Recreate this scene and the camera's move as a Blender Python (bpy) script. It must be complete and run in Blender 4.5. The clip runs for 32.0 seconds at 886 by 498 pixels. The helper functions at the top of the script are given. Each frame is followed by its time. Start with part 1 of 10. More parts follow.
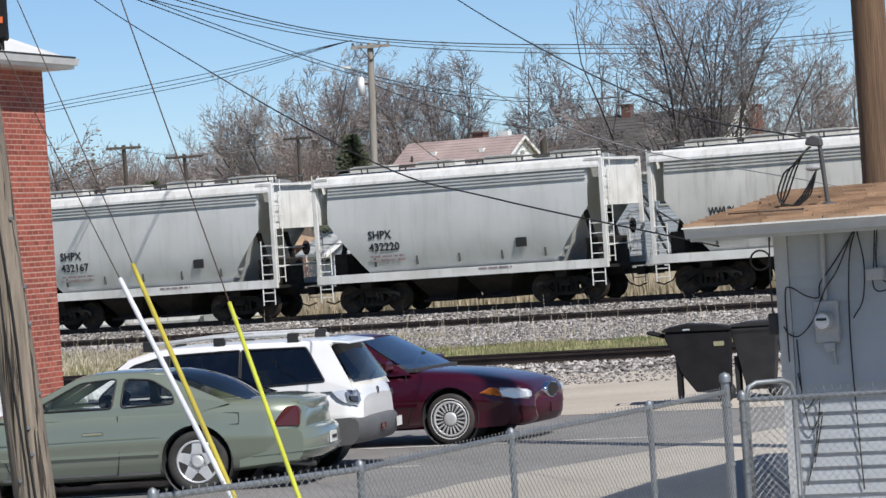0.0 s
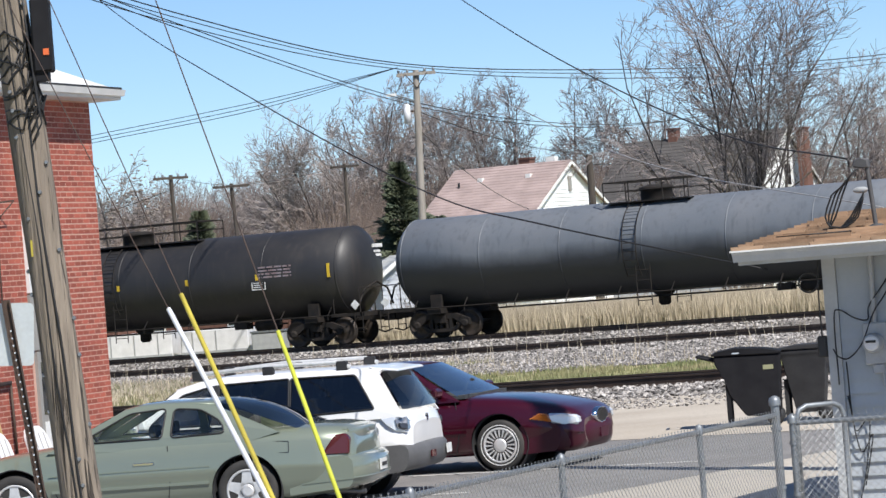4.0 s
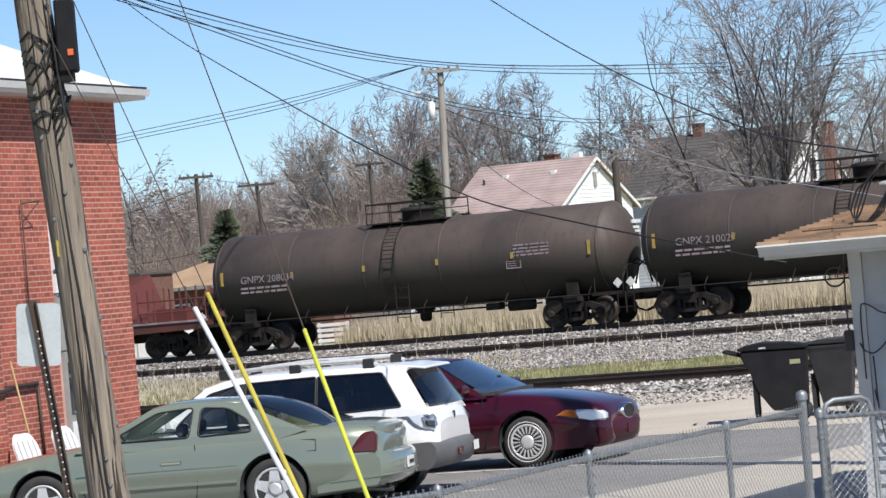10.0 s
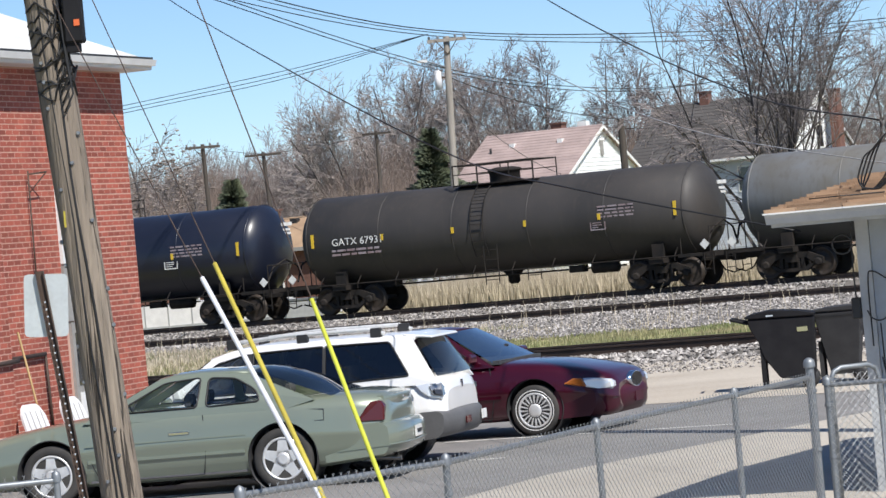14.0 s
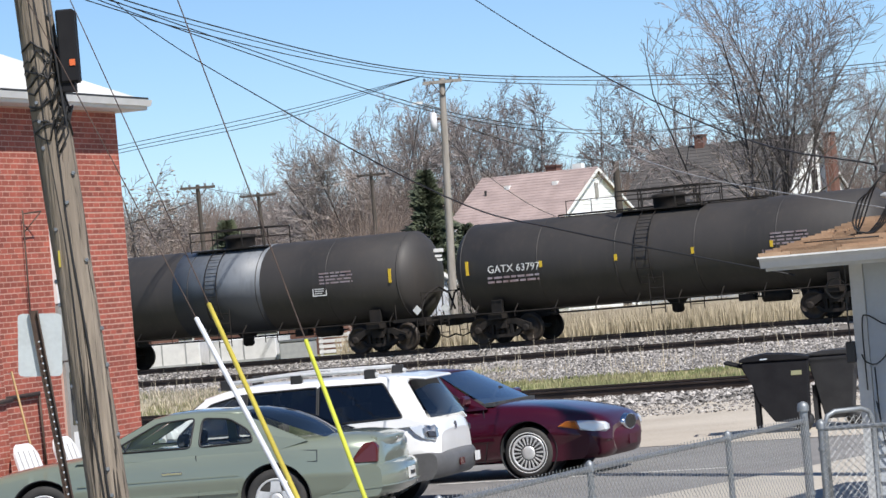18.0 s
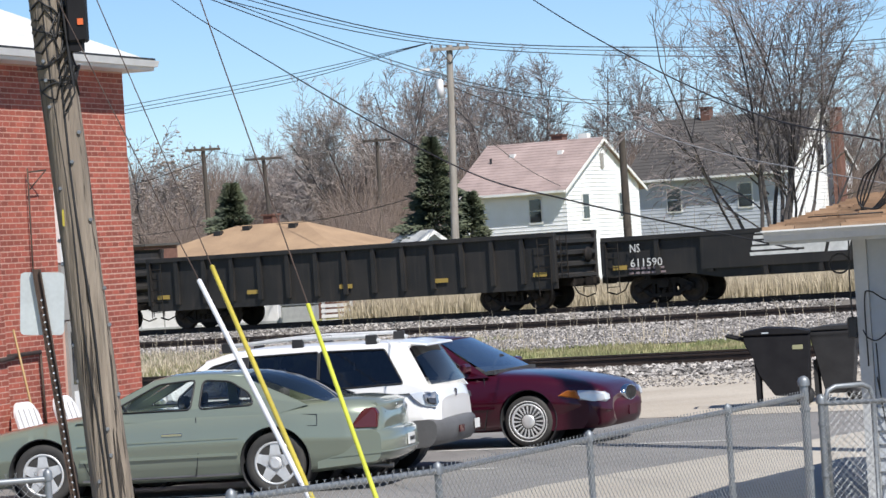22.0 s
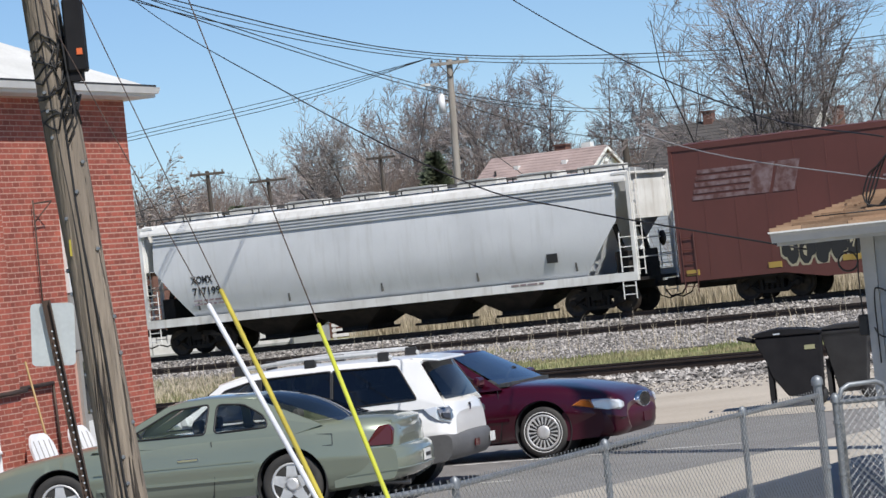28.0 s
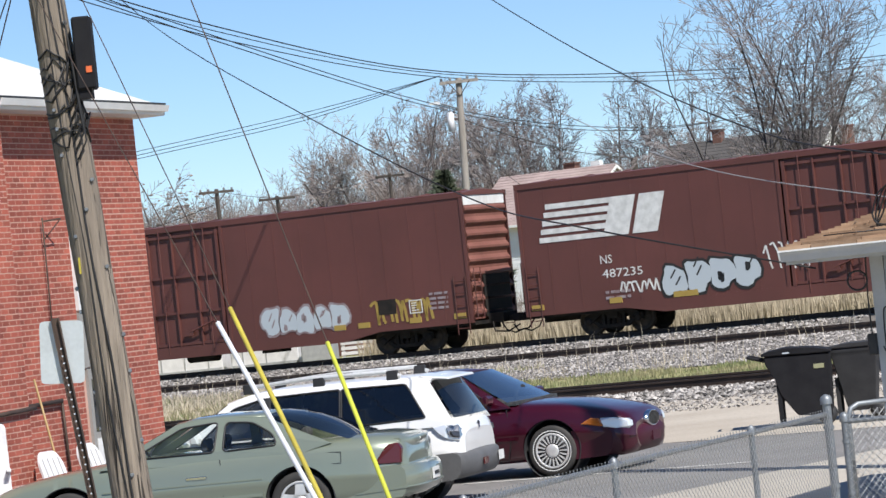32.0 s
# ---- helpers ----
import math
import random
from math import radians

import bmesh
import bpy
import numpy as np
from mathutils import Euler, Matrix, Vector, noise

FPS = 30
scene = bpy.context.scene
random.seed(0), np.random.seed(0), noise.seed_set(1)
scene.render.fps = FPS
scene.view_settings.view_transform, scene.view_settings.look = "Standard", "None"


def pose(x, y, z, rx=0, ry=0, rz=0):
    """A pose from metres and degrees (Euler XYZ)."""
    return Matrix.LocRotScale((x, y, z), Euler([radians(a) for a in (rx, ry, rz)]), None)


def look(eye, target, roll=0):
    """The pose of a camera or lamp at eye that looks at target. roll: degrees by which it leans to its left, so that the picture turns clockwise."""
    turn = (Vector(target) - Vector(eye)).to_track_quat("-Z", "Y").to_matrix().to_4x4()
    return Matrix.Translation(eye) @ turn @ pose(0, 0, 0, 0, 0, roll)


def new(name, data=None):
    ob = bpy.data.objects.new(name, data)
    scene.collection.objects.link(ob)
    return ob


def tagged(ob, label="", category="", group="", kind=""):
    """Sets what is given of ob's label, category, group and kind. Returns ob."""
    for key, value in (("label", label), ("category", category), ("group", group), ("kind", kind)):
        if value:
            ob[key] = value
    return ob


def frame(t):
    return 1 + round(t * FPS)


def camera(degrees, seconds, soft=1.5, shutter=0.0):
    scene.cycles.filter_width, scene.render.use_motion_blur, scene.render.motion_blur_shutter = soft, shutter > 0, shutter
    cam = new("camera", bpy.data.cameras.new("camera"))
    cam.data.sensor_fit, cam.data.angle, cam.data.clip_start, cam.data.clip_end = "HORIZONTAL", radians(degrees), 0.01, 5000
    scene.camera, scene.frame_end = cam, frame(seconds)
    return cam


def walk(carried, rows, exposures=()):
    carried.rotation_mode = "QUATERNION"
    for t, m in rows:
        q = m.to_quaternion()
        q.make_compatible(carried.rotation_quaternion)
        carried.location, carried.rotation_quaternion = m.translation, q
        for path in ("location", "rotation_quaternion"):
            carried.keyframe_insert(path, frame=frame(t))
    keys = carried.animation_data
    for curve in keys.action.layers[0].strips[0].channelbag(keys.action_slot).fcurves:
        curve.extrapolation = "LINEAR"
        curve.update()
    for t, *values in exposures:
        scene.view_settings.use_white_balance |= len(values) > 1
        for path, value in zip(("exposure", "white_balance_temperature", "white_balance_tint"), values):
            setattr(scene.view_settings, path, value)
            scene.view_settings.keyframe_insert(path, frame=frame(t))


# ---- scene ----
# ---- camera: held by hand on a porch, panning a little with a long lens ----
EYE = 2.55
cam = camera(14.89, 32.0, soft=1.5)
# seconds, yaw, pitch, roll (degrees)
ROWS = [
    (0, -1.356, -0.077, -3.917), (0.5, -1.254, -0.089, -4.202), (1, -1.096, -0.094, -4.269), (1.5, -1.067, -0.143, -4.463),
    (2, -1.144, -0.236, -4.487), (2.5, -0.842, -0.212, -4.399), (3, -0.668, 0.160, -4.403), (3.5, -0.624, 0.473, -4.409),
    (5.5, -0.437, 0.181, -5.346), (6, -0.168, 0.189, -5.451), (6.5, 0.216, -0.097, -5.864), (7, 0.442, 0.060, -4.862),
    (7.5, 0.163, 0.302, -4.387), (8, 0.057, 0.256, -4.644), (8.5, 0.001, 0.393, -4.898), (9, -0.118, 0.383, -5.028),
    (9.5, -0.239, 0.392, -4.949), (10, -0.149, 0.417, -5.012), (10.5, 0.160, 0.468, -4.573), (11, 0.128, 0.026, -4.311),
    (11.5, 0.025, 0.134, -4.344), (12, -0.101, -0.077, -4.672), (12.5, -0.031, -0.067, -4.875), (13, -0.000, -0.105, -5.025),
    (13.5, -0.023, -0.066, -5.299), (15.5, 0.067, -0.247, -4.815), (16, -0.336, -0.098, -4.916), (16.5, -0.699, -0.019, -5.030),
    (17, -0.611, 0.168, -4.869), (17.5, -0.250, 0.525, -4.832), (18, -0.139, 0.601, -4.932), (18.5, 0.180, 0.551, -4.831),
    (19, -0.041, 0.625, -4.751), (19.5, 0.016, -0.054, -5.404), (20, -0.052, -0.256, -5.166), (20.5, 0.045, -0.106, -5.021),
    (21, -0.041, 0.379, -5.599), (21.5, 0.924, 0.163, -4.727), (22, -0.035, 0.050, -3.743), (22.5, 0.622, 0.148, -4.652),
    (23, 0.710, 0.035, -5.744), (23.5, 1.140, 0.188, -6.172), (24, 1.217, 0.216, -6.367), (24.5, 1.049, 0.217, -6.016),
    (25, 0.693, 0.139, -6.038), (25.5, 0.431, 0.243, -5.914), (27.5, 0.064, 0.290, -6.210), (28, 0.076, 0.307, -6.099),
    (28.5, 0.237, 0.105, -5.929), (29, 0.429, 0.153, -5.898), (29.5, 0.085, 0.413, -5.496), (30, 0.100, 0.786, -5.674),
    (30.5, 0.184, 0.755, -5.510), (31, 0.240, 0.643, -5.583), (31.5, 0.237, 0.740, -5.724), (32, 0.196, 0.631, -6.010),
]
walk(cam, [(t, pose(0, 0, EYE, 90 + pitch, 0, yaw) @ pose(0, 0, 0, 0, 0, roll)) for t, yaw, pitch, roll in ROWS],
     exposures=[(t, e, 6350, 10) for t, e in ((0.0, 0.14), (0.8, 0.17), (1.8, 0.33), (6.0, 0.40), (8.4, 0.36), (9.0, 0.28), (9.8, 0.37), (25.5, 0.38), (26.8, 0.14), (28.3, 0.14), (29.2, 0.18), (30.0, 0.36), (32.0, 0.40))])

# ---- daylight: a high spring sun from the right, slightly behind the camera ----
world = bpy.data.worlds.new("sky")
scene.world = world
world.use_nodes = True
wn = world.node_tree.nodes
sky = wn.new("ShaderNodeTexSky")
sky.sky_type = "NISHITA"
sky.sun_disc = False
SUN_AZ, SUN_EL = radians(148), radians(50)      # clockwise from +Y
sky.sun_elevation, sky.sun_rotation = SUN_EL, SUN_AZ
sky.air_density, sky.dust_density, sky.ozone_density = 0.7, 0.0, 6.0
wn["Background"].inputs[1].default_value = 0.094
world.node_tree.links.new(sky.outputs[0], wn["Background"].inputs[0])
sun = new("sun", bpy.data.lights.new("sun", "SUN"))
sun.data.energy, sun.data.angle, sun.data.color = 5.0, radians(0.53), (1.0, 0.95, 0.88)
to_sun = Vector((math.sin(SUN_AZ) * math.cos(SUN_EL), math.cos(SUN_AZ) * math.cos(SUN_EL), math.sin(SUN_EL)))
sun.matrix_world = look(to_sun * 100, (0, 0, 0))


# ---- materials ----
def mat(name, col, col2=None, scale=2.0, rough=0.6, metal=0.0, bump=0.0, bscale=30.0, fine=0.12, streak=0.0,
        streak_col=(0.12, 0.06, 0.03), coat=0.0, stretch=(1, 1, 1), rand=0.0, island=0.0, spec=0.5, lo=0.35, hi=0.65, soot_shade=None):
    """A weathered surface: two colours by a broad noise, fine grain, optional vertical streaks and relief."""
    m = bpy.data.materials.new(name)
    m.use_nodes = True
    nt = m.node_tree
    N, Lk = nt.nodes, nt.links.new
    p = N["Principled BSDF"]
    col2 = col2 or tuple(c * 0.72 for c in col)
    tc = N.new("ShaderNodeTexCoord")
    mp = N.new("ShaderNodeMapping")
    mp.inputs["Scale"].default_value = stretch
    Lk(tc.outputs["Object"], mp.inputs[0])
    n1 = N.new("ShaderNodeTexNoise")
    n1.inputs["Scale"].default_value, n1.inputs["Detail"].default_value = scale, 5
    Lk(mp.outputs[0], n1.inputs[0])
    r1 = N.new("ShaderNodeMapRange")
    r1.inputs[1].default_value, r1.inputs[2].default_value = lo, hi
    Lk(n1.outputs[0], r1.inputs[0])
    mix = N.new("ShaderNodeMix")
    mix.data_type = "RGBA"
    mix.inputs[6].default_value, mix.inputs[7].default_value = (*col, 1), (*col2, 1)
    Lk(r1.outputs[0], mix.inputs[0])
    out = mix.outputs[2]
    n2 = N.new("ShaderNodeTexNoise")
    n2.inputs["Scale"].default_value, n2.inputs["Detail"].default_value = bscale, 3
    Lk(mp.outputs[0], n2.inputs[0])
    if streak:
        ms = N.new("ShaderNodeMapping")
        ms.inputs["Scale"].default_value = (3.5, 3.5, 0.28)
        Lk(tc.outputs["Object"], ms.inputs[0])
        n3 = N.new("ShaderNodeTexNoise")
        n3.inputs["Scale"].default_value, n3.inputs["Detail"].default_value = 1.6, 6
        Lk(ms.outputs[0], n3.inputs[0])
        r3 = N.new("ShaderNodeMapRange")
        r3.inputs[1].default_value, r3.inputs[2].default_value, r3.inputs[4].default_value = 0.52, 0.75, streak
        Lk(n3.outputs[0], r3.inputs[0])
        m3 = N.new("ShaderNodeMix")
        m3.data_type = "RGBA"
        m3.inputs[7].default_value = (*streak_col, 1)
        Lk(r3.outputs[0], m3.inputs[0])
        Lk(out, m3.inputs[6])
        out = m3.outputs[2]
    if soot_shade:
        # splashed soot and painted-in underside shade, with a ragged edge between two heights
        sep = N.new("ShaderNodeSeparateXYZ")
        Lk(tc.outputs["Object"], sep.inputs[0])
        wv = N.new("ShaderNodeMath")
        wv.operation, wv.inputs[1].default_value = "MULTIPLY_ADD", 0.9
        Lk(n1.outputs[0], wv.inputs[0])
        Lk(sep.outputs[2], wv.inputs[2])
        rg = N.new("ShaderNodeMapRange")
        rg.inputs[1].default_value, rg.inputs[2].default_value, rg.inputs[3].default_value, rg.inputs[4].default_value = soot_shade[0] + 0.45, soot_shade[1] + 0.45, 0.0, 1.0
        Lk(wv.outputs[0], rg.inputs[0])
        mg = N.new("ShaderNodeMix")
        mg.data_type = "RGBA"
        mg.inputs[7].default_value = (*soot_shade[2], 1)
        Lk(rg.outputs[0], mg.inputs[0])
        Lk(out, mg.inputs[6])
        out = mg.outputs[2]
    hsv = N.new("ShaderNodeHueSaturation")
    Lk(out, hsv.inputs["Color"])
    val = N.new("ShaderNodeMapRange")
    val.inputs[3].default_value, val.inputs[4].default_value = 1 - fine, 1 + fine
    Lk(n2.outputs[0], val.inputs[0])
    last = val.outputs[0]
    if rand or island:
        if rand:
            info = N.new("ShaderNodeObjectInfo")
            src = info.outputs["Random"]
        else:
            info = N.new("ShaderNodeNewGeometry")
            src = info.outputs["Random Per Island"]
        rr = N.new("ShaderNodeMapRange")
        rr.inputs[3].default_value, rr.inputs[4].default_value = 1 - (rand or island), 1 + (rand or island)
        Lk(src, rr.inputs[0])
        mul = N.new("ShaderNodeMath")
        mul.operation = "MULTIPLY"
        Lk(last, mul.inputs[0])
        Lk(rr.outputs[0], mul.inputs[1])
        last = mul.outputs[0]
    Lk(last, hsv.inputs["Value"])
    Lk(hsv.outputs[0], p.inputs["Base Color"])
    p.inputs["Roughness"].default_value, p.inputs["Metallic"].default_value = rough, metal
    p.inputs["Specular IOR Level"].default_value = spec
    p.inputs["Coat Weight"].default_value = coat
    p.inputs["Coat Roughness"].default_value = 0.06
    if bump:
        b = N.new("ShaderNodeBump")
        b.inputs["Strength"].default_value, b.inputs["Distance"].default_value = 1.0, bump
        Lk(n2.outputs[0], b.inputs["Height"])
        Lk(b.outputs[0], p.inputs["Normal"])
    return m


def plain(name, col, rough=0.5, metal=0.0, alpha=1.0, trans=0.0, coat=0.0):
    m = bpy.data.materials.new(name)
    m.use_nodes = True
    p = m.node_tree.nodes["Principled BSDF"]
    p.inputs["Base Color"].default_value = (*col, 1)
    p.inputs["Roughness"].default_value, p.inputs["Metallic"].default_value = rough, metal
    p.inputs["Transmission Weight"].default_value, p.inputs["Coat Weight"].default_value = trans, coat
    return m


ASPHALT = mat("asphalt", (0.225, 0.215, 0.205), (0.17, 0.163, 0.157), scale=0.5, rough=0.9, bump=0.01, bscale=60, fine=0.3)
CONCRETE = mat("concrete", (0.44, 0.40, 0.34), (0.36, 0.325, 0.275), scale=0.4, rough=0.9, bump=0.006, bscale=25, fine=0.15)
DIRT = mat("dirt", (0.46, 0.41, 0.34), (0.37, 0.32, 0.26), scale=0.3, rough=0.95, bump=0.02, bscale=14, fine=0.25)
BALLAST_BED = mat("ballast_bed", (0.19, 0.172, 0.155), (0.12, 0.11, 0.10), scale=0.8, rough=0.95, bump=0.04, bscale=14, fine=0.45)
BALLAST_STONE = mat("ballast_stone", (0.33, 0.308, 0.288), (0.20, 0.185, 0.17), scale=2, rough=0.9, island=0.8, bump=0.005)
GRASS_SOIL = mat("grass_soil", (0.20, 0.22, 0.07), (0.33, 0.28, 0.15), scale=0.35, rough=0.95, bump=0.02, bscale=12, fine=0.3)
GRASS = mat("grass_blade", (0.115, 0.145, 0.050), (0.25, 0.225, 0.125), scale=0.35, rough=0.8, island=0.35)
DRY_GRASS = mat("dry_grass", (0.45, 0.39, 0.29), (0.35, 0.30, 0.22), scale=0.2, rough=0.85, island=0.3)
RAIL = mat("rail_steel", (0.055, 0.038, 0.03), (0.03, 0.022, 0.018), scale=3, rough=0.6, metal=0.3)
TIE = mat("tie_wood", (0.06, 0.045, 0.035), scale=4, rough=0.9)


# ---- building tools ----
def cap(bm, ring):
    """A flat end with a sharp rim."""
    f = bm.faces.new(ring)
    for e in f.edges:
        e.smooth = False
    return f


def box(bm, x0, x1, y0, y1, z0, z1):
    v = [bm.verts.new((x, y, z)) for z in (z0, z1) for y in (y0, y1) for x in (x0, x1)]
    for f in ((0, 2, 3, 1), (4, 5, 7, 6), (0, 1, 5, 4), (2, 6, 7, 3), (0, 4, 6, 2), (1, 3, 7, 5)):
        bm.faces.new([v[i] for i in f])
    return bm


def prism(bm, poly, y0, y1):
    """A polygon in x, z, pushed from y0 to y1."""
    a = [bm.verts.new((x, y0, z)) for x, z in poly]
    b = [bm.verts.new((x, y1, z)) for x, z in poly]
    n = len(poly)
    bm.faces.new(a)
    bm.faces.new(b[::-1])
    for i in range(n):
        bm.faces.new((a[i], b[i], b[(i + 1) % n], a[(i + 1) % n]))
    return bm


def extrude_x(bm, poly, x0, x1, caps=True):
    """A polygon in y, z, pushed from x0 to x1."""
    a = [bm.verts.new((x0, y, z)) for y, z in poly]
    b = [bm.verts.new((x1, y, z)) for y, z in poly]
    n = len(poly)
    if caps:
        cap(bm, a[::-1])
        cap(bm, b)
    for i in range(n):
        bm.faces.new((a[(i + 1) % n], b[(i + 1) % n], b[i], a[i]))
    return bm


def tube(bm, p0, p1, r0, r1=None, n=8, caps=True):
    p0, p1 = Vector(p0), Vector(p1)
    r1 = r0 if r1 is None else r1
    d = p1 - p0
    u = d.orthogonal().normalized()
    w = d.normalized().cross(u)
    ra, rb = [], []
    for i in range(n):
        o = u * math.cos(2 * math.pi * i / n) + w * math.sin(2 * math.pi * i / n)
        ra.append(bm.verts.new(p0 + o * r0))
        rb.append(bm.verts.new(p1 + o * r1))
    for i in range(n):
        f = bm.faces.new((ra[i], rb[i], rb[(i + 1) % n], ra[(i + 1) % n]))
        f.smooth = n > 5
    if caps:
        cap(bm, ra[::-1]) if r0 > 1e-4 else 0
        cap(bm, rb) if r1 > 1e-4 else 0
    return bm


def path_tube(bm, pts, r, n=6):
    """One tube through all the points, with shared rings at the bends."""
    pts = [Vector(p) for p in pts]
    pts = [p for k, p in enumerate(pts) if k == 0 or (p - pts[k - 1]).length > 1e-5]
    u, prev = None, None
    first = None
    for k, p in enumerate(pts):
        d = (pts[min(k + 1, len(pts) - 1)] - pts[max(k - 1, 0)]).normalized()
        if d.length < 0.5:
            d = (pts[k] - pts[k - 1]).normalized()
        u = d.orthogonal().normalized() if u is None else (u - d * u.dot(d)).normalized()
        w = d.cross(u)
        ring = [bm.verts.new(p + (u * math.cos(2 * math.pi * i / n) + w * math.sin(2 * math.pi * i / n)) * r) for i in range(n)]
        if prev:
            for i in range(n):
                bm.faces.new((prev[i], ring[i], ring[(i + 1) % n], prev[(i + 1) % n])).smooth = True
        else:
            bm.faces.new(ring[::-1])
        prev = ring
    bm.faces.new(prev)
    return bm


def smooth(pts, n=8):
    """A smooth run through a few points."""
    P = [Vector(p) for p in pts]
    P = [P[0] * 2 - P[1]] + P + [P[-1] * 2 - P[-2]]
    out = []
    for a, b, c, d in zip(P, P[1:], P[2:], P[3:]):
        for k in range(n):
            t = k / n
            out.append(0.5 * ((2 * b) + (c - a) * t + (2 * a - 5 * b + 4 * c - d) * t * t + (3 * b - a - 3 * c + d) * t ** 3))
    return out + [P[-2]]


def lathe(bm, prof, axis="x", n=32, c=(0, 0, 0), caps=True):
    """Turn a profile of (position along the axis, radius) round the axis through c."""
    rings = []
    for s, r in prof:
        ring = []
        for i in range(n):
            a = 2 * math.pi * i / n
            p, q = r * math.cos(a), r * math.sin(a)
            co = {"x": (s, p, q), "y": (p, s, q), "z": (p, q, s)}[axis]
            ring.append(bm.verts.new((co[0] + c[0], co[1] + c[1], co[2] + c[2])))
        rings.append(ring)
    for a, b in zip(rings, rings[1:]):
        for i in range(n):
            f = bm.faces.new((a[i], b[i], b[(i + 1) % n], a[(i + 1) % n]))
            f.smooth = True
    if caps:
        cap(bm, rings[0])
        cap(bm, rings[-1][::-1])
    return bm


def mesh_of(name, bm, materials, bevel=0.0):
    if bevel:
        bmesh.ops.bevel(bm, geom=bm.edges[:], offset=bevel, segments=1, affect="EDGES", profile=0.5)
    bmesh.ops.recalc_face_normals(bm, faces=bm.faces[:])
    me = bpy.data.meshes.new(name)
    bm.to_mesh(me)
    bm.free()
    for m in (materials if isinstance(materials, (list, tuple)) else [materials]):
        me.materials.append(m)
    return me


def part(name, bm, material, parent=None, label="", bevel=0.0):
    ob = new(name, mesh_of(name, bm, material, bevel))
    ob.parent = parent
    if label:
        ob["label"] = label
    return ob


def shared(name, me, parent, m=None, label=""):
    """One more object on a mesh that exists already."""
    ob = new(name, me)
    ob.parent = parent
    if m is not None:
        ob.matrix_basis = m
    if label:
        ob["label"] = label
    return ob


def thing(name, m, label, category, group="", kind=""):
    ob = new(name)
    ob.matrix_basis = m
    return tagged(ob, label, category, group, kind)


def alone(name, bm, material, label, category, group="", kind="", m=None, bevel=0.0):
    ob = part(name, bm, material, None, "", bevel)
    if m is not None:
        ob.matrix_basis = m
    return tagged(ob, label, category, group, kind)


def nbm():
    return bmesh.new()


def words(body, size, parent, m, material, name="lettering", width=None, bold=0.0):
    """Lettering on a thing, as a thin raised mesh. m: pose of its lower left corner; x runs along the line."""
    cu = bpy.data.curves.new(name, "FONT")
    cu.body, cu.size, cu.extrude, cu.offset = body, size / 0.72, 0.004, bold
    cu.resolution_u = 2
    tmp = bpy.data.objects.new(name, cu)
    scene.collection.objects.link(tmp)
    dg = bpy.context.evaluated_depsgraph_get()
    me = bpy.data.meshes.new_from_object(tmp.evaluated_get(dg))
    bpy.data.objects.remove(tmp)
    bpy.data.curves.remove(cu)
    if width and len(me.vertices):
        w = max(v.co.x for v in me.vertices)
        for v in me.vertices:
            v.co.x *= width / w
    me.materials.clear()
    me.materials.append(material)
    return shared(name, me, parent, m)


# ---- the plan ----
# Three railway tracks run parallel, their right-hand end nearer; u is along them, v across, away from the camera.
TH = radians(29.0)
ALONG, ACROSS = Vector((math.cos(TH), -math.sin(TH), 0)), Vector((math.sin(TH), math.cos(TH), 0))
V_A, V_B, V_C = 99.5, 91.4, 58.4          # the train's track, the middle one and the near siding


def uv(u, v, z=0.0):
    p = ALONG * u + ACROSS * v
    return (p.x, p.y, z)


def rail_frame(u, v, z):
    p = uv(u, v, z)
    return pose(p[0], p[1], z, 0, 0, -29.0)


def strip(bm, v0, v1, z0, z1, u0=-300.0, u1=300.0):
    bm.faces.new([bm.verts.new(uv(*p)) for p in ((u0, v0, z0), (u1, v0, z0), (u1, v1, z1), (u0, v1, z1))])
    return bm


bm = nbm()
bmesh.ops.create_grid(bm, x_segments=8, y_segments=8, size=2500)
tagged(part("ground", bm, GRASS_SOIL), "flat ground of patchy spring grass and bare soil", "ground", kind="structure").location.z = -0.03
bm = nbm()
strip(bm, 20.5, 44.0, 0, 0, -70, 40)
tagged(part("parking_lot", bm, ASPHALT), "worn grey asphalt parking lot", "parking lot", kind="structure")
bm = nbm()
bm.faces.new([bm.verts.new(p) for p in ((-5, 22, 0.012), (-1.2, 31, 0.012), (0.28, 34.5, 0.012), (0.9, 35.95, 0.012), (3.14, 39.04, 0.012), (4.23, 40.6, 0.012), (7, 44.5, 0.012), (14, 40, 0.012), (9, 12, 0.012), (-9, 12, 0.012))])
tagged(part("driveway", bm, CONCRETE), "pale sunlit concrete driveway", "driveway", kind="structure")
bm = nbm()
strip(bm, 43.5, 57, 0.006, 0.02)
tagged(part("dirt_strip", bm, DIRT), "bare sandy dirt strip beside the railway siding", "dirt", kind="structure")


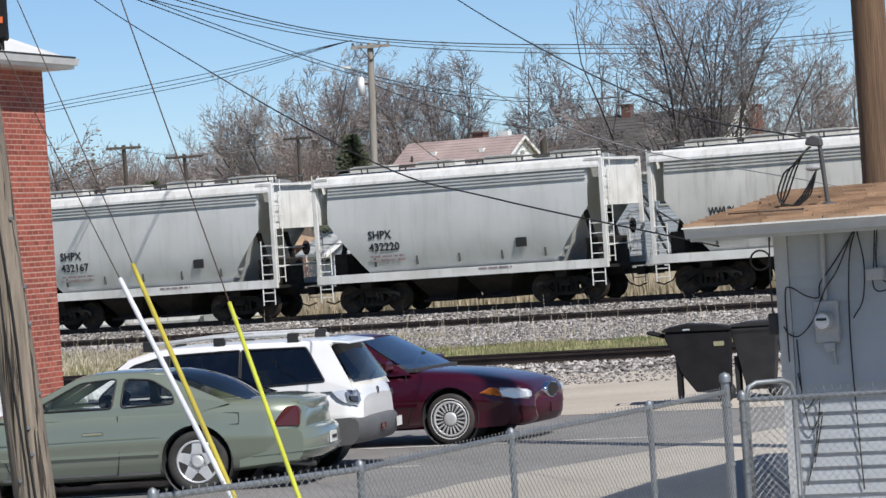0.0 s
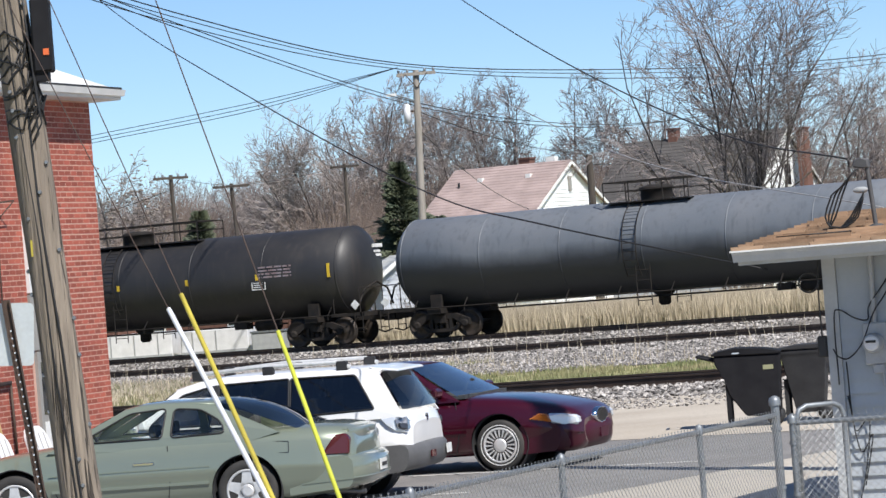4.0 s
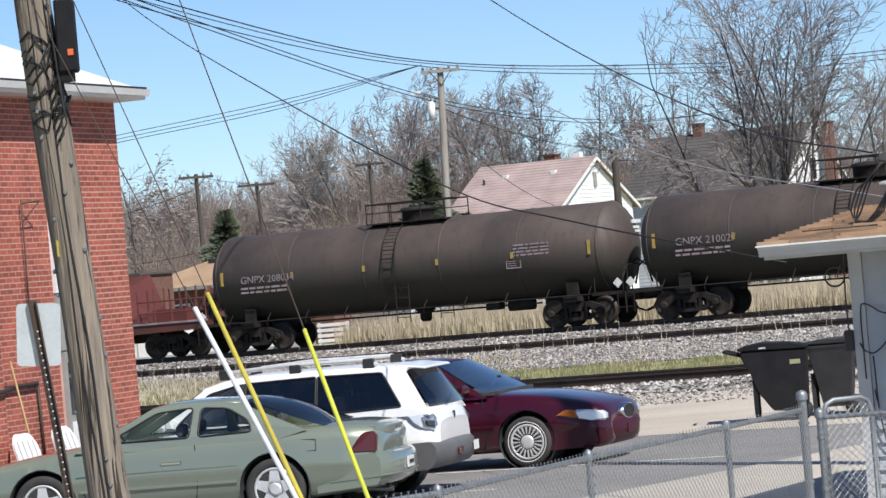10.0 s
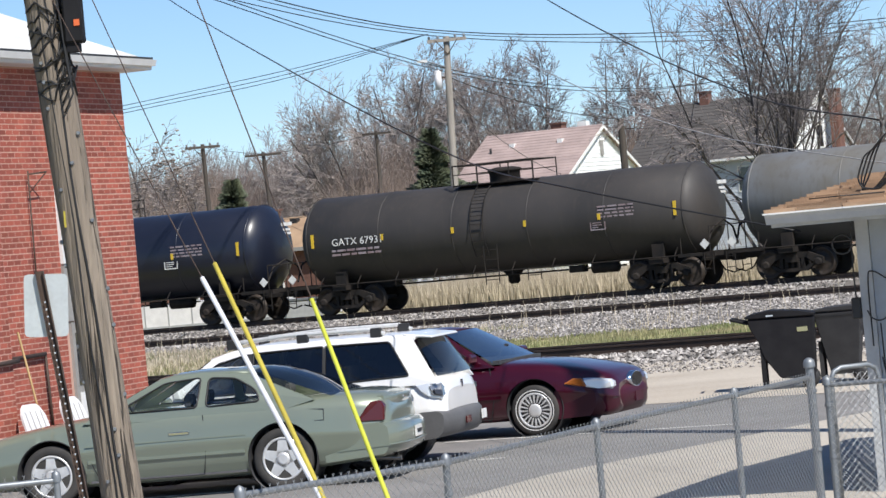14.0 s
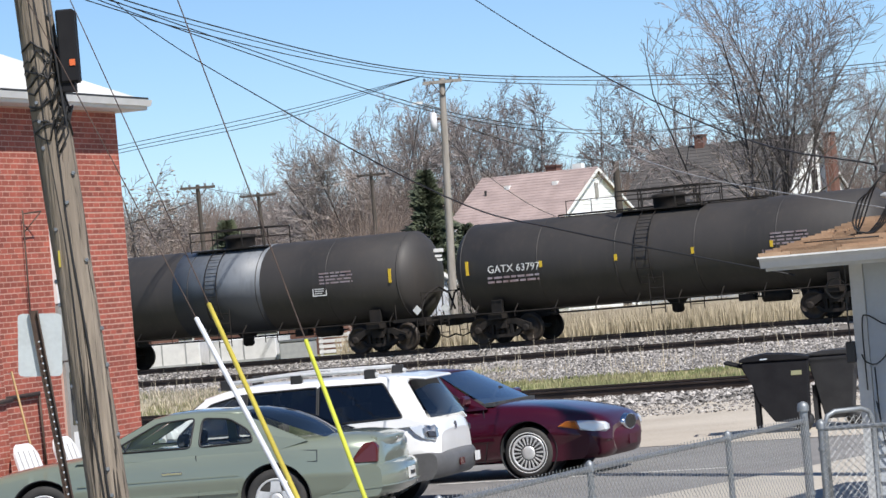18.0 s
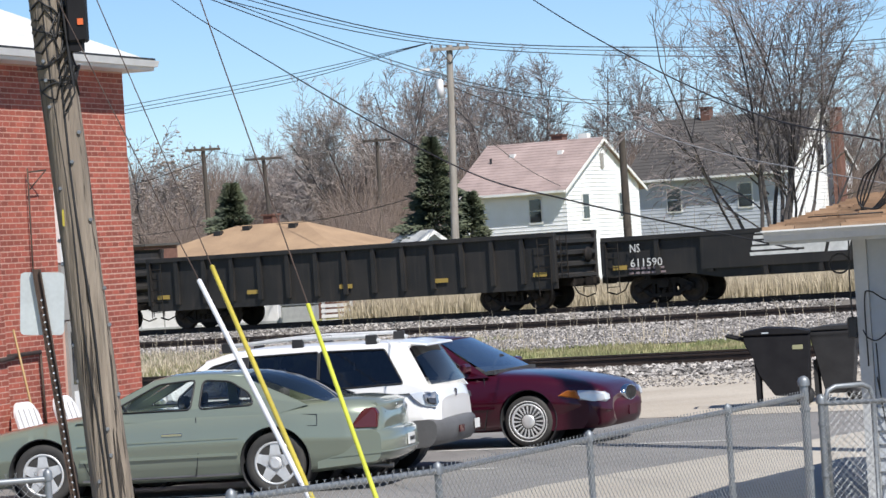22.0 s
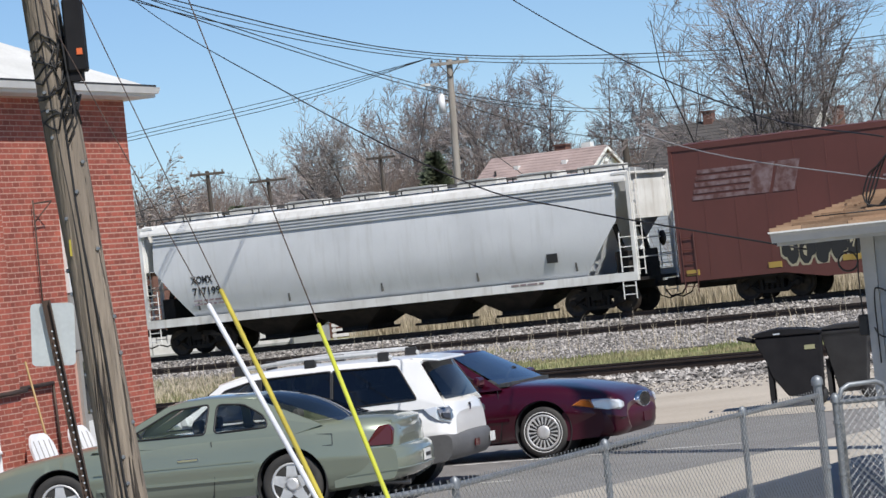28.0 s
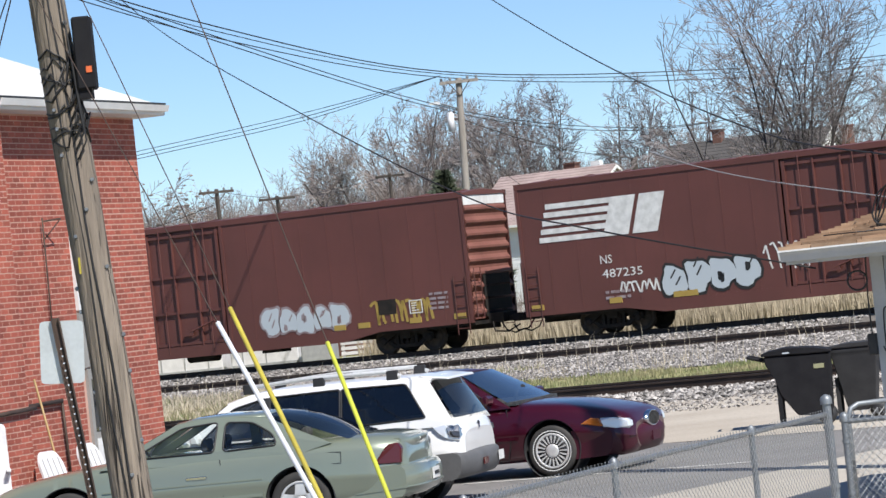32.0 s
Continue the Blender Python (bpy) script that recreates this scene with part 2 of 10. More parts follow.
def track(name, v, z, words_):
    """A ballast bed with ties and two rails; z is the rail head."""
    bm = nbm()
    zb = z - 0.2
    prof = ((-2.9, -0.05), (-1.6, zb), (1.6, zb), (2.9, -0.05))
    for (a, za), (b, zb_) in zip(prof, prof[1:]):
        strip(bm, v + a, v + b, za, zb_)
    bed = tagged(part(name, bm, BALLAST_BED), words_, "railway track", kind="structure")
    for side in (-0.75, 0.75):
        bm = nbm()
        extrude_x(bm, [(y + side + v, zz + z) for y, zz in ((-0.07, -0.18), (0.07, -0.18), (0.07, -0.165), (0.012, -0.14), (0.012, -0.045), (0.036, -0.035), (0.036, 0), (-0.036, 0), (-0.036, -0.035), (-0.012, -0.045), (-0.012, -0.14), (-0.07, -0.165))], -300, 300)
        bm.transform(Matrix.Rotation(-TH, 4, "Z"))
        part("rail", bm, RAIL, bed, "rust-brown steel rail")
    return bed


BED_A = track("track_main", V_A, 0.46, "ballasted main railway track with rusty rails")
BED_B = track("track_middle", V_B, 0.24, "ballasted middle railway track with rusty rails")
BED_C = track("track_siding", V_C, 0.34, "ballasted siding track with dark rusty rails")


# ---- the freight train ----
DARK_STEEL = mat("running_gear_steel", (0.013, 0.012, 0.0115), (0.026, 0.021, 0.018), scale=3, rough=0.8, bump=0.004, spec=0.25)
WHEEL_STEEL = mat("wheel_steel", (0.06, 0.045, 0.036), (0.03, 0.025, 0.02), scale=5, rough=0.6, metal=0.4)
HOPPER_GREY = mat("hopper_grey_paint", (0.58, 0.59, 0.575), (0.50, 0.51, 0.495), scale=0.6, rough=0.55, streak=0.3, streak_col=(0.36, 0.34, 0.30), fine=0.05)
HOPPER_LIGHT = mat("hopper_light_paint", (0.64, 0.655, 0.665), (0.55, 0.565, 0.575), scale=0.5, rough=0.5, streak=0.3, streak_col=(0.40, 0.39, 0.37), fine=0.05)
HOPPER_DUSTY = mat("hopper_dusty_paint", (0.50, 0.49, 0.45), (0.60, 0.59, 0.55), scale=0.7, rough=0.65, streak=0.45, streak_col=(0.2, 0.18, 0.15), fine=0.06)
TRIM_WHITE = mat("trim_white_paint", (0.76, 0.76, 0.74), (0.60, 0.59, 0.56), scale=1.2, rough=0.6, streak=0.35, streak_col=(0.3, 0.24, 0.18), fine=0.06)
BLACK_PAINT = mat("tank_black_paint", (0.018, 0.018, 0.02), (0.03, 0.028, 0.027), scale=0.7, rough=0.5, streak=0.3, streak_col=(0.06, 0.05, 0.045))
BLUE_BLACK = mat("tank_blue_black_paint", (0.010, 0.013, 0.025), (0.014, 0.017, 0.03), scale=0.7, rough=0.33, streak=0.12, streak_col=(0.03, 0.03, 0.032))
# some tank paints hold soot plus underside shade in their lower half
BROWN_TANK = mat("tank_brown_soot", (0.085, 0.062, 0.052), (0.045, 0.036, 0.032), scale=0.5, rough=0.65, streak=0.5, streak_col=(0.025, 0.022, 0.02), soot_shade=(2.8, 1.6, (0.022, 0.020, 0.019)))
SOOT_TANK = mat("tank_dark_soot", (0.045, 0.04, 0.037), (0.028, 0.026, 0.025), scale=0.5, rough=0.6, streak=0.45, streak_col=(0.06, 0.05, 0.042))
GREY_TANK = mat("tank_grey_paint", (0.12, 0.135, 0.155), (0.15, 0.16, 0.175), scale=0.5, rough=0.5, streak=0.4, streak_col=(0.05, 0.05, 0.052), soot_shade=(2.75, 2.2, (0.032, 0.035, 0.042)))
PATCHY_TANK = mat("tank_patchy_grey_paint", (0.17, 0.18, 0.19), (0.13, 0.12, 0.10), scale=0.45, rough=0.6, streak=0.5, streak_col=(0.10, 0.085, 0.065), soot_shade=(2.6, 1.7, (0.05, 0.05, 0.052)))
BLUE_GREY = mat("tank_blue_grey_paint", (0.115, 0.133, 0.155), (0.14, 0.155, 0.175), scale=0.5, rough=0.5, streak=0.35, streak_col=(0.07, 0.07, 0.075), soot_shade=(2.3, 1.5, (0.035, 0.038, 0.045)))
GON_BLACK = mat("gondola_black_paint", (0.013, 0.013, 0.0135), (0.026, 0.023, 0.021), scale=0.8, rough=0.6, streak=0.3, streak_col=(0.07, 0.055, 0.045))
GON_RED = mat("gondola_red_paint", (0.105, 0.030, 0.025), (0.065, 0.024, 0.020), scale=0.8, rough=0.65, streak=0.5, streak_col=(0.06, 0.035, 0.026))
GON_RUST = mat("gondola_scraped_rust", (0.17, 0.075, 0.055), (0.11, 0.05, 0.04), scale=3, rough=0.8)
BOX_RED = mat("boxcar_red_paint", (0.125, 0.043, 0.036), (0.102, 0.036, 0.030), scale=0.5, rough=0.55, streak=0.3, streak_col=(0.09, 0.035, 0.028), fine=0.05)
# lighter copy of the boxcar red, with sunlight put into the colour
BOX_RED_LIT = mat("boxcar_faded_end_paint", (0.21, 0.085, 0.065), (0.15, 0.055, 0.042), scale=1.0, rough=0.65, streak=0.3)
COIL_RED = mat("coil_car_red_paint", (0.135, 0.034, 0.029), (0.095, 0.030, 0.025), scale=0.6, rough=0.55, streak=0.35)
# tank black lifted towards blue-grey: the sky's reflection is in the colour
TANK_SKY_SHEEN = mat("faded_tank_black", (0.045, 0.047, 0.052), (0.032, 0.032, 0.034), scale=0.7, rough=0.45, streak=0.3, streak_col=(0.06, 0.05, 0.045))
COIL_TAN = mat("coil_hood_brown", (0.185, 0.14, 0.095), (0.12, 0.093, 0.068), scale=0.5, rough=0.7, streak=0.5, streak_col=(0.10, 0.06, 0.035))
COIL_CREAM = mat("coil_hood_cream", (0.72, 0.67, 0.52), (0.62, 0.57, 0.43), scale=0.6, rough=0.6, streak=0.75, streak_col=(0.16, 0.055, 0.025))
COIL_GREY = mat("coil_sill_grey", (0.105, 0.105, 0.10), (0.06, 0.056, 0.05), scale=0.8, rough=0.65, streak=0.5, streak_col=(0.1, 0.06, 0.04))
INK_BLACK = plain("ink_black", (0.02, 0.02, 0.02), 0.6)
INK_WHITE = mat("ink_white", (0.72, 0.72, 0.70), (0.55, 0.55, 0.53), scale=4, rough=0.6)
INK_WORN = mat("ink_worn", (0.21, 0.15, 0.155), (0.11, 0.05, 0.045), scale=5, rough=0.7)
INK_FADED = mat("ink_faded", (0.30, 0.27, 0.29), (0.22, 0.15, 0.15), scale=3, rough=0.6)
INK_YELLOW = plain("ink_yellow", (0.62, 0.42, 0.03), 0.5)
INK_OCHRE = plain("ink_ochre", (0.36, 0.25, 0.06), 0.6)
INK_CREAM = plain("ink_cream", (0.34, 0.31, 0.22), 0.6)
INK_TEAL = plain("ink_teal", (0.08, 0.42, 0.42), 0.6)
INK_GREEN = plain("ink_green", (0.24, 0.34, 0.16), 0.6)
INK_MAGENTA = plain("ink_magenta", (0.30, 0.05, 0.14), 0.6)
INK_SILVER = plain("ink_silver", (0.45, 0.50, 0.54), 0.5)


def wheelset_mesh():
    bm = nbm()
    for sy in (-1, 1):
        prof = [(0.69, 0.08), (0.69, 0.30), (0.715, 0.34), (0.70, 0.40), (0.685, 0.49), (0.715, 0.49), (0.725, 0.462), (0.81, 0.455), (0.81, 0.40), (0.77, 0.36), (0.76, 0.30), (0.80, 0.13), (0.83, 0.08)]
        lathe(bm, [(sy * a, r) for a, r in prof], "y", 28)
    tube(bm, (0, -1.06, 0), (0, 1.06, 0), 0.075, n=10)
    return mesh_of("wheelset", bm, WHEEL_STEEL)


def frame_mesh():
    """Two cast side frames with springs, journal boxes and the cross bolster."""
    bm = nbm()
    for sy in (-1, 1):
        y0, y1 = sy * 0.93, sy * 1.07
        prism(bm, [(-1.05, 0.40), (-1.05, 0.60), (-0.55, 0.80), (0.55, 0.80), (1.05, 0.60), (1.05, 0.40), (0.8, 0.42), (0.5, 0.62), (-0.5, 0.62), (-0.8, 0.42)], min(y0, y1), max(y0, y1))
        prism(bm, [(-0.78, 0.42), (-0.5, 0.20), (0.5, 0.20), (0.78, 0.42), (0.6, 0.42), (0.42, 0.31), (-0.42, 0.31), (-0.6, 0.42)], min(y0, y1), max(y0, y1))
        for x in (-0.20, 0, 0.20):
            for k in range(4):
                lathe(bm, [(0.32 + k * 0.075, 0.075), (0.375 + k * 0.075, 0.075)], "z", 8, (x, sy * 1.0, 0))
        for x in (-0.36, 0.36):
            box(bm, x - 0.05, x + 0.05, min(y0, y1), max(y0, y1), 0.3, 0.64)
        for x in (-0.89, 0.89):
            lathe(bm, [(sy * 1.06, 0.13), (sy * 1.12, 0.13), (sy * 1.14, 0.08)], "y", 12, (x, 0, 0.457))
    box(bm, -0.2, 0.2, -1.15, 1.15, 0.5, 0.74)
    return mesh_of("truck", bm, DARK_STEEL)


ME_WHEEL, ME_TRUCK = wheelset_mesh(), frame_mesh()


def coupler_mesh():
    bm = nbm()
    box(bm, -0.1, 0.62, -0.09, 0.09, 0.74, 0.92)
    box(bm, 0.5, 0.78, -0.17, 0.06, 0.70, 0.97)
    box(bm, 0.62, 0.86, 0.04, 0.15, 0.72, 0.95)
    path_tube(bm, [(0.1, -0.35, 0.80), (0.3, -0.34, 0.45), (0.6, -0.32, 0.33), (0.9, -0.3, 0.42)], 0.025)
    return mesh_of("coupler", bm, DARK_STEEL)


ME_COUPLER = coupler_mesh()


def running_gear(car, half, inset, reach):
    """Two trucks, each with two wheelsets, and a coupler at either end. half: half the body's length."""
    for s in (-1, 1):
        tr = shared("truck", ME_TRUCK, car, pose(s * (half - inset), 0, 0))
        for x in (-0.89, 0.89):
            shared("wheelset", ME_WHEEL, tr, pose(x, 0, 0.457))
        shared("coupler", ME_COUPLER, car, pose(s * (half + reach - 0.75), 0, 0, 0, 0, 0 if s > 0 else 180))


def ladder(bm, x0, x1, y, z0, z1, n, r=0.018):
    for x in (x0, x1):
        tube(bm, (x, y, z0), (x, y, z1), r, n=5)
    for i in range(n):
        z = z0 + (z1 - z0) * (i + 0.5) / n
        tube(bm, (x0, y, z), (x1, y, z), r * 0.8, n=5)


def lad(*a):
    bm = nbm()
    ladder(bm, *a)
    return bm


def end_ladder(bm, x, y0, y1, z0, z1, n, r=0.018):
    for y in (y0, y1):
        tube(bm, (x, y, z0), (x, y, z1), r, n=5)
    for i in range(n):
        z = z0 + (z1 - z0) * (i + 0.5) / n
        tube(bm, (x, y0, z), (x, y1, z), r * 0.8, n=5)


def side_text(car, body, x, z, y, h, ink, width=None, bold=0.0):
    return words(body, h, car, pose(x, y, z, 90, 0, 0), ink, width=width, bold=bold)


def patch(car, name, x0, x1, z0, z1, y, ink, label="", slant=0.0):
    """A thin painted plate on the near side."""
    bm = prism(nbm(), [(x0, z0), (x1, z0), (x1 + slant, z1), (x0 + slant, z1)], y - 0.006, y)
    return part(name, bm, ink, car, label)


def bars(car, x0, x1, z0, rows, pitch, y, ink, seed=1):
    """Lines of unreadable small print, as plain bars."""
    rnd = random.Random(seed)
    bm = nbm()
    for r in range(rows):
        x = x0
        while x < x1:
            w = rnd.uniform(0.12, 0.4)
            box(bm, x, min(x + w, x1), y - 0.006, y, z0 - r * pitch, z0 - r * pitch + pitch * 0.5)
            x += w + 0.06
    return tagged(part("stencil", bm, ink, car), kind="stuff")


def stencil_box(car, x, z, w, h, y, ink, seed=0, lines=4):
    bm = nbm()
    t = 0.035
    box(bm, x, x + w, y - 0.006, y, z, z + t)
    box(bm, x, x + w, y - 0.006, y, z + h - t, z + h)
    box(bm, x, x + t, y - 0.006, y, z + t, z + h - t)
    box(bm, x + w - t, x + w, y - 0.006, y, z + t, z + h - t)
    rnd = random.Random(seed)
    for i in range(lines):
        zz = z + h * (0.2 + 0.18 * i)
        box(bm, x + 0.08, x + w * rnd.uniform(0.5, 0.85), y - 0.006, y, zz, zz + h * 0.07)
    return tagged(part("stencil", bm, ink, car), kind="stuff")


def emblem(car, x, z, w, h, y, ink, dark=None):
    """A slanted white emblem: five stripes that run into two broad slanted blocks."""
    bm = nbm()
    sl = 0.3
    for i in range(5):
        z0 = z + h * (0.215 * i)
        prism(bm, [(x + sl * (z0 - z), z0), (x + w * 0.492 + sl * (z0 - z), z0), (x + w * 0.492 + sl * (z0 - z + h * 0.135), z0 + h * 0.135), (x + sl * (z0 - z), z0 + h * 0.135)], y - 0.006, y)
    for a, b in ((0.49, 0.68), (0.71, 0.90)):
        prism(bm, [(x + w * a, z), (x + w * b, z), (x + w * b + sl * h, z + h), (x + w * a + sl * h, z + h)], y - 0.006, y)
    return tagged(part("emblem", bm, ink, car, "worn white painted emblem of stripes and blocks"), kind="stuff")


def blob(bm, x, z, w, h, y, k, rnd, n=20):
    pts = []
    ph = rnd.uniform(0, 6)
    for i in range(n):
        a = 2 * math.pi * i / n
        ca, sa = math.cos(a), math.sin(a)
        r = 1 + 0.13 * math.sin(3 * a + ph) + 0.08 * math.sin(5 * a + 2 * ph)
        pts.append((x + k * r * w / 2 * math.copysign(abs(ca) ** 0.7, ca), z + k * r * h / 2 * math.copysign(abs(sa) ** 0.7, sa)))
    prism(bm, pts, y - 0.004, y)


def graffiti(car, x0, x1, z0, z1, y, n, outline, fill, seed=1, label="spray-painted bubble graffiti"):
    rnd = random.Random(seed)
    a, b, c = nbm(), nbm(), nbm()
    w = (x1 - x0) / n
    for i in range(n):
        cx, cz, h = x0 + w * (i + 0.5), (z0 + z1) / 2 + rnd.uniform(-0.06, 0.06), (z1 - z0) * rnd.uniform(0.85, 1.1)
        st = rnd.getstate()
        blob(a, cx, cz, w * 1.2, h, y, 1.0, rnd)
        rnd.setstate(st)
        blob(b, cx, cz, w * 1.2, h, y - 0.004, 0.84, rnd)
        for k in range(2):
            zz = cz + rnd.uniform(-0.25, 0.25) * h
            xx = cx + rnd.uniform(-0.2, 0.1) * w
            if rnd.random() < 0.5:
                prism(c, [(xx, zz), (xx + 0.05, zz - 0.02), (xx + w * 0.28, zz + h * 0.24), (xx + w * 0.22, zz + h * 0.26)], y - 0.012, y - 0.008)
            else:
                blob(c, xx, zz, w * 0.22, h * 0.26, y - 0.008, 1.0, rnd, 10)
    g = part("graffiti", a, outline, car, label)
    part("graffiti_fill", b, fill, g)
    part("graffiti_line", c, outline, g)
    return g


def scrawl(car, x0, x1, z0, z1, y, ink, seed=3, r=0.03):
    """A thin spray-painted tag of looping strokes that spell nothing."""
    rnd = random.Random(seed)
    bm = nbm()
    x = x0
    while x < x1:
        w = rnd.uniform(0.18, 0.34)
        pts = [(x, rnd.uniform(z0, z1)), (x + w * 0.4, z1 - rnd.uniform(0, 0.1)), (x + w * 0.8, rnd.uniform(z0, z1)), (x + w, z0 + rnd.uniform(0, 0.1))]
        for (xa, za), (xb, zb) in zip(pts, pts[1:]):
            d = Vector((xb - xa, zb - za)).normalized()
            nx, nz = -d.y * r, d.x * r
            prism(bm, [(xa + nx, za + nz), (xa - nx, za - nz), (xb - nx, zb - nz), (xb + nx, zb + nz)], y - 0.005, y)
        x += w * 0.9
    return part("graffiti_tag", bm, ink, car, "thin spray-painted tag")


def wagon(name, label, group):
    return thing(name, Matrix.Identity(4), label, "freight car", group)


# -- tank cars --
def tank_car(length, paint, label, mark="", ink=None, band=None, walk_len=3.0, plate=True, strips=6, strip_ink=None, seed=0, rail_full=False, R=1.5):
    """length: between the head seams."""
    car = wagon("tank_car", label, "tank cars of the train")
    h, zc = length / 2, 0.98 + R
    half = h + 0.62
    rnd = random.Random(seed)
    bm = nbm()
    prof = [(-half + 0.0, 0.02), (-half + 0.03, 0.42), (-half + 0.12, 0.82), (-half + 0.26, 1.14), (-half + 0.44, 1.36), (-h, R)]
    segs = max(2, int(length / 2.6))
    for i in range(1, segs):
        prof.append((-h + length * i / segs, R))
    prof += [(-a, r) for a, r in prof[5::-1]]
    lathe(bm, prof, "x", 48, (0, 0, zc))
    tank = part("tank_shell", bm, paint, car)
    for x in [-h, h] + [-h + length * i / segs for i in range(1, segs)]:
        bm = nbm()
        lathe(bm, [(x - 0.02, R - 0.01), (x - 0.015, R + 0.012), (x + 0.015, R + 0.012), (x + 0.02, R - 0.01)], "x", 48, (0, 0, zc))
        part("weld_seam", bm, paint, tank)
    if band:
        bm = nbm()
        lathe(bm, [(band[0], R - 0.01), (band[0], R + 0.008), (band[1], R + 0.008), (band[1], R - 0.01)], "x", 48, (0, 0, zc))
        part("tank_band", bm, band[2], car, "lighter grey painted band")
    # stub sills, bolsters, saddles
    for s in (-1, 1):
        bm = nbm()
        a, b = sorted((s * (h - 2.6), s * (half + 0.35)))
        box(bm, a, b, -0.28, 0.28, 0.78, 1.06)
        x = s * (h - 1.1)
        box(bm, x - 0.25, x + 0.25, -1.45, 1.45, 0.82, 1.02)
        prism(bm, [(x - 0.2, 1.0), (x + 0.2, 1.0), (x + 0.2, 1.45), (x - 0.2, 1.45)], -1.25, -1.12)
        prism(bm, [(x - 0.2, 1.0), (x + 0.2, 1.0), (x + 0.2, 1.45), (x - 0.2, 1.45)], 1.12, 1.25)
        a, b = sorted((s * (h - 0.3), s * (half + 0.35)))
        box(bm, a, b, -1.45, -1.28, 0.95, 1.06)
        box(bm, a, b, 1.28, 1.45, 0.95, 1.06)
        xx = s * (half + 0.28)
        box(bm, xx - 0.08, xx + 0.08, -1.45, 1.45, 0.92, 1.06)
        part("stub_sill", bm, DARK_STEEL, car)
        bm = nbm()
        for sy in (-1, 1):
            tube(bm, (s * (half + 0.2), sy * 1.4, 1.06), (s * (half + 0.2), sy * 1.4, 1.9), 0.02, n=5)
            tube(bm, (s * (h - 0.2), sy * 1.4, 1.06), (s * (h - 0.2), sy * 1.4, 1.55), 0.02, n=5)
            ladder(bm, s * (half + 0.0), s * (half + 0.3), sy * 1.46, 0.35, 1.05, 2)
        tube(bm, (s * (half + 0.2), -1.4, 1.88), (s * (half + 0.2), 1.4, 1.88), 0.02, n=5)
        # bent pipes round the head
        pts = [(s * (half + 0.02), -1.2, 1.25), (s * (half + 0.06), -0.8, 1.8), (s * (half + 0.1), 0, 2.05), (s * (half + 0.06), 0.8, 1.8), (s * (half + 0.02), 1.2, 1.25)]
        path_tube(bm, pts, 0.035)
        part("end_railing", bm, DARK_STEEL, car)
        bm = nbm()
        x = s * (half + 0.06)
        prism(bm, [(x - 0.17, 0), (x, -0.17), (x + 0.17, 0), (x, 0.17)], 0, 0.01)
        bm.transform(Matrix.Translation((0, -1.5, 1.32)))
        part("placard", bm, INK_WHITE, car, "white diamond placard")
        bm = nbm()
        q = s * (half - 0.035)
        box(bm, q - 0.02, q + 0.02, 0.25, 0.9, zc + 0.72, zc + 0.84)
        box(bm, q - 0.02, q + 0.02, 0.30, 0.75, zc + 0.55, zc + 0.63)
        box(bm, q - 0.02, q + 0.02, 0.30, 0.80, zc + 0.42, zc + 0.50)
        bm.transform(Matrix.Translation((-s * 0.06, 0, 0)))
        part("stencil", bm, INK_WHITE, car)
    # outlet, pipes and handrails under the tank
    bm = nbm()
    for sy in (-1, 1):
        tube(bm, (-h + 0.3, sy * 1.5, 1.02), (h - 0.3, sy * 1.5, 1.02), 0.022, n=5)
        n = 9
        for i in range(n + 1):
            x = -h + 0.4 + (length - 0.8) * i / n
            tube(bm, (x, sy * 1.5, 1.02), (x, sy * 1.22, 1.28), 0.018, n=4)
            tube(bm, (x, sy * 1.5, 1.02), (x, sy * 1.5, 0.86), 0.016, n=4)
        ladder(bm, -0.25, 0.25, sy * 1.5, 0.6, 1.9, 4)
    tube(bm, (-h + 2.6, -0.5, 0.86), (h - 2.6, -0.5, 0.86), 0.03, n=6)
    part("handrail", bm, DARK_STEEL, car)
    bm = nbm()
    lathe(bm, [(0.55, 0.12), (0.62, 0.2), (0.82, 0.2), (0.95, 0.34), (1.05, 0.36)], "z", 14)
    part("outlet_valve", bm, DARK_STEEL, car)
    bm = nbm()
    lathe(bm, [(-0.5, 0.02), (-0.45, 0.2), (0.45, 0.2), (0.5, 0.02)], "x", 12, (h - 3.4, -0.4, 0.86))
    part("air_reservoir", bm, DARK_STEEL, car)
    part("brake_valve", box(nbm(), h - 4.6, h - 4.1, -0.7, -0.3, 0.75, 0.98), DARK_STEEL, car)
    # top platform with manway
    zt = zc + R
    bm = nbm()
    lathe(bm, [(zt - 0.08, 0.52), (zt + 0.3, 0.52), (zt + 0.32, 0.58), (zt + 0.4, 0.56), (zt + 0.46, 0.3)], "z", 20)
    part("manway", bm, DARK_STEEL, car)
    bm = nbm()
    w = walk_len / 2
    for sy in (-1, 1):
        box(bm, -w, w, sy * 0.62 - 0.2, sy * 0.62 + 0.2, zt - 0.06, zt - 0.02)
    for x in (-w, -w / 2.5, w / 2.5, w):
        for sy in (-1, 1):
            tube(bm, (x, sy * 0.85, zt - 0.08), (x, sy * 0.85, zt + 0.62), 0.022, n=5)
    for sy in (-1, 1):
        tube(bm, (-w, sy * 0.85, zt + 0.62), (w, sy * 0.85, zt + 0.62), 0.024, n=5)
        tube(bm, (-w, sy * 0.85, zt + 0.32), (w, sy * 0.85, zt + 0.32), 0.018, n=5)
    for x in (-w, w):
        tube(bm, (x, -0.85, zt + 0.62), (x, 0.85, zt + 0.62), 0.024, n=5)
    part("platform_railing", bm, DARK_STEEL, car)
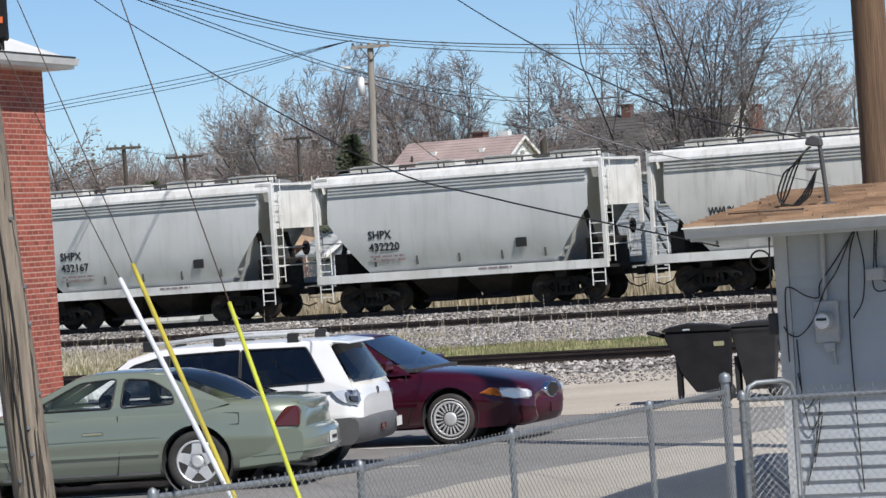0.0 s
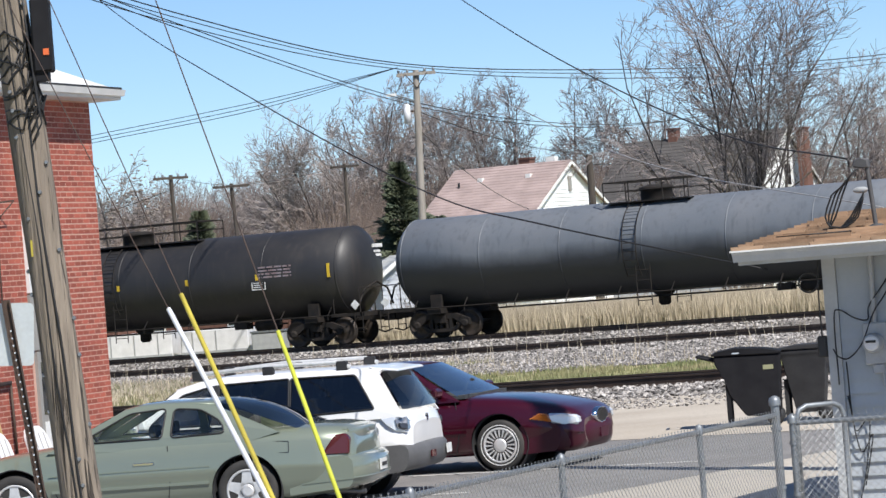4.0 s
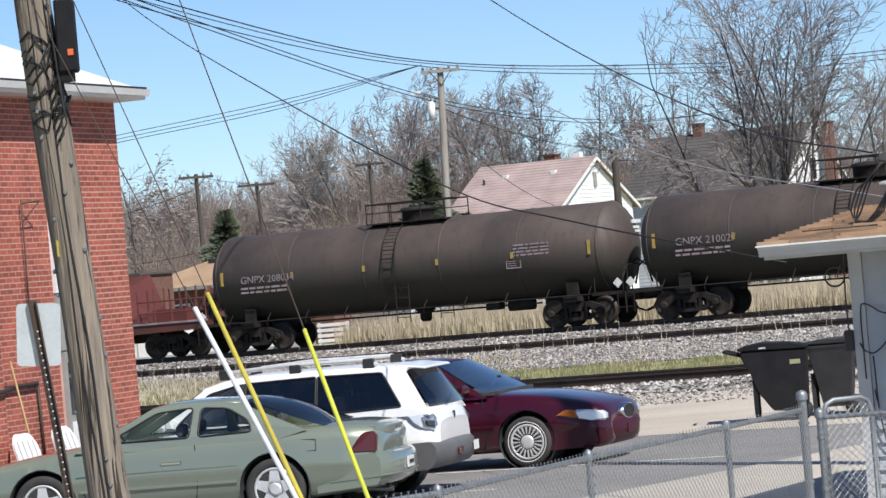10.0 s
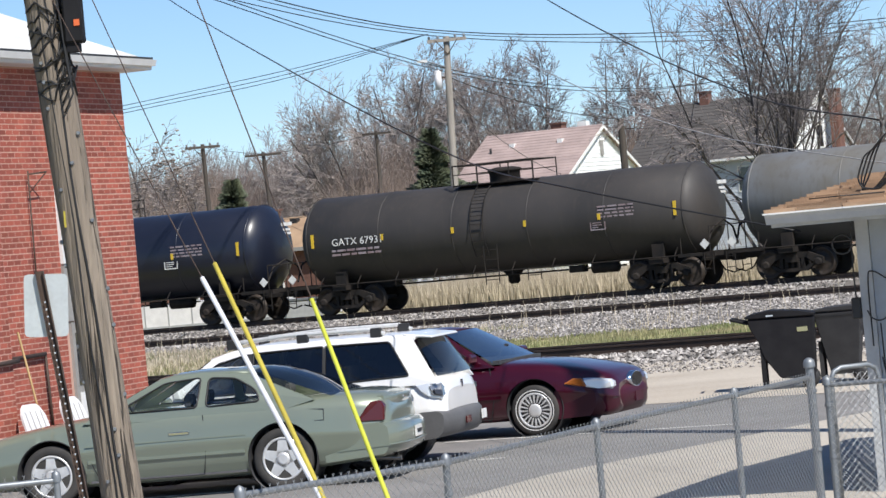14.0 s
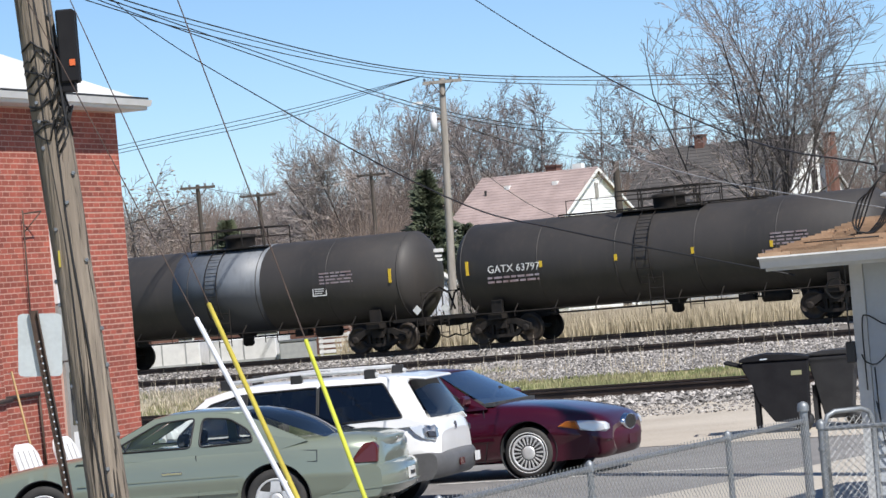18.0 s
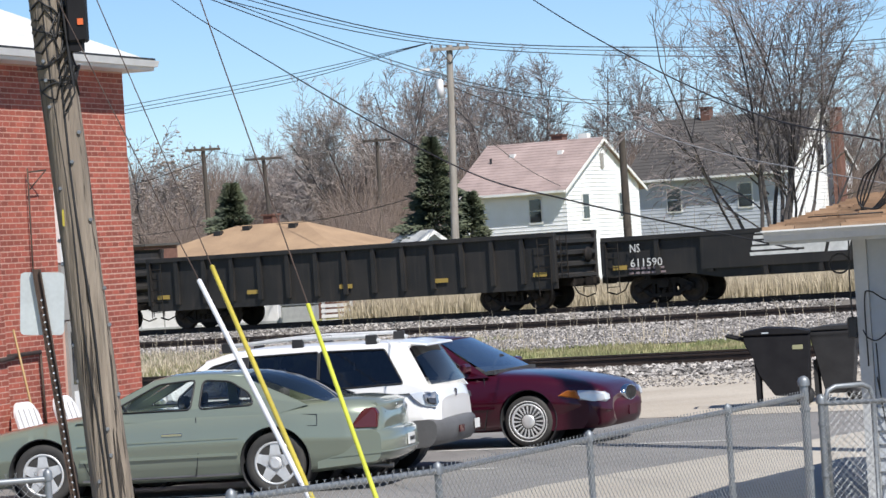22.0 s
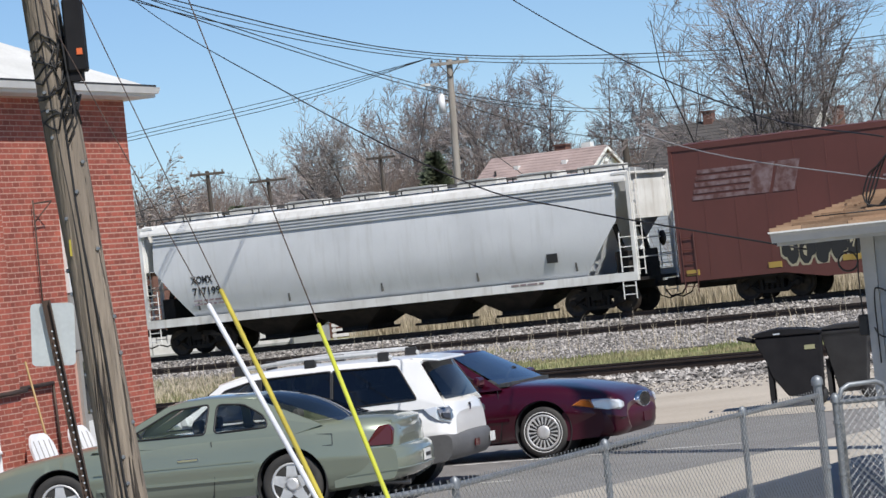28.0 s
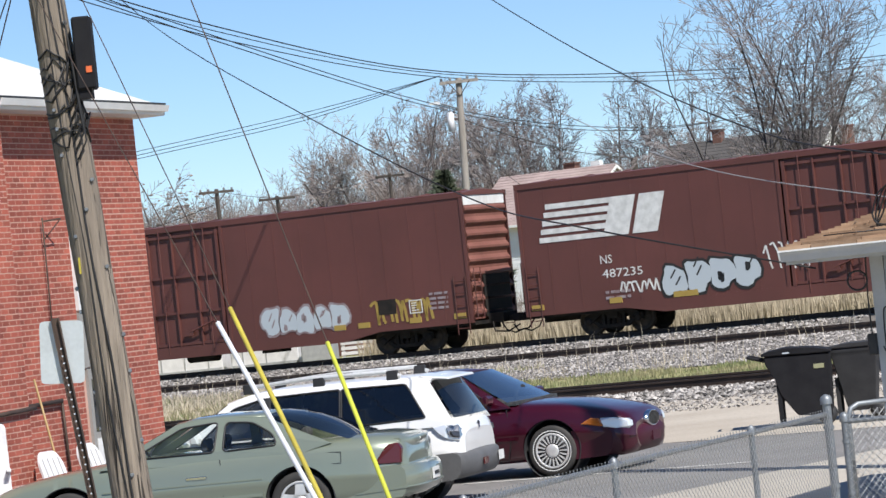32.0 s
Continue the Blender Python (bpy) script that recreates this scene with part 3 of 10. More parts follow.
    if rail_full:
        bm = nbm()
        box(bm, -h * 0.55, h * 0.5, -0.32, 0.32, zt + 0.02, zt + 0.07)
        for i in range(9):
            x = -h * 0.55 + (h * 1.05) * i / 8
            tube(bm, (x, -0.3, zt), (x, -0.3, zt + 0.05), 0.02, n=4)
            tube(bm, (x, 0.3, zt + 0.05), (x, 0.3, zt + 0.5), 0.016, n=4)
        tube(bm, (-h * 0.55, 0.3, zt + 0.5), (h * 0.5, 0.3, zt + 0.5), 0.018, n=4)
        part("walkway", bm, DARK_STEEL, car)
    # side ladder following the shell
    bm = nbm()
    for sy in (-1, 1):
        arc = [(sy * (R + 0.09) * math.cos(t), zc + (R + 0.09) * math.sin(t)) for t in [radians(a) for a in range(-35, 66, 10)]]
        for x in (-0.24 - 0.4, 0.24 - 0.4):
            path_tube(bm, [(x, y, z) for y, z in arc], 0.018, 5)
        for y, z in arc:
            tube(bm, (-0.64, y, z), (-0.16, y, z), 0.014, n=4)
    part("ladder", bm, DARK_STEEL, car)
    # markings
    ink = ink or INK_WHITE
    yn = -R - 0.014
    if mark:
        side_text(car, mark, -h + 1.0, zc - 0.15, yn, 0.25, ink, width=0.155 * len(mark) * 1.25)
        bars(car, -h + 1.0, -h + 2.9, zc - 0.35, 2, 0.14, yn - 0.004, INK_FADED, seed)
    if strips:
        for i in range(strips):
            x = -h + 0.25 + (length - 0.5) * i / (strips - 1)
            t = 0.62 if i in (0, strips - 1) else 0.36
            part("reflector_strip", box(nbm(), x - 0.05, x + 0.05, yn - 0.004, -R + 0.1, zc + 0.02 - t * 0.3, zc + 0.02 + t * 0.7 - 0.16), strip_ink or INK_YELLOW, car, "yellow reflective strip")
    if plate:
        bars(car, h - 3.0, h - 1.7, zc + 0.30, 4, 0.11, yn + 0.02, INK_FADED, seed + 5)
        stencil_box(car, h - 3.3, zc - 0.42, 0.55, 0.4, yn + 0.03, INK_WHITE if seed % 2 else INK_FADED, seed)
    running_gear(car, half, 1.75, 0.62)
    return car


# -- covered hoppers --
def hopper_body(bm, prof, half, zcut, slope, cols=14):
    """The rounded body: below zcut its ends slope inwards."""
    def xe(z):
        return half - max(0.0, (zcut - z)) * slope
    rings = [[bm.verts.new((xe(z) * (2 * c / cols - 1), y, z)) for y, z in prof] for c in range(cols + 1)]
    n = len(prof)
    cap(bm, rings[0][::-1])
    cap(bm, rings[-1])
    for a, b in zip(rings, rings[1:]):
        for i in range(n):
            bm.faces.new((a[(i + 1) % n], b[(i + 1) % n], b[i], a[i])).smooth = True


def hopper_side(t, bulge):
    """Half width of a hopper's side at t, 0 at the sill and 1 under the top chord."""
    return 1.30 + bulge * (1 - (1 - t / 0.46) ** 2 if t < 0.46 else 1 - 0.55 * ((t - 0.46) / 0.54) ** 2)


def hopper_car(length, paint, label, bays, mark="", number="", seed=0, round_side=0.28, frame_box=False, tall=4.55, post=TRIM_WHITE):
    car = wagon("hopper_car", label, "covered hoppers of the train")
    half = length / 2
    top = tall
    side = []
    for i in range(13):
        t = i / 12
        z = 1.22 + (top - 0.28 - 1.22) * t
        side.append((-hopper_side(t, round_side), z))
    prof = side + [(-1.36, top - 0.05), (-0.7, top + 0.10), (0.0, top + 0.14), (0.7, top + 0.10), (1.36, top - 0.05)] + [(-y, z) for y, z in side[::-1]]
    bm = nbm()
    hopper_body(bm, prof, half - 0.55, 3.0, 0.80)
    part("hopper_shell", bm, paint, car)
    # top chord, side sill
    bm = nbm()
    for sy in (-1, 1):
        extrude_x(bm, [(sy * 1.32, top - 0.32), (sy * 1.57, top - 0.32), (sy * 1.56, top - 0.24), (sy * 1.46, top - 0.05), (sy * 1.30, top + 0.03)], -half + 0.1, half - 0.1)
    part("top_chord", bm, TRIM_WHITE, car, "white painted top chord")
    bm = nbm()
    for sy in (-1, 1):
        for k in range(3):
            z = top - 0.39 - k * 0.105
            box(bm, -half + 0.6, half - 0.6, min(sy * 1.40, sy * 1.545), max(sy * 1.40, sy * 1.545), z - 0.05, z)
    part("side_rib", bm, paint, car)
    bm = nbm()
    for sy in (-1, 1):
        a, b = sorted((sy * 1.40, sy * 1.56))
        box(bm, -half, half, a, b, 1.02, 1.30)
    part("side_sill", bm, TRIM_WHITE, car, "scuffed white side sill")
    for s in (-1, 1):
        bm = nbm()
        a, b = sorted((s * (half - 2.2), s * half))
        box(bm, a, b, -1.4, 1.4, 1.0, 1.10)
        box(bm, a, b, -0.3, 0.3, 0.74, 1.02)
        x = s * (half - 1.75)
        box(bm, x - 0.2, x + 0.2, -1.4, 1.4, 0.8, 1.02)
        # raking struts under the slope sheet
        for y in (-0.9, 0.9):
            prism(bm, [(s * (half - 0.55), 1.1), (s * (half - 0.4), 1.1), (s * (half - 0.9), 2.9), (s * (half - 1.05), 2.9)], y - 0.06, y + 0.06)
        part("end_frame", bm, DARK_STEEL, car)
        # added dark block: stands in for the shadow and brake gear below the end sheet
        a, b = sorted((s * (half - 0.95), s * (half - 0.45)))
        part("brake_gear_housing", box(nbm(), a, b, -1.1, 1.1, 1.1, 2.0), DARK_STEEL, car, "dark block standing in for end shadow and brake gear", bevel=0.03)
    # end walls at the top, between corner posts
    for s in (-1, 1):
        bm = nbm()
        x = s * (half - 0.17)
        a, b = sorted((x, x + s * 0.04))
        box(bm, a, b, -1.42, 1.42, 3.0, top - 0.11)
        part("end_sheet", bm, TRIM_WHITE, car, "white end sheet")
        bm = nbm()
        for y in (-1.47, 1.47):
            a, b = sorted((s * (half - 0.12), s * half))
            box(bm, a, b, y - 0.05, y + 0.05, 1.3, top - 0.02)
        a, b = sorted((s * (half - 0.1), s * half))
        box(bm, a, b, -1.42, 1.42, top - 0.1, top - 0.02)
        for y in (-1.47, 1.47):
            a, b = sorted((s * (half - 0.6), s * (half - 0.12)))
            box(bm, a, b, y - 0.04, y + 0.04, top - 0.1, top - 0.02)
        part("corner_post", bm, post, car, "white corner posts")
        bm = nbm()
        for sy in (-1, 1):
            a, b = sorted((s * (half - 0.55), s * (half - 0.1)))
            ladder(bm, a, b, sy * 1.54, 0.45, 1.0, 2, 0.022)
            ladder(bm, a, b, sy * 1.50, 1.32, 2.6 if s > 0 else 2.3, 4, 0.022)
        end_ladder(bm, s * (half + 0.03), -1.42, -0.98, 1.2, top + 0.1, 10, 0.02)
        tube(bm, (s * (half + 0.02), -1.45, 2.35), (s * (half + 0.02), 1.45, 2.35), 0.022, n=5)
        tube(bm, (s * (half + 0.02), -1.45, 1.75), (s * (half + 0.02), 1.45, 1.75), 0.022, n=5)
        part("ladder", bm, post, car)
    bm = nbm()
    lathe(bm, [(half - 0.02, 0.04), (half, 0.25), (half + 0.03, 0.25), (half + 0.05, 0.04)], "x", 16, (0, 0.55, 2.3))
    part("brake_wheel", bm, DARK_STEEL, car)
    part("brake_stand", box(nbm(), half - 0.5, half - 0.1, -0.4, 0.4, 1.1, 1.55), DARK_STEEL, car)
    bm = nbm()
    lathe(bm, [(-half + 0.35, 0.05), (-half + 0.38, 0.22), (-half + 0.9, 0.22), (-half + 0.93, 0.05)], "x", 14, (0, -0.6, 1.36))
    part("air_reservoir", bm, DARK_STEEL, car)
    # roof walk and hatches
    bm = nbm()
    for sy in (-1, 1):
        box(bm, -half + 0.2, half - 0.2, sy * 0.95 - 0.22, sy * 0.95 + 0.22, top + 0.2, top + 0.24)
        n = int(length / 1.4)
        for i in range(n + 1):
            x = -half + 0.3 + (length - 0.6) * i / n
            tube(bm, (x, sy * 1.1, top), (x, sy * 1.17, top + 0.2), 0.025, n=4)
            tube(bm, (x, sy * 0.75, top), (x, sy * 0.73, top + 0.2), 0.025, n=4)
    part("running_board", bm, COIL_GREY, car, "grey grating running boards")
    bm = nbm()
    n = max(4, int(length / 2.2))
    for i in range(n):
        x = -half + 1.6 + (length - 3.2) * i / (n - 1)
        bm = box(nbm(), x - 0.75, x + 0.75, -0.35, 0.35, top + 0.10, top + 0.30)
        tube(bm, (x - 0.6, -0.36, top + 0.31), (x + 0.6, -0.36, top + 0.31), 0.02, n=4)
        part("roof_hatch", bm, HOPPER_DUSTY, car, "long grey loading hatch")
    # discharge bays
    for i in range(bays):
        span = length - 2 * 3.35
        w = span / bays
        cx = -half + 3.35 + w * (i + 0.5)
        bm = nbm()
        top_w, bot_w = w * 0.49, min(0.5, w * 0.3)
        v = []
        for z, hw, hy in ((1.24, top_w, 1.40), (0.92, top_w * 0.86, 1.34), (0.42, bot_w, 0.9), (0.30, bot_w, 0.9)):
            v.append([bm.verts.new((cx + sx * hw, sy * hy, z)) for sx, sy in ((-1, -1), (1, -1), (1, 1), (-1, 1))])
        for a, b in zip(v, v[1:]):
            for k in range(4):
                bm.faces.new((a[k], a[(k + 1) % 4], b[(k + 1) % 4], b[k]))
        bm.faces.new(v[-1])
        box(bm, cx - bot_w - 0.1, cx + bot_w + 0.1, -1.15, 1.15, 0.24, 0.32)
        part("discharge_bay", bm, DARK_STEEL, car, "dark discharge hopper")
    bm = nbm()
    box(bm, -half + 2, half - 2, -0.25, 0.25, 0.8, 1.1)
    part("centre_sill", bm, DARK_STEEL, car)
    def yw(z):
        t = (z - 1.22) / (top - 1.5)
        return -hopper_side(t, round_side) - 0.02
    if mark:
        x = -half + 2.05
        words(mark, 0.27, car, pose(x, yw(2.42) + 0.006, 2.42, 92, 0, 0), INK_BLACK, width=0.22 * len(mark), bold=0.006)
        if number:
            words(number, 0.27, car, pose(x, yw(2.02) + 0.006, 2.02, 98, 0, 0), INK_BLACK, width=0.19 * len(number), bold=0.006)
        bars(car, x, x + 1.3, 1.8, 2, 0.13, yw(1.88), INK_FADED, seed)
        if frame_box:
            stencil_box(car, x - 0.2, 1.84, 1.6, 1.0, yw(2.84) - 0.005, INK_BLACK, 2, 0)
    patch(car, "stencil", half - 3.2, half - 2.8, 1.85, 2.15, yw(2.15), INK_BLACK)
    bars(car, half - 4.6, half - 3.4, 1.20, 1, 0.12, -1.568, INK_FADED, seed + 3)
    rnd = random.Random(seed + 9)
    bm = nbm()
    for i in range(5):
        x = -half + 2.2 + (length - 4.4) * i / 4
        part("side_stake", box(nbm(), x - 0.03, x + 0.03, yw(1.7), yw(1.7) + 0.06, 1.5, 1.5 + rnd.uniform(0.3, 0.6)), COIL_GREY, car)
    running_gear(car, half, 1.75, 0.62)
    return car


# -- gondolas --
def gondola(length, paint, label, top, low, ribs, mark="", number="", logo=False, wide_logo=False, seed=0, fish=True, ink=None):
    car = wagon("gondola_car", label, "gondolas of the train")
    half = length / 2
    ink = ink or INK_WHITE
    for sy in (-1, 1):
        a, b = sorted((sy * 1.40, sy * 1.46))
        bm = nbm()
        if fish:
            prism(bm, [(-half, low + 0.2), (-half + 3.0, low + 0.2), (-half + 4.2, low), (half - 4.2, low), (half - 3.0, low + 0.2), (half, low + 0.2), (half, top), (-half, top)], a, b)
        else:
            prism(bm, [(-half, low), (half, low), (half, top), (-half, top)], a, b)
        part("side_wall", bm, paint, car)
        for i in range(ribs):
            x = -half + 0.08 + (length - 0.16) * i / (ribs - 1)
            bm = nbm()
            a, b = sorted((sy * 1.46, sy * 1.575))
            zl = low + (0.22 if abs(x) > half - 4.2 or not fish else 0.02)
            box(bm, x - 0.075, x + 0.075, a, b, zl, top - 0.1)
            part("side_post", bm, paint, car)
        bm = nbm()
        a, b = sorted((sy * 1.38, sy * 1.60))
        box(bm, -half, half, a, b, top - 0.14, top)
        part("top_chord", bm, paint, car)
    bm = nbm()
    box(bm, -half, half, -1.4, 1.4, 0.98, 1.06)
    box(bm, -half, half, -0.3, 0.3, 0.72, 1.0)
    for i in range(7):
        x = -half + 1.5 + (length - 3) * i / 6
        box(bm, x - 0.1, x + 0.1, -1.4, 1.4, 0.8, 1.0)
    part("floor_plate", bm, DARK_STEEL, car)
    for s in (-1, 1):
        bm = nbm()
        x0 = s * (half - 0.02)
        n = 4
        hh = (top - 1.0) / n
        poly = []
        for i in range(n):
            z = 1.0 + hh * i
            poly += [(x0, z), (x0 - s * 0.0, z + hh * 0.15), (x0 - s * 0.10, z + hh * 0.4), (x0 - s * 0.10, z + hh * 0.75)]
        poly += [(x0, top), (x0 - s * 0.16, top), (x0 - s * 0.16, 1.0)]
        prism(bm, poly, -1.4, 1.4)
        for i in range(n):
            z = 1.0 + hh * (i + 0.12)
            a, b = sorted((x0, x0 + s * 0.07))
            box(bm, a, b, -1.36, 1.36, z - 0.05, z + 0.06)
        part("end_wall", bm, paint, car, "ribbed end wall")
        bm = nbm()
        for sy in (-1, 1):
            a, b = sorted((s * (half - 0.6), s * (half - 0.15)))
            ladder(bm, a, b, sy * 1.60, 0.45, top - 0.2, 5)
            part("ladder", bm, DARK_STEEL, car)
            bm = nbm()
        end_ladder(bm, s * (half + 0.12), -1.35, -0.9, 1.0, top - 0.1, 4)
        part("ladder", bm, DARK_STEEL, car)
    bm = nbm()
    lathe(bm, [(half + 0.1, 0.04), (half + 0.12, 0.26), (half + 0.15, 0.26), (half + 0.17, 0.04)], "x", 16, (0, 0.6, 1.7))
    part("brake_wheel", bm, DARK_STEEL, car)
    yn = -1.49
    pitch = length / (ribs - 1)
    if mark:
        side_text(car, mark, -half + 1.0, (top + low) / 2 + 0.22, yn - 0.09, 0.27, ink, width=0.19 * len(mark))
        side_text(car, number, -half + 1.0, (top + low) / 2 - 0.25, yn - 0.09, 0.27, ink, width=0.19 * len(number))
        patch(car, "stencil", half - 3.3, half - 2.85, low + 0.42, low + 0.82, yn, INK_FADED)
        stencil_box(car, half - 3.4, low + 0.34, 0.55, 0.55, yn - 0.006, ink, seed)
        bars(car, -half + 0.9, -half + 2.2, low + 0.4, 2, 0.14, yn, INK_FADED, seed)
    for i in range(5):
        bm = nbm()
        x = -half + 0.6 + (length - 1.2) * i / 4
        if low < 0.7 and top > 2.6:
            box(bm, x - 0.05, x + 0.05, -1.592, -1.585, low + 0.5, low + 1.0)
        else:
            box(bm, x - 0.25, x + 0.25, -1.612, -1.602, low + 0.42, low + 0.56)
        bm.transform(Matrix.Translation((0, 0.09, 0)))
        part("reflector_strip", bm, INK_OCHRE, car, "dull yellow reflector")
    if logo:
        emblem(car, -half + 0.9, (top + low) / 2 + 0.62, 1.9, 0.42, yn - 0.09, INK_WHITE)
    if paint == GON_RED:
        ring = lathe(nbm(), [(-0.006, 0.30), (0.0, 0.30), (0.0, 0.19), (-0.006, 0.19)], "y", 24, caps=False)
        ring.transform(Matrix.Translation((half - 2.75, yn - 0.004, top - 0.62)))
        part("emblem", ring, INK_WHITE, car, "round white painted emblem")
        bars(car, half - 3.2, half - 2.4, top - 1.15, 2, 0.15, yn, INK_WHITE, 3)
        for k, x in enumerate((-half + 5.7, -half + 7.1)):
            scrawl(car, x, x + 0.9, low + 0.45, low + 1.25, yn, INK_FADED, 50 + k, 0.03)
        for k in range(4):
            bars(car, -half + 4.2 + 2.84 * k, -half + 5.1 + 2.84 * k, top - 0.5, 3, 0.26, yn, GON_RUST, 60 + k)
    if wide_logo:
        bm = prism(nbm(), [(-half + 3.5, low + 0.3), (half - 6.2, low + 0.3), (half - 6.2, top - 0.14), (-half + 3.5, top - 0.14)], -1.585, -1.56)
        part("sign_panel", bm, paint, car)
        emblem(car, -half + 5.2, low + 0.62, 3.7, 0.8, -1.588, INK_WHITE)
        bars(car, -half + 6.0, -half + 9.3, top - 0.08, 1, 0.12, -1.606, INK_WHITE, 4)
    running_gear(car, half, 1.9, 0.62)
    return car


# -- coil cars --
def coil_car(length, hood, sill, label, mark="", number="", seed=0, ink=None, logo=False, tag=(0.4, 1.85)):
    car = wagon("coil_car", label, "coil cars of the train")
    half = length / 2
    ink = ink or INK_BLACK
    bm = nbm()
    arc = [(-1.42, 1.62), (-1.42, 2.45)] + [(-1.42 * math.cos(radians(a)), 2.45 + 1.2 * math.sin(radians(a))) for a in range(12, 169, 12)] + [(1.42, 2.45), (1.42, 1.62)]
    extrude_x(bm, arc, -half + 0.15, half - 0.75)
    for f in bm.faces:
        f.smooth = abs(f.normal.x) < 0.5 and len(f.verts) == 4
    part("hood", bm, hood, car)
    bm = nbm()
    for sy in (-1, 1):
        a, b = sorted((sy * 1.42, sy * 1.47))
        box(bm, -half + 0.15, half - 0.75, min(sy * 1.42, sy * 1.45), max(sy * 1.42, sy * 1.45), 2.42, 2.48)
        n = 12
        for i in range(n + 1):
            x = -half + 0.2 + (length - 1.0) * i / n
            box(bm, x - 0.018, x + 0.018, min(sy * 1.42, sy * 1.435), max(sy * 1.42, sy * 1.435), 1.62, 2.42)
    tagged(part("hood_rib", bm, hood, car), kind="stuff")
    for x in (-half * 0.35, half * 0.35):
        bm = nbm()
        pts = [(-1.45 * math.cos(radians(a)), 2.45 + 1.24 * math.sin(radians(a))) for a in range(0, 181, 12)]
        path_tube(bm, [(x, y, z) for y, z in pts], 0.045)
        path_tube(bm, [(x - 0.25, -0.5, 3.6), (x - 0.1, -0.5, 4.0), (x + 0.15, -0.5, 4.0), (x + 0.2, -0.5, 3.6)], 0.04)
        path_tube(bm, [(x - 0.45, -1.2, 3.0), (x + 0.05, -1.25, 3.25), (x, -1.05, 3.5)], 0.04)
        part("lifting_bracket", bm, COIL_RED if sill == COIL_RED else DARK_STEEL, car, "rusty lifting bracket")
    bm = nbm()
    box(bm, -2.2, 1.5, -0.32, 0.32, 3.66, 3.72)
    path_tube(bm, [(0.1, -0.3, 3.7), (0.4, -0.3, 4.25), (1.2, -0.3, 4.25), (1.6, -0.3, 3.7)], 0.035)
    path_tube(bm, [(0.1, 0.3, 3.7), (0.4, 0.3, 4.25), (1.2, 0.3, 4.25), (1.6, 0.3, 3.7)], 0.035)
    part("lifting_frame", bm, HOPPER_DUSTY, car, "pale steel lifting frame")
    if hood == COIL_TAN:
        for x0, x1 in ((-half + 2.25, -half + 3.5), (-half + 4.35, -half + 6.9)):
            part("lifting_plate", box(nbm(), x0, x1, -0.78, -0.58, 3.42, 3.58), HOPPER_DUSTY, car, "pale steel lifting plate", bevel=0.01)
            part("lifting_post", tube(nbm(), (x0 + 0.2, -0.68, 3.5), (x0 + 0.55, -0.4, 4.2), 0.035, n=6), HOPPER_DUSTY, car)
        bm = nbm()
        path_tube(bm, [(-half + 1.05, -1.435 * math.cos(radians(q)), 2.45 + 1.215 * math.sin(radians(q))) for q in range(0, 181, 12)], 0.022)
        tube(bm, (-half + 1.05, -1.44, 1.55), (-half + 1.05, -1.44, 2.45), 0.022, n=6)
        part("hood_seam", bm, HOPPER_DUSTY, car, "pale seam hoop over the hood")
    bm = nbm()
    for sy in (-1, 1):
        a, b = sorted((sy * 1.44, sy * 1.54))
        prism(bm, [(-half, 1.12), (-half + 2.6, 1.05), (-half + 3.6, 0.98), (half - 3.6, 0.98), (half - 2.6, 1.05), (half, 1.12), (half, 1.62), (-half, 1.62)], a, b)
        n = 14
        for i in range(n + 1):
            x = -half + 0.3 + (length - 0.6) * i / n
            a, b = sorted((sy * 1.54, sy * 1.60))
            box(bm, x - 0.06, x + 0.06, a, b, 1.06, 1.25)
    box(bm, -half, half, -1.44, 1.44, 1.1, 1.2)
    part("side_sill", bm, sill, car)
    bm = nbm()
    box(bm, -half, half, -0.3, 0.3, 0.75, 1.1)
    lathe(bm, [(-1.2, 0.05), (-1.15, 0.3), (-0.3, 0.3), (-0.25, 0.05)], "x", 14, (0, -0.7, 0.85))
    box(bm, 0.6, 1.8, -0.95, -0.45, 0.72, 1.0)
    part("underframe", bm, DARK_STEEL, car)
    bm = nbm()
    for s in (-1, 1):
        for sy in (-1, 1):
            a, b = sorted((s * (half - 0.55), s * (half - 0.1)))
            part("ladder", lad(a, b, sy * 1.56, 0.45, 1.6, 3), DARK_STEEL, car)
        tube(bm, (s * (half - 0.05), -1.45, 1.62), (s * (half - 0.05), -1.45, 2.35), 0.022, n=5)
        tube(bm, (s * (half - 0.05), 1.45, 1.62), (s * (half - 0.05), 1.45, 2.35), 0.022, n=5)
        tube(bm, (s * (half - 0.05), -1.45, 2.35), (s * (half - 0.05), 1.45, 2.35), 0.022, n=5)
    part("end_railing", bm, DARK_STEEL, car)
    part("brake_wheel", lathe(nbm(), [(half - 0.3, 0.04), (half - 0.28, 0.26), (half - 0.25, 0.26), (half - 0.23, 0.04)], "x", 16, (0, 0.6, 2.0)), DARK_STEEL, car)
    if mark:
        side_text(car, mark, -half + 1.15, 1.33, -1.565, 0.25, ink, width=0.215 * len(mark))
    bars(car, half - 4.3, half - 3.3, 1.5, 2, 0.14, -1.55, INK_BLACK, seed)
    if logo:
        emblem(car, -half + 1.1, 1.82, 2.3, 0.46, -1.478, INK_BLACK)
    scrawl(car, tag[0], tag[0] + 1.2, tag[1], tag[1] + 0.45, -1.478, INK_FADED if logo else INK_WHITE, seed + 2)
    running_gear(car, half, 1.75, 0.62)
    return car


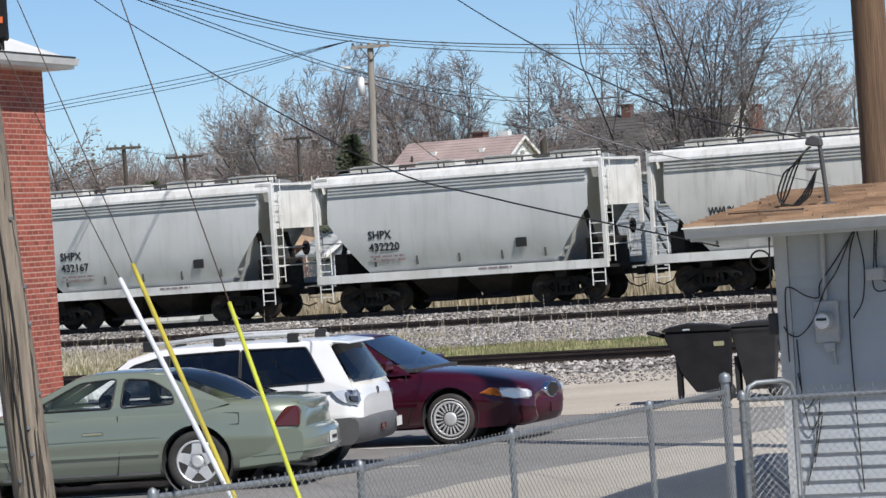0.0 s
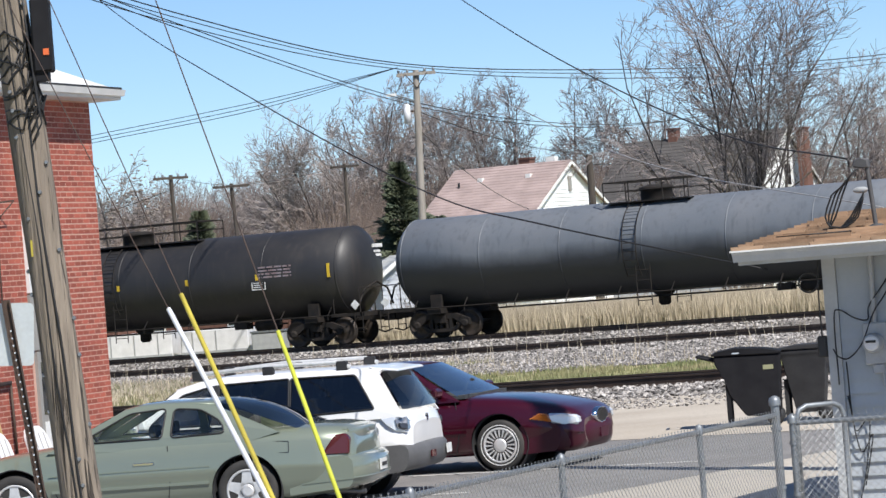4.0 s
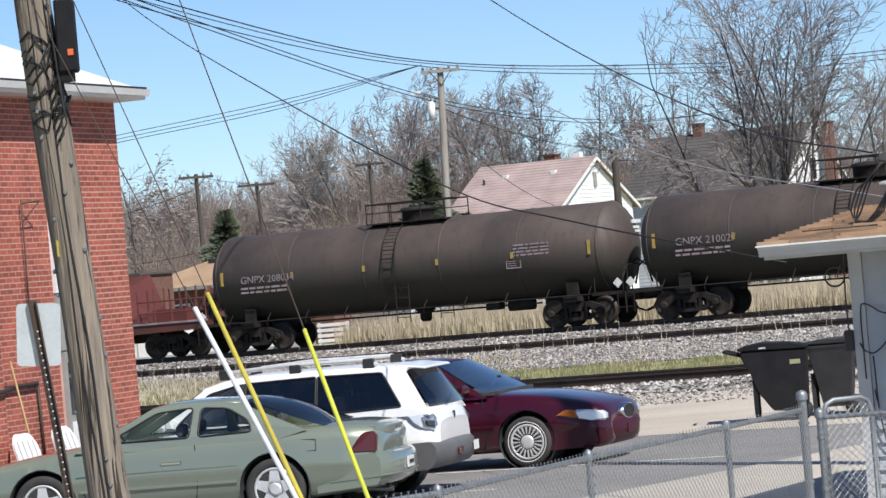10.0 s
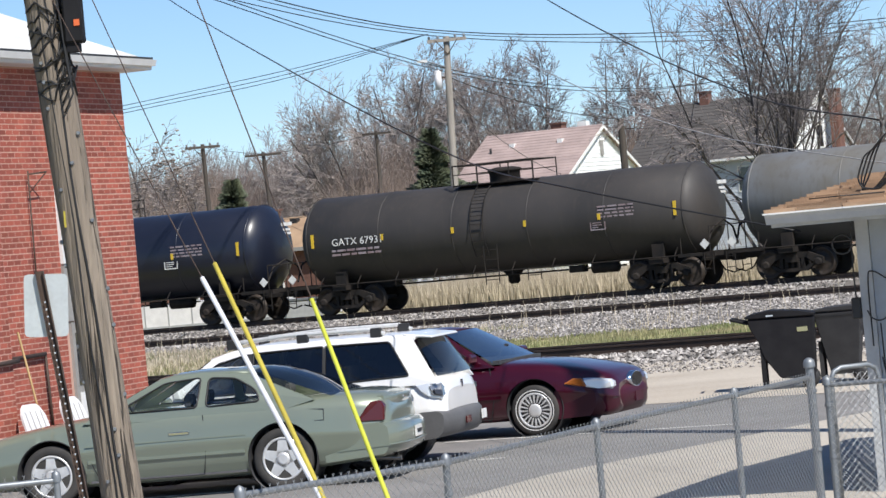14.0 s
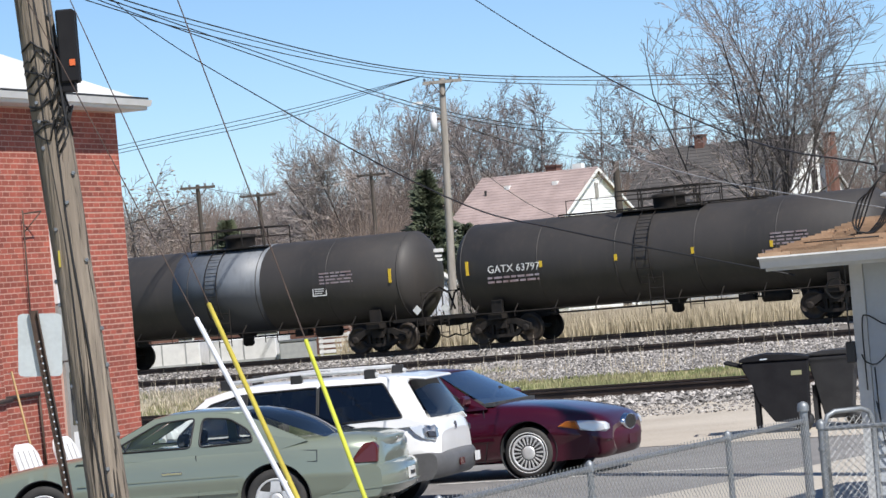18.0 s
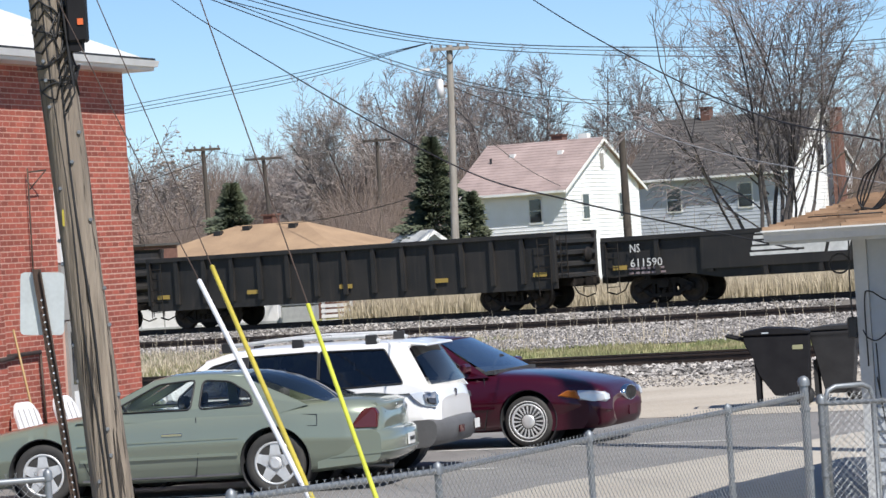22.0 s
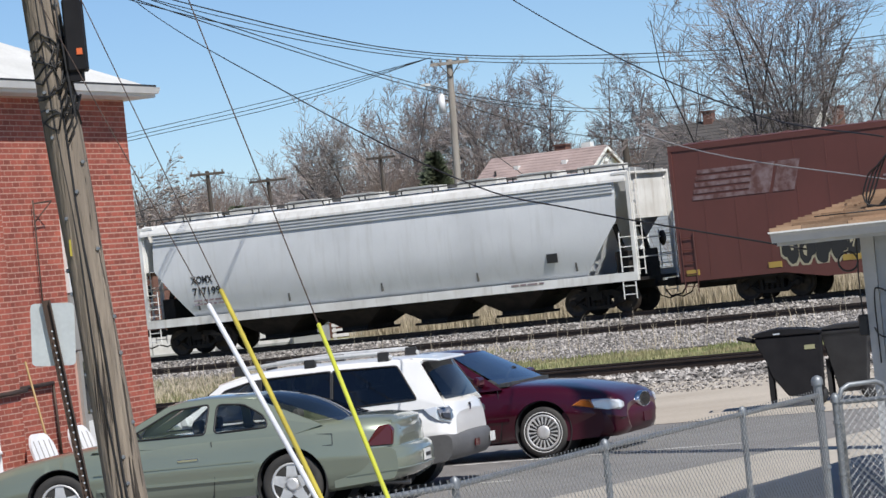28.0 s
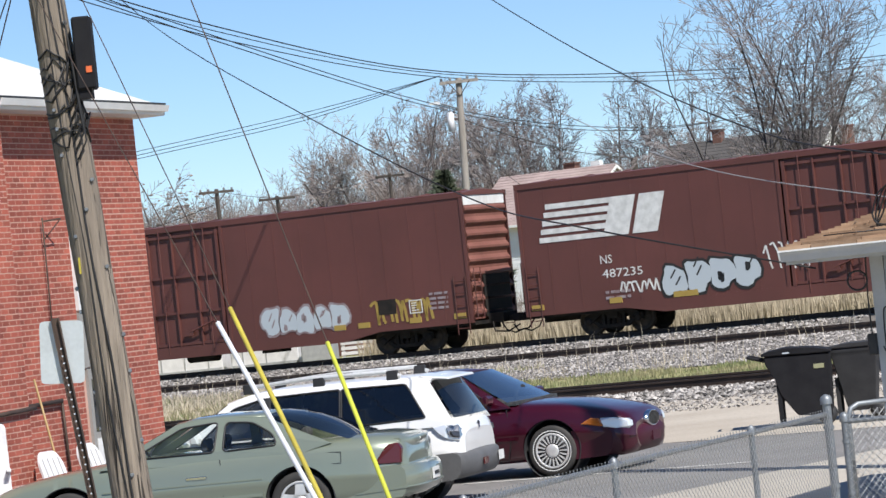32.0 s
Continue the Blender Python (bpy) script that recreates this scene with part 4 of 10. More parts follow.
def low_coil_car(length, label):
    """A long red deck with a low sloping hood held in a frame of posts."""
    car = wagon("coil_car", label, "coil cars of the train")
    half = length / 2
    hl, hr = -half + 0.2, half - 3.3
    bm = nbm()
    pr = [(-1.40, 1.30), (-1.40, 2.30), (-0.95, 2.95), (0.95, 2.95), (1.40, 2.30), (1.40, 1.30)]
    a = [bm.verts.new((hl + (0.9 if z > 2 else 0.25), y, z)) for y, z in pr]
    b = [bm.verts.new((hr - (0.5 if z > 2 else 0.1), y, z)) for y, z in pr]
    bm.faces.new(a[::-1])
    bm.faces.new(b)
    for i in range(len(pr)):
        bm.faces.new((a[(i + 1) % 6], b[(i + 1) % 6], b[i], a[i]))
    part("hood", bm, COIL_RED, car)
    bm = nbm()
    xs = [hl + 2.9, hl + 5.2, hl + 7.5, hl + 9.8]
    for sy in (-1, 1):
        for x in xs:
            prism(bm, [(x - 0.07, 1.2), (x + 0.07, 1.2), (x + 0.07, 3.0), (x - 0.07, 3.0)], min(sy * 1.42, sy * 1.54), max(sy * 1.42, sy * 1.54))
        yy = (min(sy * 1.44, sy * 1.52), max(sy * 1.44, sy * 1.52))
        prism(bm, [(xs[0], 2.92), (xs[0], 3.04), (hl + 0.3, 1.42), (hl + 0.3, 1.3)], *yy)
        prism(bm, [(xs[-1], 2.92), (xs[-1], 3.04), (hr, 1.42), (hr, 1.3)], *yy)
        box(bm, xs[0], xs[-1], *yy, 2.93, 3.05)
        box(bm, xs[0], xs[-1], *yy, 2.38, 2.45)
    part("hood_frame", bm, GON_RED, car, "dark red frame of posts and diagonals")
    bm = nbm()
    path_tube(bm, [(-0.6, -0.4, 3.0), (-0.2, -0.4, 3.5), (0.6, -0.4, 3.5), (1.0, -0.4, 3.0)], 0.05)
    path_tube(bm, [(-0.6, 0.4, 3.0), (-0.2, 0.4, 3.5), (0.6, 0.4, 3.5), (1.0, 0.4, 3.0)], 0.05)
    part("lifting_bracket", bm, DARK_STEEL, car)
    bm = nbm()
    for sy in (-1, 1):
        a, b = sorted((sy * 1.36, sy * 1.46))
        prism(bm, [(-half, 0.95), (-half + 2.5, 0.9), (-half + 3.8, 0.55), (half - 4.2, 0.55), (half - 3.0, 0.9), (half, 0.95), (half, 1.26), (-half, 1.26)], a, b)
    box(bm, -half, half, -1.36, 1.36, 1.05, 1.2)
    part("side_sill", bm, GON_RED, car)
    bm = nbm()
    for sy in (-1, 1):
        a, b = sorted((sy * 1.4, sy * 1.5))
        box(bm, -half, half, a, b, 1.2, 1.27)
    part("deck_edge", bm, INK_FADED, car, "pale scuffed deck edge")
    bm = nbm()
    for x in (half - 2.9, half - 2.2, half - 1.5, half - 0.5, half - 0.1):
        for y in (-1.35, -0.7, 0.7, 1.35):
            part("end_post", tube(nbm(), (x, y, 1.2), (x, y, 2.0 + 0.5 * ((x * 3) % 1)), 0.035, n=5), COIL_RED, car)
    for z in (1.6, 2.0):
        for y in (-1.35, 1.35):
            part("end_rail", tube(nbm(), (half - 2.9, y, z), (half - 0.1, y, z), 0.03, n=5), COIL_RED, car)
    lathe(bm, [(half - 1.0, 0.04), (half - 0.98, 0.3), (half - 0.95, 0.3), (half - 0.93, 0.04)], "x", 16, (0, 0.3, 2.1))
    part("brake_wheel", bm, COIL_RED, car)
    part("brake_stand", box(nbm(), half - 2.6, half - 1.2, -0.9, 0.9, 1.26, 1.7), COIL_RED, car)
    side_text(car, "CR 631690", hl + 2.0, 0.78, -1.475, 0.26, INK_WHITE, width=1.9)
    for x, w in ((hl + 2.15, 0.55), (hl + 6.3, 1.0), (hl + 7.1, 0.5)):
        patch(car, "stencil", x, x + w, 1.50, 1.72, -1.408, INK_WHITE)
    bm = lathe(nbm(), [(0, 0.24), (0.006, 0.24)], "y", 20)
    bm.transform(Matrix.Translation((hl + 2.45, -1.41, 1.95)))
    part("emblem", bm, INK_WHITE, car, "round white emblem")
    bars(car, hl + 3.2, hl + 4.9, 1.95, 3, 0.2, -1.408, INK_FADED, 5)
    bars(car, hl + 7.7, hl + 9.6, 1.50, 1, 0.6, -1.408, INK_WHITE, 9)
    scrawl(car, hl + 10.1, hl + 11.0, 1.45, 1.95, -1.408, INK_WHITE, 12, 0.02)
    bars(car, hl + 5, hr - 1, 0.95, 1, 0.18, -1.466, INK_FADED, 6)
    running_gear(car, half, 1.75, 0.62)
    return car


# -- boxcars --
def boxcar(length, label, number="", art=0, faded=False, mark="NS", seed=0):
    car = wagon("boxcar", label, "boxcars of the train")
    half, top, low = length / 2, 5.12, 0.82
    door0, door1 = -3.15, 3.15
    for sy in (-1, 1):
        bm = nbm()
        a, b = sorted((sy * 1.46, sy * 1.52))
        for x0, x1 in ((-half, door0), (door1, half)):
            prism(bm, [(x0, low), (x1, low), (x1, top - 0.1), (x0, top - 0.1)], a, b)
        box(bm, door0, door1, min(sy * 1.36, sy * 1.40), max(sy * 1.36, sy * 1.40), low, top - 0.1)
        part("side_wall", bm, BOX_RED, car)
        bm = nbm()
        a, b = sorted((sy * 1.46, sy * 1.55))
        box(bm, -half, half, a, b, top - 0.16, top + 0.02)
        prism(bm, [(-half, low - 0.02), (-half + 3.6, low - 0.02), (-half + 5.0, low - 0.26), (half - 5.0, low - 0.26), (half - 3.6, low - 0.02), (half, low - 0.02), (half, low + 0.14), (-half, low + 0.14)], a, b)
        for x in (-half + 0.06, half - 0.06, door0 - 0.06, door1 + 0.06):
            box(bm, x - 0.06, x + 0.06, a, b, low + 0.15, top - 0.17)
        part("side_sill", bm, BOX_RED, car)
        n = 9
        bm = nbm()
        for s, x0, x1 in ((-1, -half, door0), (1, door1, half)):
            for i in range(1, n):
                x = x0 + (x1 - x0) * i / n
                a, b = sorted((sy * 1.52, sy * 1.528))
                box(bm, x - 0.02, x + 0.02, a, b, low + 0.15, top - 0.17)
        part("side_rib", bm, BOX_RED, car)
        # two plug doors with their bars
        for dx0, dx1 in ((door0 + 0.04, -0.04), (0.04, door1 - 0.04)):
            bm = nbm()
            a, b = sorted((sy * 1.40, sy * 1.46))
            box(bm, dx0, dx1, a, b, low + 0.12, top - 0.22)
            d = part("door", bm, BOX_RED, car, "red plug door with locking bars")
            bm = nbm()
            a, b = sorted((sy * 1.46, sy * 1.56))
            w = dx1 - dx0
            for f, hw in ((0.03, 0.05), (0.36, 0.022), (0.66, 0.022), (0.97, 0.05)):
                x = dx0 + w * f
                box(bm, x - hw, x + hw, a, b, low + 0.14, top - 0.24)
            for f in (0.02, 0.30, 0.62, 0.98):
                z = low + 0.14 + (top - low - 0.4) * f
                box(bm, dx0, dx1, min(sy * 1.46, sy * 1.53), max(sy * 1.46, sy * 1.53), z - 0.045, z + 0.045)
            part("door_frame", bm, BOX_RED, d)
            bm = nbm()
            for f in (0.2, 0.8):
                x = dx0 + w * f
                tube(bm, (x, sy * 1.555, low - 0.1), (x, sy * 1.555, top - 0.1), 0.018, n=6)
            tube(bm, (dx0 + w * 0.5, sy * 1.60, low + 0.6), (dx0 + w * 0.85, sy * 1.60, low + 0.95), 0.03, n=6)
            box(bm, dx0 + w * 0.45, dx0 + w * 0.55, min(sy * 1.55, sy * 1.62), max(sy * 1.55, sy * 1.62), low + 0.5, low + 0.7)
            part("lock_bar", bm, BOX_RED, d)
    bm = nbm()
    extrude_x(bm, [(-1.5, top - 0.02), (0, top + 0.1), (1.5, top - 0.02), (1.5, top - 0.1), (-1.5, top - 0.1)], -half, half)
    for i in range(18):
        x = -half + length * (i + 0.5) / 18
        extrude_x(bm, [(-1.5, top - 0.02), (0, top + 0.135), (1.5, top - 0.02), (1.5, top - 0.04), (-1.5, top - 0.04)], x - 0.03, x + 0.03)
    part("roof", bm, BOX_RED, car, "dull red ribbed roof")
    for s in (-1, 1):
        bm = nbm()
        x0 = s * (half - 0.08)
        n = 9
        hh = (top - 1.25) / n
        poly = [(x0 - s * 0.1, 0.9)]
        for i in range(n):
            z = 0.9 + (top - 1.25) * i / n
            poly += [(x0, z), (x0, z + hh * 0.12), (x0 + s * 0.10, z + hh * 0.45), (x0 + s * 0.10, z + hh * 0.62), (x0, z + hh * 0.92)]
        poly += [(x0, top - 0.1), (x0 - s * 0.1, top - 0.1)]
        prism(bm, poly, -1.42, 1.42)
        # the sunward end gets the lighter red, its sunlight painted in
        part("end_wall", bm, BOX_RED_LIT if s > 0 else BOX_RED, car, "corrugated end wall")
        bm = nbm()
        a, b = sorted((x0, x0 + s * 0.05))
        box(bm, a, b, -1.45, 1.45, top - 0.42, top - 0.02)
        part("end_header", bm, TRIM_WHITE, car, "white painted end header")
        bm = nbm()
        a, b = sorted((s * half, s * (half + 0.55)))
        box(bm, a, b, -0.5, 0.5, 0.72, 1.05)
        box(bm, min(s * (half - 0.02), s * (half + 0.02)), max(s * (half - 0.02), s * (half + 0.02)), -0.62, 1.2, 0.95, 2.35)
        part("end_platform", bm, DARK_STEEL, car)
        for sy in (-1, 1):
            bm = nbm()
            a, b = sorted((s * (half - 0.6), s * (half - 0.15)))
            ladder(bm, a, b, sy * 1.57, 0.45, 2.4, 5)
            part("ladder", bm, GON_RED, car)
        bm = nbm()
        end_ladder(bm, s * (half + 0.1), -1.4, -0.95, 0.9, 2.6, 5)
        part("ladder", bm, GON_RED, car)
        bm = nbm()
        path_tube(bm, [(s * (half + 0.2), -0.6, 0.75), (s * (half + 0.35), -0.8, 0.45), (s * (half + 0.8), -0.7, 0.4), (s * (half + 1.1), -0.4, 0.6)], 0.03)
        part("brake_hose", bm, DARK_STEEL, car)
    bm = nbm()
    box(bm, -half, half, -1.45, 1.45, 0.72, 0.84)
    box(bm, -half, half, -0.3, 0.3, 0.55, 0.74)
    lathe(bm, [(1.0, 0.05), (1.05, 0.25), (2.2, 0.25), (2.25, 0.05)], "x", 14, (0, -0.9, 0.6))
    box(bm, 4.2, 5.0, -1.2, -0.6, 0.45, 0.75)
    part("underframe", bm, DARK_STEEL, car)
    yn = -1.53
    if faded:
        emblem(car, -half + 0.7, 3.35, 3.9, 0.95, yn, INK_WORN)
    else:
        dx = 0.75 if art == 3 else 0.0
        emblem(car, -half + 0.12 + dx * 0.85, 3.15, 4.75, 1.25, yn, INK_WHITE)
        side_text(car, mark, -half + 2.1 + dx, 2.28, yn, 0.28, INK_WHITE, width=0.45)
        side_text(car, number, -half + 2.15 + dx, 1.82, yn, 0.28, INK_WHITE, width=1.45)
        bars(car, -half + 2.2 + dx, -half + 3.1 + dx, 1.3, 2, 0.18, yn, INK_FADED, seed)
    for x in (-half + 0.45, -half + 3.3, -half + 6.0, -7.0, 7.6, half - 4.2, half - 2.2, half - 0.5):
        part("reflector_strip", box(nbm(), x - 0.22, x + 0.22, yn - 0.03, yn + 0.01, low + 0.16, low + 0.34), INK_OCHRE, car, "dull yellow reflector")
    stencil_box(car, half - 2.4, 1.3, 0.5, 0.45, yn, INK_WHITE, seed)
    patch(car, "stencil", half - 3.6, half - 2.9, 1.35, 1.85, yn, DARK_STEEL)
    bars(car, half - 1.6, half - 0.9, 1.85, 4, 0.16, yn, INK_FADED, seed + 1)
    if art == 1:
        graffiti(car, door1 + 0.1, door1 + 3.5, 1.22, 2.2, yn, 6, INK_BLACK, INK_TEAL, 11, "teal and purple graffiti")
        patch(car, "graffiti", door1 + 0.05, door1 + 3.65, 0.97, 1.5, yn + 0.002, INK_MAGENTA)
        graffiti(car, door1 + 0.15, door1 + 3.5, 1.0, 1.42, yn - 0.014, 5, INK_BLACK, INK_MAGENTA, 12, "purple lower half of the graffiti")
        scrawl(car, door1 + 0.2, door1 + 3.4, 1.2, 2.1, yn - 0.012, INK_BLACK, 13, 0.03)
        scrawl(car, door1 + 0.35, door1 + 3.4, 1.75, 2.15, yn - 0.012, INK_WHITE, 14, 0.035)
        graffiti(car, -half + 3.6, -half + 6.3, 0.98, 2.3, yn, 5, INK_CREAM, INK_BLACK, 5, "black block graffiti with pale outline")
        scrawl(car, -half + 7.2, -half + 9.2, 3.0, 3.5, yn, INK_FADED, 8)
        scrawl(car, half - 7.5, half - 6.0, 1.2, 1.6, yn, INK_OCHRE, 18)
    if art == 2:
        graffiti(car, -half + 3.75, -half + 6.75, 1.02, 2.1, yn, 6, INK_BLACK, INK_GREEN, 21, "green bubble graffiti with dark outline")
        graffiti(car, -half + 7.25, -half + 8.95, 1.0, 2.2, yn, 2, INK_BLACK, INK_GREEN, 22, "green bubble graffiti with dark outline")
        graffiti(car, half - 8.2, half - 4.8, 0.98, 1.95, yn, 5, INK_FADED, INK_SILVER, 23, "silver bubble graffiti")
        scrawl(car, half - 3.9, half - 1.6, 1.0, 1.8, yn, INK_OCHRE, 24, 0.05)
    if art == 3:
        graffiti(car, -half + 5.0, -half + 8.4, 0.98, 2.15, yn, 4, INK_BLACK, INK_SILVER, 31, "silver bubble graffiti with dark outline")
        scrawl(car, -half + 3.5, -half + 4.8, 1.25, 1.65, yn, INK_WHITE, 32)
        scrawl(car, -half + 8.6, -half + 10.0, 1.5, 2.4, yn, INK_WHITE, 33)
    running_gear(car, half, 2.9, 1.0)
    return car


# each car with the place of its middle along the track at the start
TRAIN = []


def couple(car, left, right, shift=0.0):
    TRAIN.append((car, (left + right) / 2 + shift))


def tank(left, right, paint, label, **kw):
    couple(tank_car(right - left - 1.72, paint, label, **kw), left, right - 1.72)


def hop(left, right, paint, label, bays, **kw):
    couple(hopper_car(right - left, paint, label, bays, **kw), left, right)


def gon(left, right, paint, label, *a, **kw):
    couple(gondola(right - left, paint, label, *a, **kw), left, right)


hop(-68.3, -57.66, HOPPER_GREY, "weathered light grey two-bay covered hopper car on the rails", 2, mark="SHPX", number="432167", seed=1)
hop(-56.09, -45.44, HOPPER_GREY, "weathered light grey two-bay covered hopper car on the rails", 2, mark="SHPX", number="432220", seed=2)
hop(-43.87, -32.42, HOPPER_DUSTY, "dusty grey-beige two-bay covered hopper car on the rails", 2, mark="WWUX", number="18022", seed=3)
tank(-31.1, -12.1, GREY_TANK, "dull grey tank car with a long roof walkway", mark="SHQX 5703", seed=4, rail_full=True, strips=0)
tank(-11.5, 7.65, BLACK_PAINT, "black tank car with yellow strips and a top platform", mark="UTLX 954042", ink=INK_OCHRE, seed=5, walk_len=6.0, strips=7)
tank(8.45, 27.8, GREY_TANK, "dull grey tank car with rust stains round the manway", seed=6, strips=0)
gon(27.7, 43.62, GON_BLACK, "tall black ribbed gondola car, empty, on the rails", 3.2, 0.66, 12, mark="OMNX", number="1106", seed=7)
couple(coil_car(14.4, COIL_TAN, COIL_GREY, "coil car with a stained brown rounded hood", mark="NS 167395", seed=8, tag=(-3.5, 1.72)), 45.7, 60.14)
couple(coil_car(14.0, COIL_CREAM, COIL_GREY, "coil car with a cream rounded hood streaked with rust", mark="NS 167402", seed=9, logo=True), 61.36, 75.3)
couple(low_coil_car(17.0, "long dark red coil car with a low sloping hood"), 76.7, 93.73)
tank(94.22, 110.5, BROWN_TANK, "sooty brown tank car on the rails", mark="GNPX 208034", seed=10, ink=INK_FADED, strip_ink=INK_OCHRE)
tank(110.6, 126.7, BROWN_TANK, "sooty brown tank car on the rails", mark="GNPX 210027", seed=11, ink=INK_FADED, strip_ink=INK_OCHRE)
tank(127.0, 142.85, SOOT_TANK, "dark sooty tank car with yellow strips", mark="GATX 71334", seed=12)
tank(143.38, 159.06, BLUE_BLACK, "clean blue-black tank car with yellow strips", mark="GATX 3212", seed=13)
tank(159.85, 175.6, SOOT_TANK, "dark sooty tank car with yellow strips", mark="GATX 67931", seed=14)
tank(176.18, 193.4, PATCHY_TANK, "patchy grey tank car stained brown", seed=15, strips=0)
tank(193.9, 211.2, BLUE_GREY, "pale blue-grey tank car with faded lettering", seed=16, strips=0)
tank(211.67, 227.25, SOOT_TANK, "dark tank car with a broad grey band round its middle", mark="UTLX 560090", ink=INK_OCHRE, seed=17, strips=2, band=(-2.0, 1.55, GREY_TANK))
tank(227.97, 243.8, SOOT_TANK, "dark tank car with yellow strips and roof walkway", mark="GATX 63797", seed=18, rail_full=True)
tank(244.28, 259.95, TANK_SKY_SHEEN, "black tank car with painted-in sky sheen and yellow strips", mark="GATX 67222", ink=INK_FADED, seed=19)
gon(259.81, 275.67, GON_BLACK, "black ribbed gondola car, empty, on the rails", 2.85, 0.58, 12, mark="NS", number="210353", logo=True, seed=20)
gon(277.0, 292.9, GON_BLACK, "worn black ribbed gondola car, empty, on the rails", 2.5, 0.66, 15, seed=21, fish=False)
gon(294.6, 309.74, GON_BLACK, "low black gondola car with a white painted emblem", 2.2, 0.72, 9, mark="NS", number="611590", wide_logo=True, seed=22)
gon(310.97, 326.84, GON_RED, "low dull red ribbed gondola car, empty", 2.35, 0.62, 12, mark="CR", number="608719", seed=23, fish=False)
hop(327.69, 347.23, HOPPER_LIGHT, "long pale grey covered hopper car on the rails", 4, mark="ECUX", number="882588", seed=24, frame_box=True)
hop(348.37, 367.05, HOPPER_LIGHT, "long pale grey covered hopper car on the rails", 4, mark="XOMX", number="710621", seed=25)
hop(368.25, 387.3, HOPPER_LIGHT, "long pale grey covered hopper car on the rails", 4, mark="XOMX", number="717199", seed=26)
for (l, r), kw in (((388.8, 414.42), dict(label="long dull red boxcar with faded emblem and teal graffiti", art=1, faded=True, seed=41)),
                   ((416.15, 441.66), dict(label="long dull red boxcar with white emblem and green graffiti", art=2, number="488024", seed=42)),
                   ((443.63, 468.8), dict(label="long dull red boxcar with white emblem and silver graffiti", art=3, number="487235", seed=43))):
    couple(boxcar(r - l, **kw), l, r)


def train_place(t):
    """Metres that the train has gone along the track, to the left, after t seconds."""
    return -15.824 * t + 0.0106 * t * t


def motions():
    for car, mid in TRAIN:
        walk(car, [(t, rail_frame(mid + train_place(t), V_A, 0.46)) for t in range(0, 33)])


# ---- parked vehicles ----
def car_paint(name, col, rough=0.28, coat=0.6, metal=0.0, dust=0.12):
    return mat(name, col, tuple(c * (1 - dust) + 0.16 * dust for c in col), scale=1.3, rough=rough, metal=metal, coat=coat, fine=0.02, bscale=200)


def glass(name, tint, gloss=0.10):
    m = bpy.data.materials.new(name)
    m.use_nodes = True
    nt = m.node_tree
    N, Lk = nt.nodes, nt.links.new
    N.remove(N["Principled BSDF"])
    tr = N.new("ShaderNodeBsdfTransparent")
    tr.inputs[0].default_value = (*tint, 1)
    gl = N.new("ShaderNodeBsdfGlossy")
    gl.inputs["Roughness"].default_value = 0.02
    fr = N.new("ShaderNodeFresnel")
    fr.inputs[0].default_value = 1.5
    ad = N.new("ShaderNodeMath")
    ad.inputs[1].default_value = gloss
    Lk(fr.outputs[0], ad.inputs[0])
    mx = N.new("ShaderNodeMixShader")
    Lk(ad.outputs[0], mx.inputs[0])
    Lk(tr.outputs[0], mx.inputs[1])
    Lk(gl.outputs[0], mx.inputs[2])
    Lk(mx.outputs[0], N["Material Output"].inputs[0])
    return m


SAGE = car_paint("sage_green_paint", (0.228, 0.262, 0.203), metal=0.35, coat=1.0, rough=0.32)
WHITE_CAR = car_paint("white_car_paint", (0.80, 0.80, 0.79))
MAROON = car_paint("maroon_paint", (0.050, 0.0015, 0.011), metal=0.3, rough=0.3, coat=0.7, dust=0.0)
MAROON_DULL = mat("maroon_bumper_plastic", (0.050, 0.002, 0.011), (0.042, 0.002, 0.010), scale=3, rough=0.5, fine=0.03)
GREY_PLASTIC = mat("grey_plastic", (0.115, 0.115, 0.118), (0.09, 0.09, 0.092), scale=3, rough=0.6)
BLACK_TRIM = mat("black_trim", (0.015, 0.015, 0.016), (0.025, 0.025, 0.026), scale=5, rough=0.55)
TAIL_BLACK = mat("tail_panel_plastic", (0.02, 0.02, 0.022), (0.03, 0.03, 0.03), scale=5, rough=0.75, spec=0.2)
CABIN = mat("cabin_cloth", (0.05, 0.055, 0.06), (0.035, 0.038, 0.042), scale=6, rough=0.9)
TYRE = mat("tyre_rubber", (0.028, 0.027, 0.026), (0.05, 0.047, 0.043), scale=4, rough=0.85)
ALLOY = mat("alloy_wheel", (0.72, 0.72, 0.71), (0.60, 0.60, 0.59), scale=8, rough=0.42, metal=0.45)
MAST_STEEL = plain("dark_chrome", (0.16, 0.16, 0.165), 0.3, 0.9)
CHROME = plain("chrome", (0.75, 0.75, 0.76), 0.1, 1.0)
LENS_GREY = mat("dull_reflector_lens", (0.24, 0.245, 0.225), (0.19, 0.195, 0.18), scale=8, rough=0.35, fine=0.05)
LAMP_RED = plain("lamp_red", (0.07, 0.004, 0.006), 0.25, coat=0.5)
LAMP_CLEAR = plain("lamp_clear", (0.74, 0.76, 0.78), 0.2, 0.3, coat=1.0)
LAMP_SMOKE = plain("lamp_smoke", (0.30, 0.31, 0.33), 0.18, 0.6, coat=1.0)
LAMP_AMBER = plain("lamp_amber", (0.42, 0.13, 0.02), 0.12, coat=1.0)
GLASS_CLEAR = glass("clear_glass", (0.93, 0.97, 0.96), 0.06)
GLASS_TINT = glass("tinted_glass", (0.10, 0.11, 0.12), 0.06)
GLASS_SCREEN = glass("windscreen_glass", (0.55, 0.66, 0.66), 0.40)


